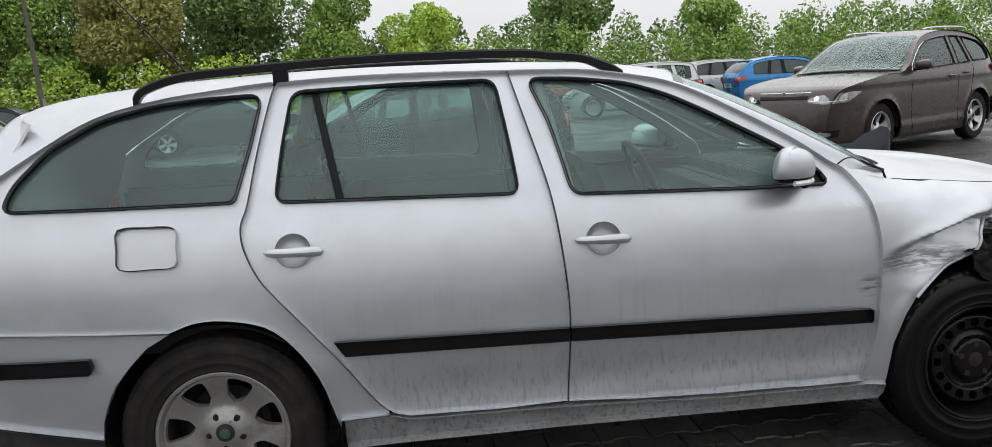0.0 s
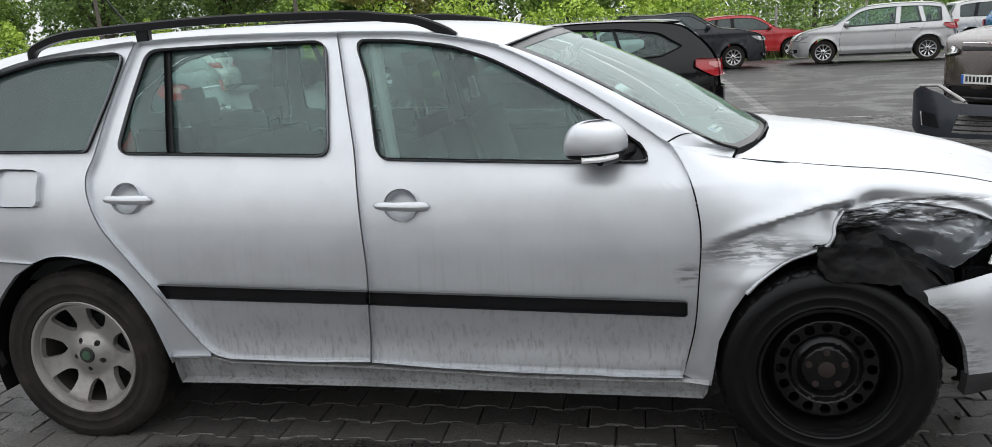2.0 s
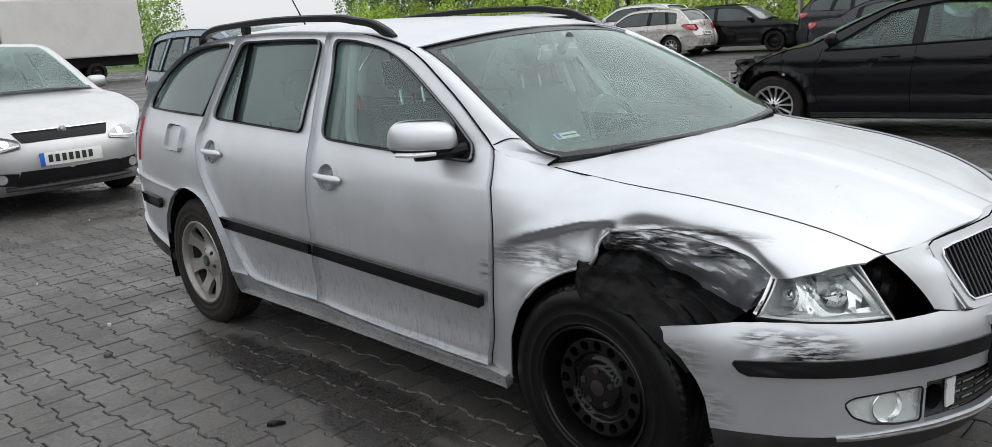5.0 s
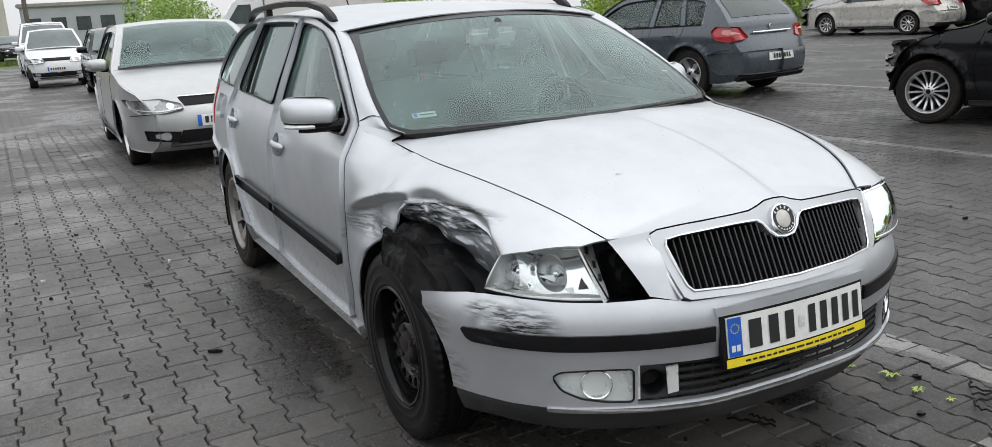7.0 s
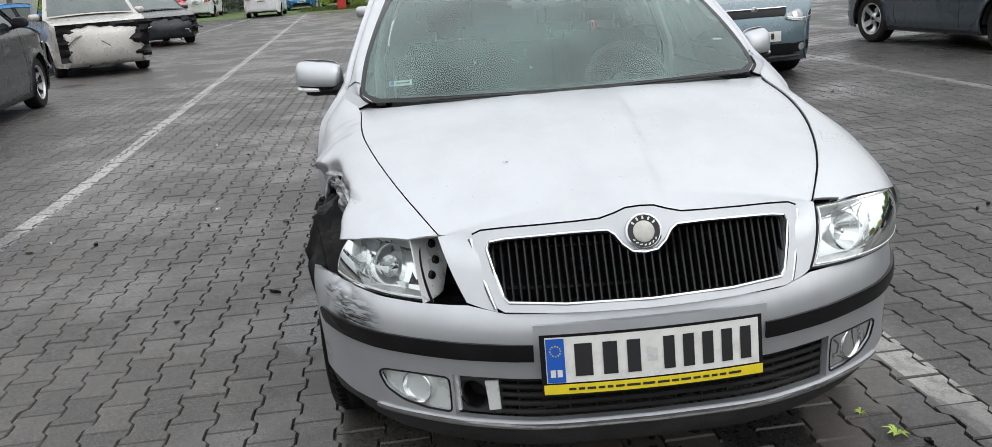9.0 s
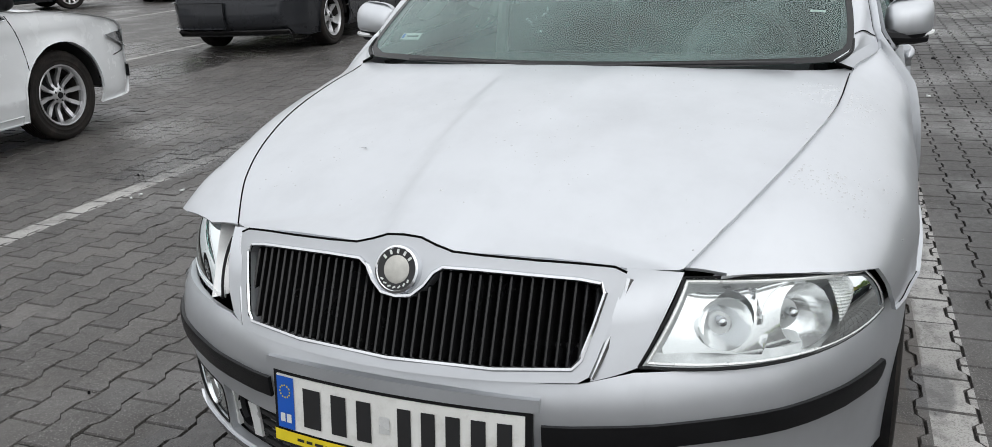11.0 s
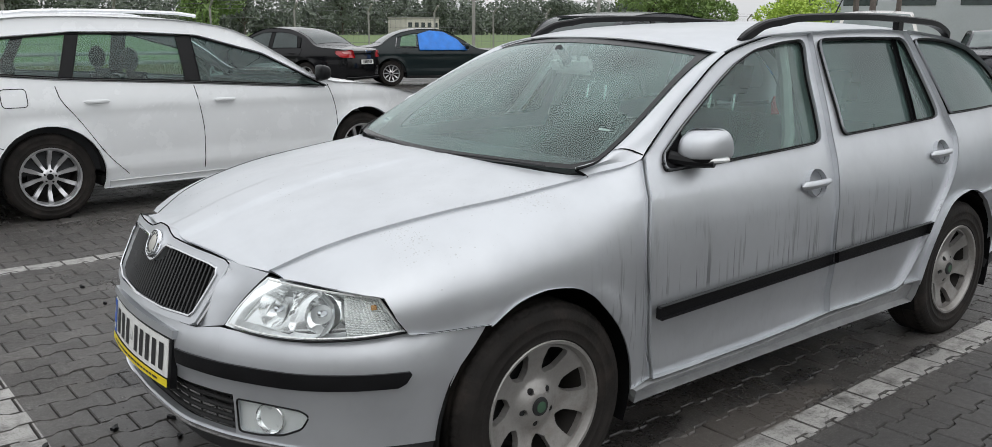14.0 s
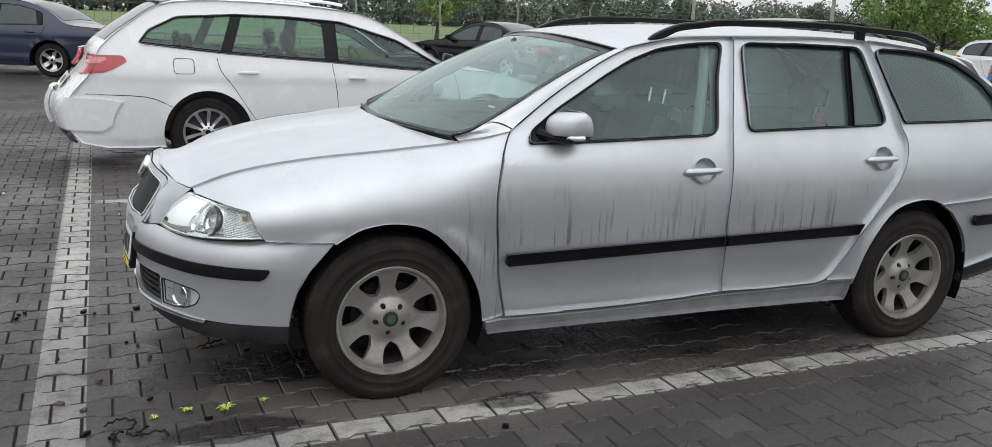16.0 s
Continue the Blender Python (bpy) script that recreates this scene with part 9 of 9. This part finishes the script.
part("roof", bm, M_ROOFRED, house, "red tiled roof", smooth=False)
for x in (-3, 0, 3):
    bm = bmesh.new()
    box(bm, (x - 0.5, -4.06, 1.0), (x + 0.5, -3.95, 2.3), 0.02)
    part("window", bm, M_DARKGLASS, house)

# box truck
truck = thing("box_truck", "white box truck parked beyond the cars", "truck", "", pose(-35.2, 6.7, 0, 0, 0, -98))
bm = bmesh.new()
box(bm, (-5.4, -1.1, 0.95), (-0.5, 1.1, 3.15), 0.04)
part("cargo_box", bm, M_BOXTRUCK, truck, "white cargo box")
bm = bmesh.new()
prof = [(-0.45, 0.5), (-0.45, 2.35), (0.3, 2.45), (0.75, 2.2), (1.35, 1.35), (1.9, 1.15), (1.98, 0.5)]
rings = [[bm.verts.new((x, y * (1 - 0.06 * max(0.0, z - 1.2)), z)) for x, z in prof] for y in (-0.98, -0.5, 0.5, 0.98)]
for ra, rb in zip(rings, rings[1:]):
    for k in range(len(prof)):
        bm.faces.new((ra[k], ra[(k + 1) % len(prof)], rb[(k + 1) % len(prof)], rb[k]))
bm.faces.new(rings[0][::-1])
bm.faces.new(rings[-1])
bmesh.ops.recalc_face_normals(bm, faces=bm.faces[:])
part("cab", bm, P_WHITE, truck, "white cab", sharp=30)
for s in (1, -1):
    loop = [(0.05, 1.35), (0.05, 2.12), (0.55, 2.12), (1.05, 1.42)]
    part("cab_window", sheet(loop, lambda x, z, s=s: Vector((x, s * (0.992 - 0.06 * max(0.0, z - 1.2)), z)), 0.3, (), 0.0, 0.0), M_DARKGLASS, truck)
part("roof_fairing", shifted(joined(lathe([(0.0, 0.55), (0.5, 0.5), (0.9, 0.2), (0.95, 0.0)], 16, axis="z")), Matrix.Translation((0.0, 0, 2.35)) @ Matrix.Diagonal((0.6, 1.0, 0.9, 1))), P_WHITE, truck, "white roof fairing")
for x in (1.0, -3.6):
    for s in (1, -1):
        quick_wheel(truck, (x, s * 0.85, 0.36), s, 0.36, "steel")
bm = bmesh.new()
box(bm, (-5.3, -0.5, 0.55), (1.4, 0.5, 0.95), 0.03)
part("chassis", bm, M_UNDER, truck)
bin_ = thing("red_bin", "small red bin in front of a bush", "bin", "", Matrix.Translation((-46.8, -4.6, 0)))
bm = bmesh.new()
box(bm, (-0.2, -0.22, 0.02), (0.2, 0.22, 0.85), 0.04)
part("bin_body", bm, M_REDPL, bin_)
bm = bmesh.new()
box(bm, (-0.22, -0.24, 0.85), (0.22, 0.24, 0.93), 0.03)
part("lid", bm, M_REDPL, bin_)
sign = thing("red_board", "plain red board on a post", "sign", "", Matrix.Translation((-54.0, -6.6, 0)))
bm = bmesh.new()
box(bm, (-0.04, -0.9, 1.3), (0.04, 0.9, 3.0), 0.02)
part("board", bm, M_REDPL, sign)
part("post", tube([(-0.06, 0, -0.1), (-0.06, 0, 2.8)], 0.05, 8), M_WIRE, sign)
film_o = [o for o in scene.objects if o.name.startswith("covered_sedan_car")][0]
bm = mirrored(flipped(sheet([(-0.75, 0.90), (-2.0, 0.90), (-2.02, 1.30), (-1.7, 1.39), (-1.35, 1.36), (-1.0, 1.18)], lambda x, z: Vector((x, 0.915 - 0.5 * max(0.0, z - 0.93) + 0.012 * math.sin(x * 19 + z * 11), z)), 0.06, (), 0.0, 0.0)))
part("window_film", bm, M_BLUEFILM, film_o, "crinkled bright blue film over the side windows")
# loose dark bumper lying on the paving before the brown car
loose = thing("loose_bumper", "dark blue torn-off car bumper lying on the paving", "car bumper", "", pose(2.80, 6.40, 0.0, 0, 0, -112))


def torn_off(u, z):
    a = u / 0.80
    lean = 0.10 * (z / 0.5) ** 2
    return Vector((0.30 * math.cos(a) + 0.22 * math.cos(2 * a) * 0.4 - lean * math.cos(a) - 0.1, 0.86 * math.sin(a), 0.015 + z + 0.05 * abs(math.sin(a)) * (z / 0.5)))


shell_loop = [(-1.15, 0.10), (-0.9, 0.02), (0.9, 0.02), (1.15, 0.10), (1.2, 0.42), (0.85, 0.50), (0.55, 0.44), (0.40, 0.36), (-0.40, 0.36), (-0.55, 0.44), (-0.85, 0.50), (-1.2, 0.42)]
fogs = [[(s * x, z) for x, z in ((0.55, 0.10), (0.85, 0.12), (0.90, 0.26), (0.62, 0.24))] for s in (1, -1)]
mouth_hole = [(-0.42, 0.07), (0.42, 0.07), (0.36, 0.25), (-0.36, 0.25)]
skin = part("bumper_skin", flipped(sheet(shell_loop, torn_off, 0.06, (*fogs, mouth_hole), 0.012, 0.004)), P_NAVYGREY, loose, "dark blue-grey bumper skin")
part("broken_grille", joined(*[tube([torn_off(-0.40 + 0.2 * k, z) + Vector((-0.015, 0, 0)) for k in range(5)], 0.009, 6) for z in (0.10, 0.15, 0.20)]), M_BLACKPL, loose, "black grille bars")
for s in (1, -1):
    part("fog_pocket", sheet([(s * x, z) for x, z in ((0.54, 0.09), (0.87, 0.11), (0.92, 0.27), (0.60, 0.25))], lambda u, z: torn_off(u, z) * 0.96 + Vector((0, 0, 0.01)), 0.06, (), 0.0, 0.0), M_BLACKPL, loose)
part("bare_bracket", tube([torn_off(-0.9, 0.50), torn_off(-0.6, 0.47) + Vector((-0.05, 0, 0.05)), torn_off(-0.3, 0.38)], 0.018, 6), M_ALLOY, loose, "bare metal bracket")

# ---- ground and block paving ----
TURN = radians(2.0)
CT, ST = math.cos(TURN), math.sin(TURN)
LINES_B = (1.07, -3.06, 5.03, 8.95, 12.9, 16.9, -7.35, -11.9)


def paving_material(name, pieces=True):
    m = bpy.data.materials.new(name)
    m.use_nodes = True
    n, l = m.node_tree.nodes, m.node_tree.links
    b = n["Principled BSDF"]
    geo = n.new("ShaderNodeNewGeometry")
    mp = n.new("ShaderNodeMapping")
    mp.inputs["Rotation"].default_value = (0, 0, -TURN)
    l.new(geo.outputs["Position"], mp.inputs["Vector"])
    pos = mp.outputs[0]
    sep = n.new("ShaderNodeSeparateXYZ")
    l.new(pos, sep.inputs[0])

    def math_(op, a, c=None, d=None):
        x = n.new("ShaderNodeMath")
        x.operation = op
        for i, v in enumerate((a, c, d)):
            if v is None:
                continue
            if isinstance(v, (int, float)):
                x.inputs[i].default_value = v
            else:
                l.new(v, x.inputs[i])
        return x.outputs[0]

    def tex(scale, detail=5, rough=0.6):
        t = n.new("ShaderNodeTexNoise")
        t.inputs["Scale"].default_value = scale
        t.inputs["Detail"].default_value = detail
        t.inputs["Roughness"].default_value = rough
        l.new(pos, t.inputs["Vector"])
        return t.outputs["Fac"]

    def ranged(s, a, c, lo=0.0, hi=1.0):
        r = n.new("ShaderNodeMapRange")
        r.inputs["From Min"].default_value, r.inputs["From Max"].default_value = a, c
        r.inputs["To Min"].default_value, r.inputs["To Max"].default_value = lo, hi
        l.new(s, r.inputs["Value"])
        return r.outputs["Result"]

    def mix(f, c1, c2):
        x = n.new("ShaderNodeMixRGB")
        if isinstance(f, float):
            x.inputs["Fac"].default_value = f
        else:
            l.new(f, x.inputs["Fac"])
        for i, c in (("Color1", c1), ("Color2", c2)):
            if isinstance(c, tuple):
                x.inputs[i].default_value = (*c, 1)
            else:
                l.new(c, x.inputs[i])
        return x.outputs["Color"]

    if pieces:
        oi = n.new("ShaderNodeObjectInfo")
        rnd = math_("FRACT", math_("ADD", geo.outputs["Random Per Island"], oi.outputs["Random"]))
        joint = None
    else:
        br = n.new("ShaderNodeTexBrick")
        br.offset = 0.5
        br.inputs["Scale"].default_value = 1.0
        br.inputs["Brick Width"].default_value = 0.2
        br.inputs["Row Height"].default_value = 0.1425
        br.inputs["Mortar Size"].default_value = 0.011
        br.inputs["Mortar Smooth"].default_value = 0.2
        br.inputs["Color1"].default_value = (0.3, 0.3, 0.3, 1)
        br.inputs["Color2"].default_value = (0.7, 0.7, 0.7, 1)
        wob = n.new("ShaderNodeVectorMath")
        wob.operation = "ADD"
        wv = n.new("ShaderNodeCombineXYZ")
        l.new(math_("MULTIPLY", math_("SINE", math_("MULTIPLY", sep.outputs["X"], 31.4)), 0.018), wv.inputs["Y"])
        l.new(pos, wob.inputs[0])
        l.new(wv.outputs[0], wob.inputs[1])
        l.new(wob.outputs[0], br.inputs["Vector"])
        rnd = br.outputs["Color"]
        joint = br.outputs["Fac"]
    base = mix(rnd, (0.049, 0.045, 0.0425), (0.094, 0.087, 0.081))
    base = mix(ranged(tex(0.55, 6), 0.42, 0.68), base, (0.043, 0.039, 0.036))
    base = mix(ranged(tex(2.6, 8, 0.7), 0.52, 0.74, 0, 0.7), base, (0.108, 0.098, 0.088))
    base = mix(ranged(tex(190, 2), 0.55, 0.70, 0, 0.75), base, (0.27, 0.26, 0.245))
    base = mix(ranged(tex(120, 3, 0.7), 0.54, 0.70, 0, 0.75), base, (0.018, 0.017, 0.016))
    paint = None
    wear = ranged(tex(9, 9, 0.75), 0.30, 0.52)
    a, c = sep.outputs["X"], sep.outputs["Y"]
    d = math_("ABSOLUTE", math_("SUBTRACT", a, 1.175))
    paint = math_("LESS_THAN", d, 0.088)
    for y in LINES_B:
        at = math_("SUBTRACT", c, y)
        if y == -3.06:
            at = math_("SUBTRACT", at, math_("MULTIPLY", math_("MINIMUM", math_("ADD", a, 3.8), 0.0), 0.04))
        e = math_("LESS_THAN", math_("ABSOLUTE", at), 0.066)
        e = math_("MULTIPLY", e, math_("LESS_THAN", a, 1.06))
        paint = math_("MAXIMUM", paint, e)
    up = n.new("ShaderNodeSeparateXYZ")
    l.new(geo.outputs["True Normal"], up.inputs[0])
    paint = math_("MULTIPLY", paint, math_("GREATER_THAN", up.outputs["Z"], 0.93))
    paint = math_("MULTIPLY", paint, wear)
    paint = math_("MULTIPLY", paint, ranged(rnd, 0.0, 1.0, 0.74, 1.0))
    paint = math_("MULTIPLY", paint, ranged(tex(150, 3), 0.36, 0.50, 0.45, 1.0))
    base = mix(paint, base, (0.41, 0.40, 0.38))
    if joint is not None:
        base = mix(math_("MULTIPLY", joint, 0.85), base, (0.022, 0.020, 0.019))
    # blocks toned darker beyond the lines and before the car's nose
    dark_zone = math_("MULTIPLY", ranged(a, 1.24, 1.30), ranged(tex(0.4, 4), 0.25, 0.6, 0.48, 0.72))
    dark_zone = math_("MAXIMUM", dark_zone, math_("MULTIPLY", math_("MULTIPLY", ranged(a, 0.25, 0.55), ranged(c, -1.2, 0.2)), 0.46))
    dark_zone = math_("MAXIMUM", dark_zone, math_("MULTIPLY", ranged(c, 1.14, 1.30), 0.60))
    base = mix(dark_zone, base, mix(rnd, (0.018, 0.0168, 0.016), (0.034, 0.0315, 0.030)))
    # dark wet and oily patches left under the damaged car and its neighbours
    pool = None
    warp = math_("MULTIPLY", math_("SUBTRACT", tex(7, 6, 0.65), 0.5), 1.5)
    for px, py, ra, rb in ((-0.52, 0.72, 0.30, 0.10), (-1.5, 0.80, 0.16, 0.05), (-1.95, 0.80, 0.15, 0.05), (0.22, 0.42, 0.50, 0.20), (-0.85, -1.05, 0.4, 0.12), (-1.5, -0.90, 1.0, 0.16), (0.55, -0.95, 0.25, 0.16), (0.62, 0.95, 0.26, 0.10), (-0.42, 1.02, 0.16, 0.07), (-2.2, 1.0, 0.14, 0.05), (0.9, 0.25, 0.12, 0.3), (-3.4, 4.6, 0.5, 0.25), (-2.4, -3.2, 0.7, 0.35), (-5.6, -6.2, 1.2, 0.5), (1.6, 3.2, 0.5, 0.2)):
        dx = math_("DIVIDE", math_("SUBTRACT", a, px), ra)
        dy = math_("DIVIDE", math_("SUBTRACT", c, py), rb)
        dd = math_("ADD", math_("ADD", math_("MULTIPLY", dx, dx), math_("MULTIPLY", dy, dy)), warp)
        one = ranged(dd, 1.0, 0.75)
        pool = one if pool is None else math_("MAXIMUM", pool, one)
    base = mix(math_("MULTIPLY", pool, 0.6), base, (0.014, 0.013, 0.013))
    # a drier, dusty patch round the sound front wheel
    dry = None
    for px, py, ra, rb in ((0.10, 0.85, 0.42, 0.16), (0.42, 0.62, 0.26, 0.14), (0.55, 0.05, 0.16, 0.24), (-0.9, 0.92, 0.6, 0.10)):
        dx = math_("DIVIDE", math_("SUBTRACT", a, px), ra)
        dy = math_("DIVIDE", math_("SUBTRACT", c, py), rb)
        one = ranged(math_("ADD", math_("ADD", math_("MULTIPLY", dx, dx), math_("MULTIPLY", dy, dy)), warp), 1.0, 0.85)
        dry = one if dry is None else math_("MAXIMUM", dry, one)
    base = mix(math_("MULTIPLY", dry, math_("SUBTRACT", 0.55, math_("MULTIPLY", pool, 0.55))), base, (0.120, 0.106, 0.094))
    l.new(base, b.inputs["Base Color"])
    wet = math_("MAXIMUM", ranged(tex(0.8, 5), 0.46, 0.60), pool)
    rough = math_("SUBTRACT", ranged(tex(40, 3), 0.3, 0.7, 0.50, 0.68), math_("MULTIPLY", wet, 0.30))
    l.new(rough, b.inputs["Roughness"])
    l.new(ranged(a, 0.3, 1.3, 0.5, 0.22), b.inputs["Specular IOR Level"])
    bp = n.new("ShaderNodeBump")
    bp.inputs["Strength"].default_value = 0.35
    bp.inputs["Distance"].default_value = 0.003
    hgt = tex(140, 4)
    if joint is not None:
        hgt = math_("SUBTRACT", hgt, math_("MULTIPLY", joint, 3.0))
    l.new(hgt, bp.inputs["Height"])
    l.new(bp.outputs["Normal"], b.inputs["Normal"])
    return m


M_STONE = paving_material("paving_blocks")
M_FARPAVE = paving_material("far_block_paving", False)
M_SAND = material("joint_sand", (0.026, 0.0235, 0.021), 0.9, 0, 0.3, 6, bump=0.4, bump_scale=80)
A0, A1, B0, B1 = -12.0, 4.6, -9.0, 9.0


def world_of(a, b, z=0.0):
    return Vector((a * CT - b * ST, a * ST + b * CT, z))


GZ = -0.004
bm = bmesh.new()
outer_l = [(-420, -420), (300, -420), (300, 300), (-420, 300)]
inner_l = [(A0, B0), (A1, B0), (A1, B1), (A0, B1)]
ov = [bm.verts.new((*p, GZ)) for p in outer_l]
iv = [bm.verts.new(world_of(*p, GZ)) for p in inner_l]
for k in range(4):
    bm.faces.new((ov[k], ov[(k + 1) % 4], iv[(k + 1) % 4], iv[k]))
tagged(part("ground", bm, M_FARPAVE, None, smooth=False), "wet grey block paving of a large car park", "paving", kind="structure")
bm = bmesh.new()
bm.faces.new([bm.verts.new(world_of(*p, -0.011)) for p in inner_l])
bed = tagged(part("pavement", bm, M_SAND, None, smooth=False), "wet grey interlocking paving blocks with worn white lines", "paving", kind="structure")
BONE = [(-0.0985, -0.0805), (-0.060, -0.0805), (-0.036, -0.0585), (0.036, -0.0585), (0.060, -0.0805), (0.0985, -0.0805)]
BONE = BONE + [(-x, -y) for x, y in BONE]


def stone_rings():
    lo = [(x, y, -0.011) for x, y in BONE]
    mid = [(x * 0.992, y * 0.988, -0.0055) for x, y in BONE]
    up = [(x * 0.952, y * 0.938, 0.0) for x, y in BONE]
    return np.array(lo + mid + up)


ring = stone_rings()
nb = len(BONE)
faces1 = []
for q in range(2):
    for k in range(nb):
        faces1.append((q * nb + k, q * nb + (k + 1) % nb, (q + 1) * nb + (k + 1) % nb, (q + 1) * nb + k))
top1 = tuple(range(2 * nb, 3 * nb))
rot = np.array([[CT, -ST, 0], [ST, CT, 0], [0, 0, 1]])
near_boxes = ((0.75, 2.0, 0.4, 2.3), (-1.4, 1.1, -2.35, -1.0))
rng_s = np.random.default_rng(5)
allv, allf, picked = [], [], []
row = 0
b_ = B0 + 0.075
while b_ < B1 - 0.07:
    a_ = A0 + (0.1 if row % 2 else 0.0)
    while a_ < A1 + 0.01:
        z = rng_s.normal() * 0.0012
        tilt = rng_s.normal(size=2) * 0.006
        yaw = rng_s.normal() * 0.006
        if any(x0 <= a_ <= x1 and y0 <= b_ <= y1 for x0, x1, y0, y1 in near_boxes) and len(picked) < 296:
            picked.append((a_, b_, z, tilt, yaw))
        else:
            v = ring.copy()
            v[:, 2] += z + v[:, 0] * tilt[0] + v[:, 1] * tilt[1]
            x, y = v[:, 0].copy(), v[:, 1].copy()
            v[:, 0], v[:, 1] = x - yaw * y + a_, y + yaw * x + b_
            v = v @ rot.T
            o = len(allv) * 3 * nb
            allv.append(v)
            allf += [tuple(i + o for i in f) for f in faces1] + [tuple(i + o for i in top1)]
        a_ += 0.2
    b_ += 0.1425
    row += 1
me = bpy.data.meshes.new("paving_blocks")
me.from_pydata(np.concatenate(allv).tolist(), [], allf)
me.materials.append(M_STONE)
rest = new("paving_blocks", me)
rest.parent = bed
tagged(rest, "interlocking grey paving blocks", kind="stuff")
me1 = bpy.data.meshes.new("paving_block")
me1.from_pydata(ring.tolist(), [], faces1 + [top1])
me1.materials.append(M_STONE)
for a_, b_, z, tilt, yaw in picked:
    o = new("paving_block", me1)
    o.parent = bed
    o.matrix_local = Matrix.Translation(world_of(a_, b_, z)) @ Euler((tilt[1], -tilt[0], TURN + yaw)).to_matrix().to_4x4()

# ---- litter and weeds on the paving ----
random.seed(21)
for k, (x, y, s) in enumerate(((0.73, 0.77, 0.030), (0.60, 0.80, 0.036), (1.45, 1.9, 0.03), (0.46, 0.76, 0.022), (0.84, 0.80, 0.018))):
    tuft = thing("weed", "small green weed growing in a paving joint", "weed", "weeds in the joints", Matrix.Translation((x, y, 0.0)))
    bms = []
    for q in range(9):
        a = 2 * math.pi * q / 9 + random.uniform(-0.3, 0.3)
        r = s * random.uniform(0.6, 1.3)
        bl = bmesh.new()
        p0, p1, p2 = Vector((0, 0, 0)), Vector((0.5 * r * math.cos(a), 0.5 * r * math.sin(a), r * 0.5)), Vector((r * math.cos(a), r * math.sin(a), r * 0.35))
        w = Vector((-math.sin(a), math.cos(a), 0)) * s * 0.16
        vs = [bl.verts.new(c) for c in (p0, p1 - w, p2, p1 + w)]
        bl.faces.new(vs)
        bms.append(bl)
    part("leaf_rosette", joined(*bms), L_LIGHT, tuft)


def scrap(at, size, mat, label, name, seed):
    random.seed(seed)
    bm = bmesh.new()
    n = 7
    up, dn = [], []
    for k in range(n):
        a = 2 * math.pi * k / n
        r = size * random.uniform(0.35, 1.0)
        up.append(bm.verts.new((r * math.cos(a), r * math.sin(a) * 0.5, 0.006 + random.uniform(0, 0.01))))
        dn.append(bm.verts.new((r * math.cos(a), r * math.sin(a) * 0.5, 0.0)))
    bm.faces.new(up)
    for k in range(n):
        bm.faces.new((dn[k], dn[(k + 1) % n], up[(k + 1) % n], up[k]))
    ob = part(name, bm, mat, None, smooth=False)
    ob.matrix_world = pose(at[0], at[1], 0.002, 0, 0, random.uniform(0, 360))
    tagged(ob, label, "debris", "debris on the paving")


spots = []
rs = random.Random(9)
for k in range(30):
    spots.append((rs.uniform(0.45, 1.5), rs.uniform(-0.6, 1.05)))
for k in range(90):
    x, y = rs.uniform(-7, 3.0), rs.choice((-1, 1)) * rs.uniform(1.15, 3.6) if rs.random() < 0.8 else rs.uniform(-1, 1)
    if -3.6 < x < 0.95 and abs(y) < 0.85:
        continue
    spots.append((x, y))
for k, (x, y) in enumerate(spots):
    kind = k % 4 if k >= 30 else k % 3
    mat = (M_BLACKPL, M_BARK, M_BLACKPL, M_PAPER)[kind]
    lab = ("small black plastic fragment on the paving", "dry brown leaf on the paving", "thin black plastic splinter on the paving", "pale scrap on the paving")[kind]
    scrap((x, y), rs.uniform(0.008, 0.028) * (1.4 if kind == 2 else 1), mat, lab, ("plastic_fragment", "dry_leaf", "plastic_splinter", "paper_scrap")[kind], 1000 + k)
for k, pts in enumerate((((1.00, 0.84), (0.95, 0.80), (0.90, 0.84), (0.93, 0.92), (0.88, 0.95)), ((0.86, 0.88), (0.90, 0.94), (0.82, 0.93), (0.80, 0.97)), ((0.95, 0.97), (0.98, 0.93), (0.94, 0.90)), ((0.66, 0.17), (0.60, 0.13), (0.53, 0.08)), ((0.64, 0.19), (0.59, 0.17), (0.55, 0.16)), ((0.30, 0.42), (0.24, 0.38), (0.20, 0.40)))):
    cable = thing("plastic_strip", "bent black plastic strip lying on the paving", "debris", "debris on the paving", Matrix.Identity(4))
    part("strip", tube([(x, y, 0.010 + 0.008 * (i % 2)) for i, (x, y) in enumerate([(q.x, q.y) for q in smooth_curve([(*p, 0) for p in pts], 4)])], 0.0042, 5), M_BLACKPL, cable)
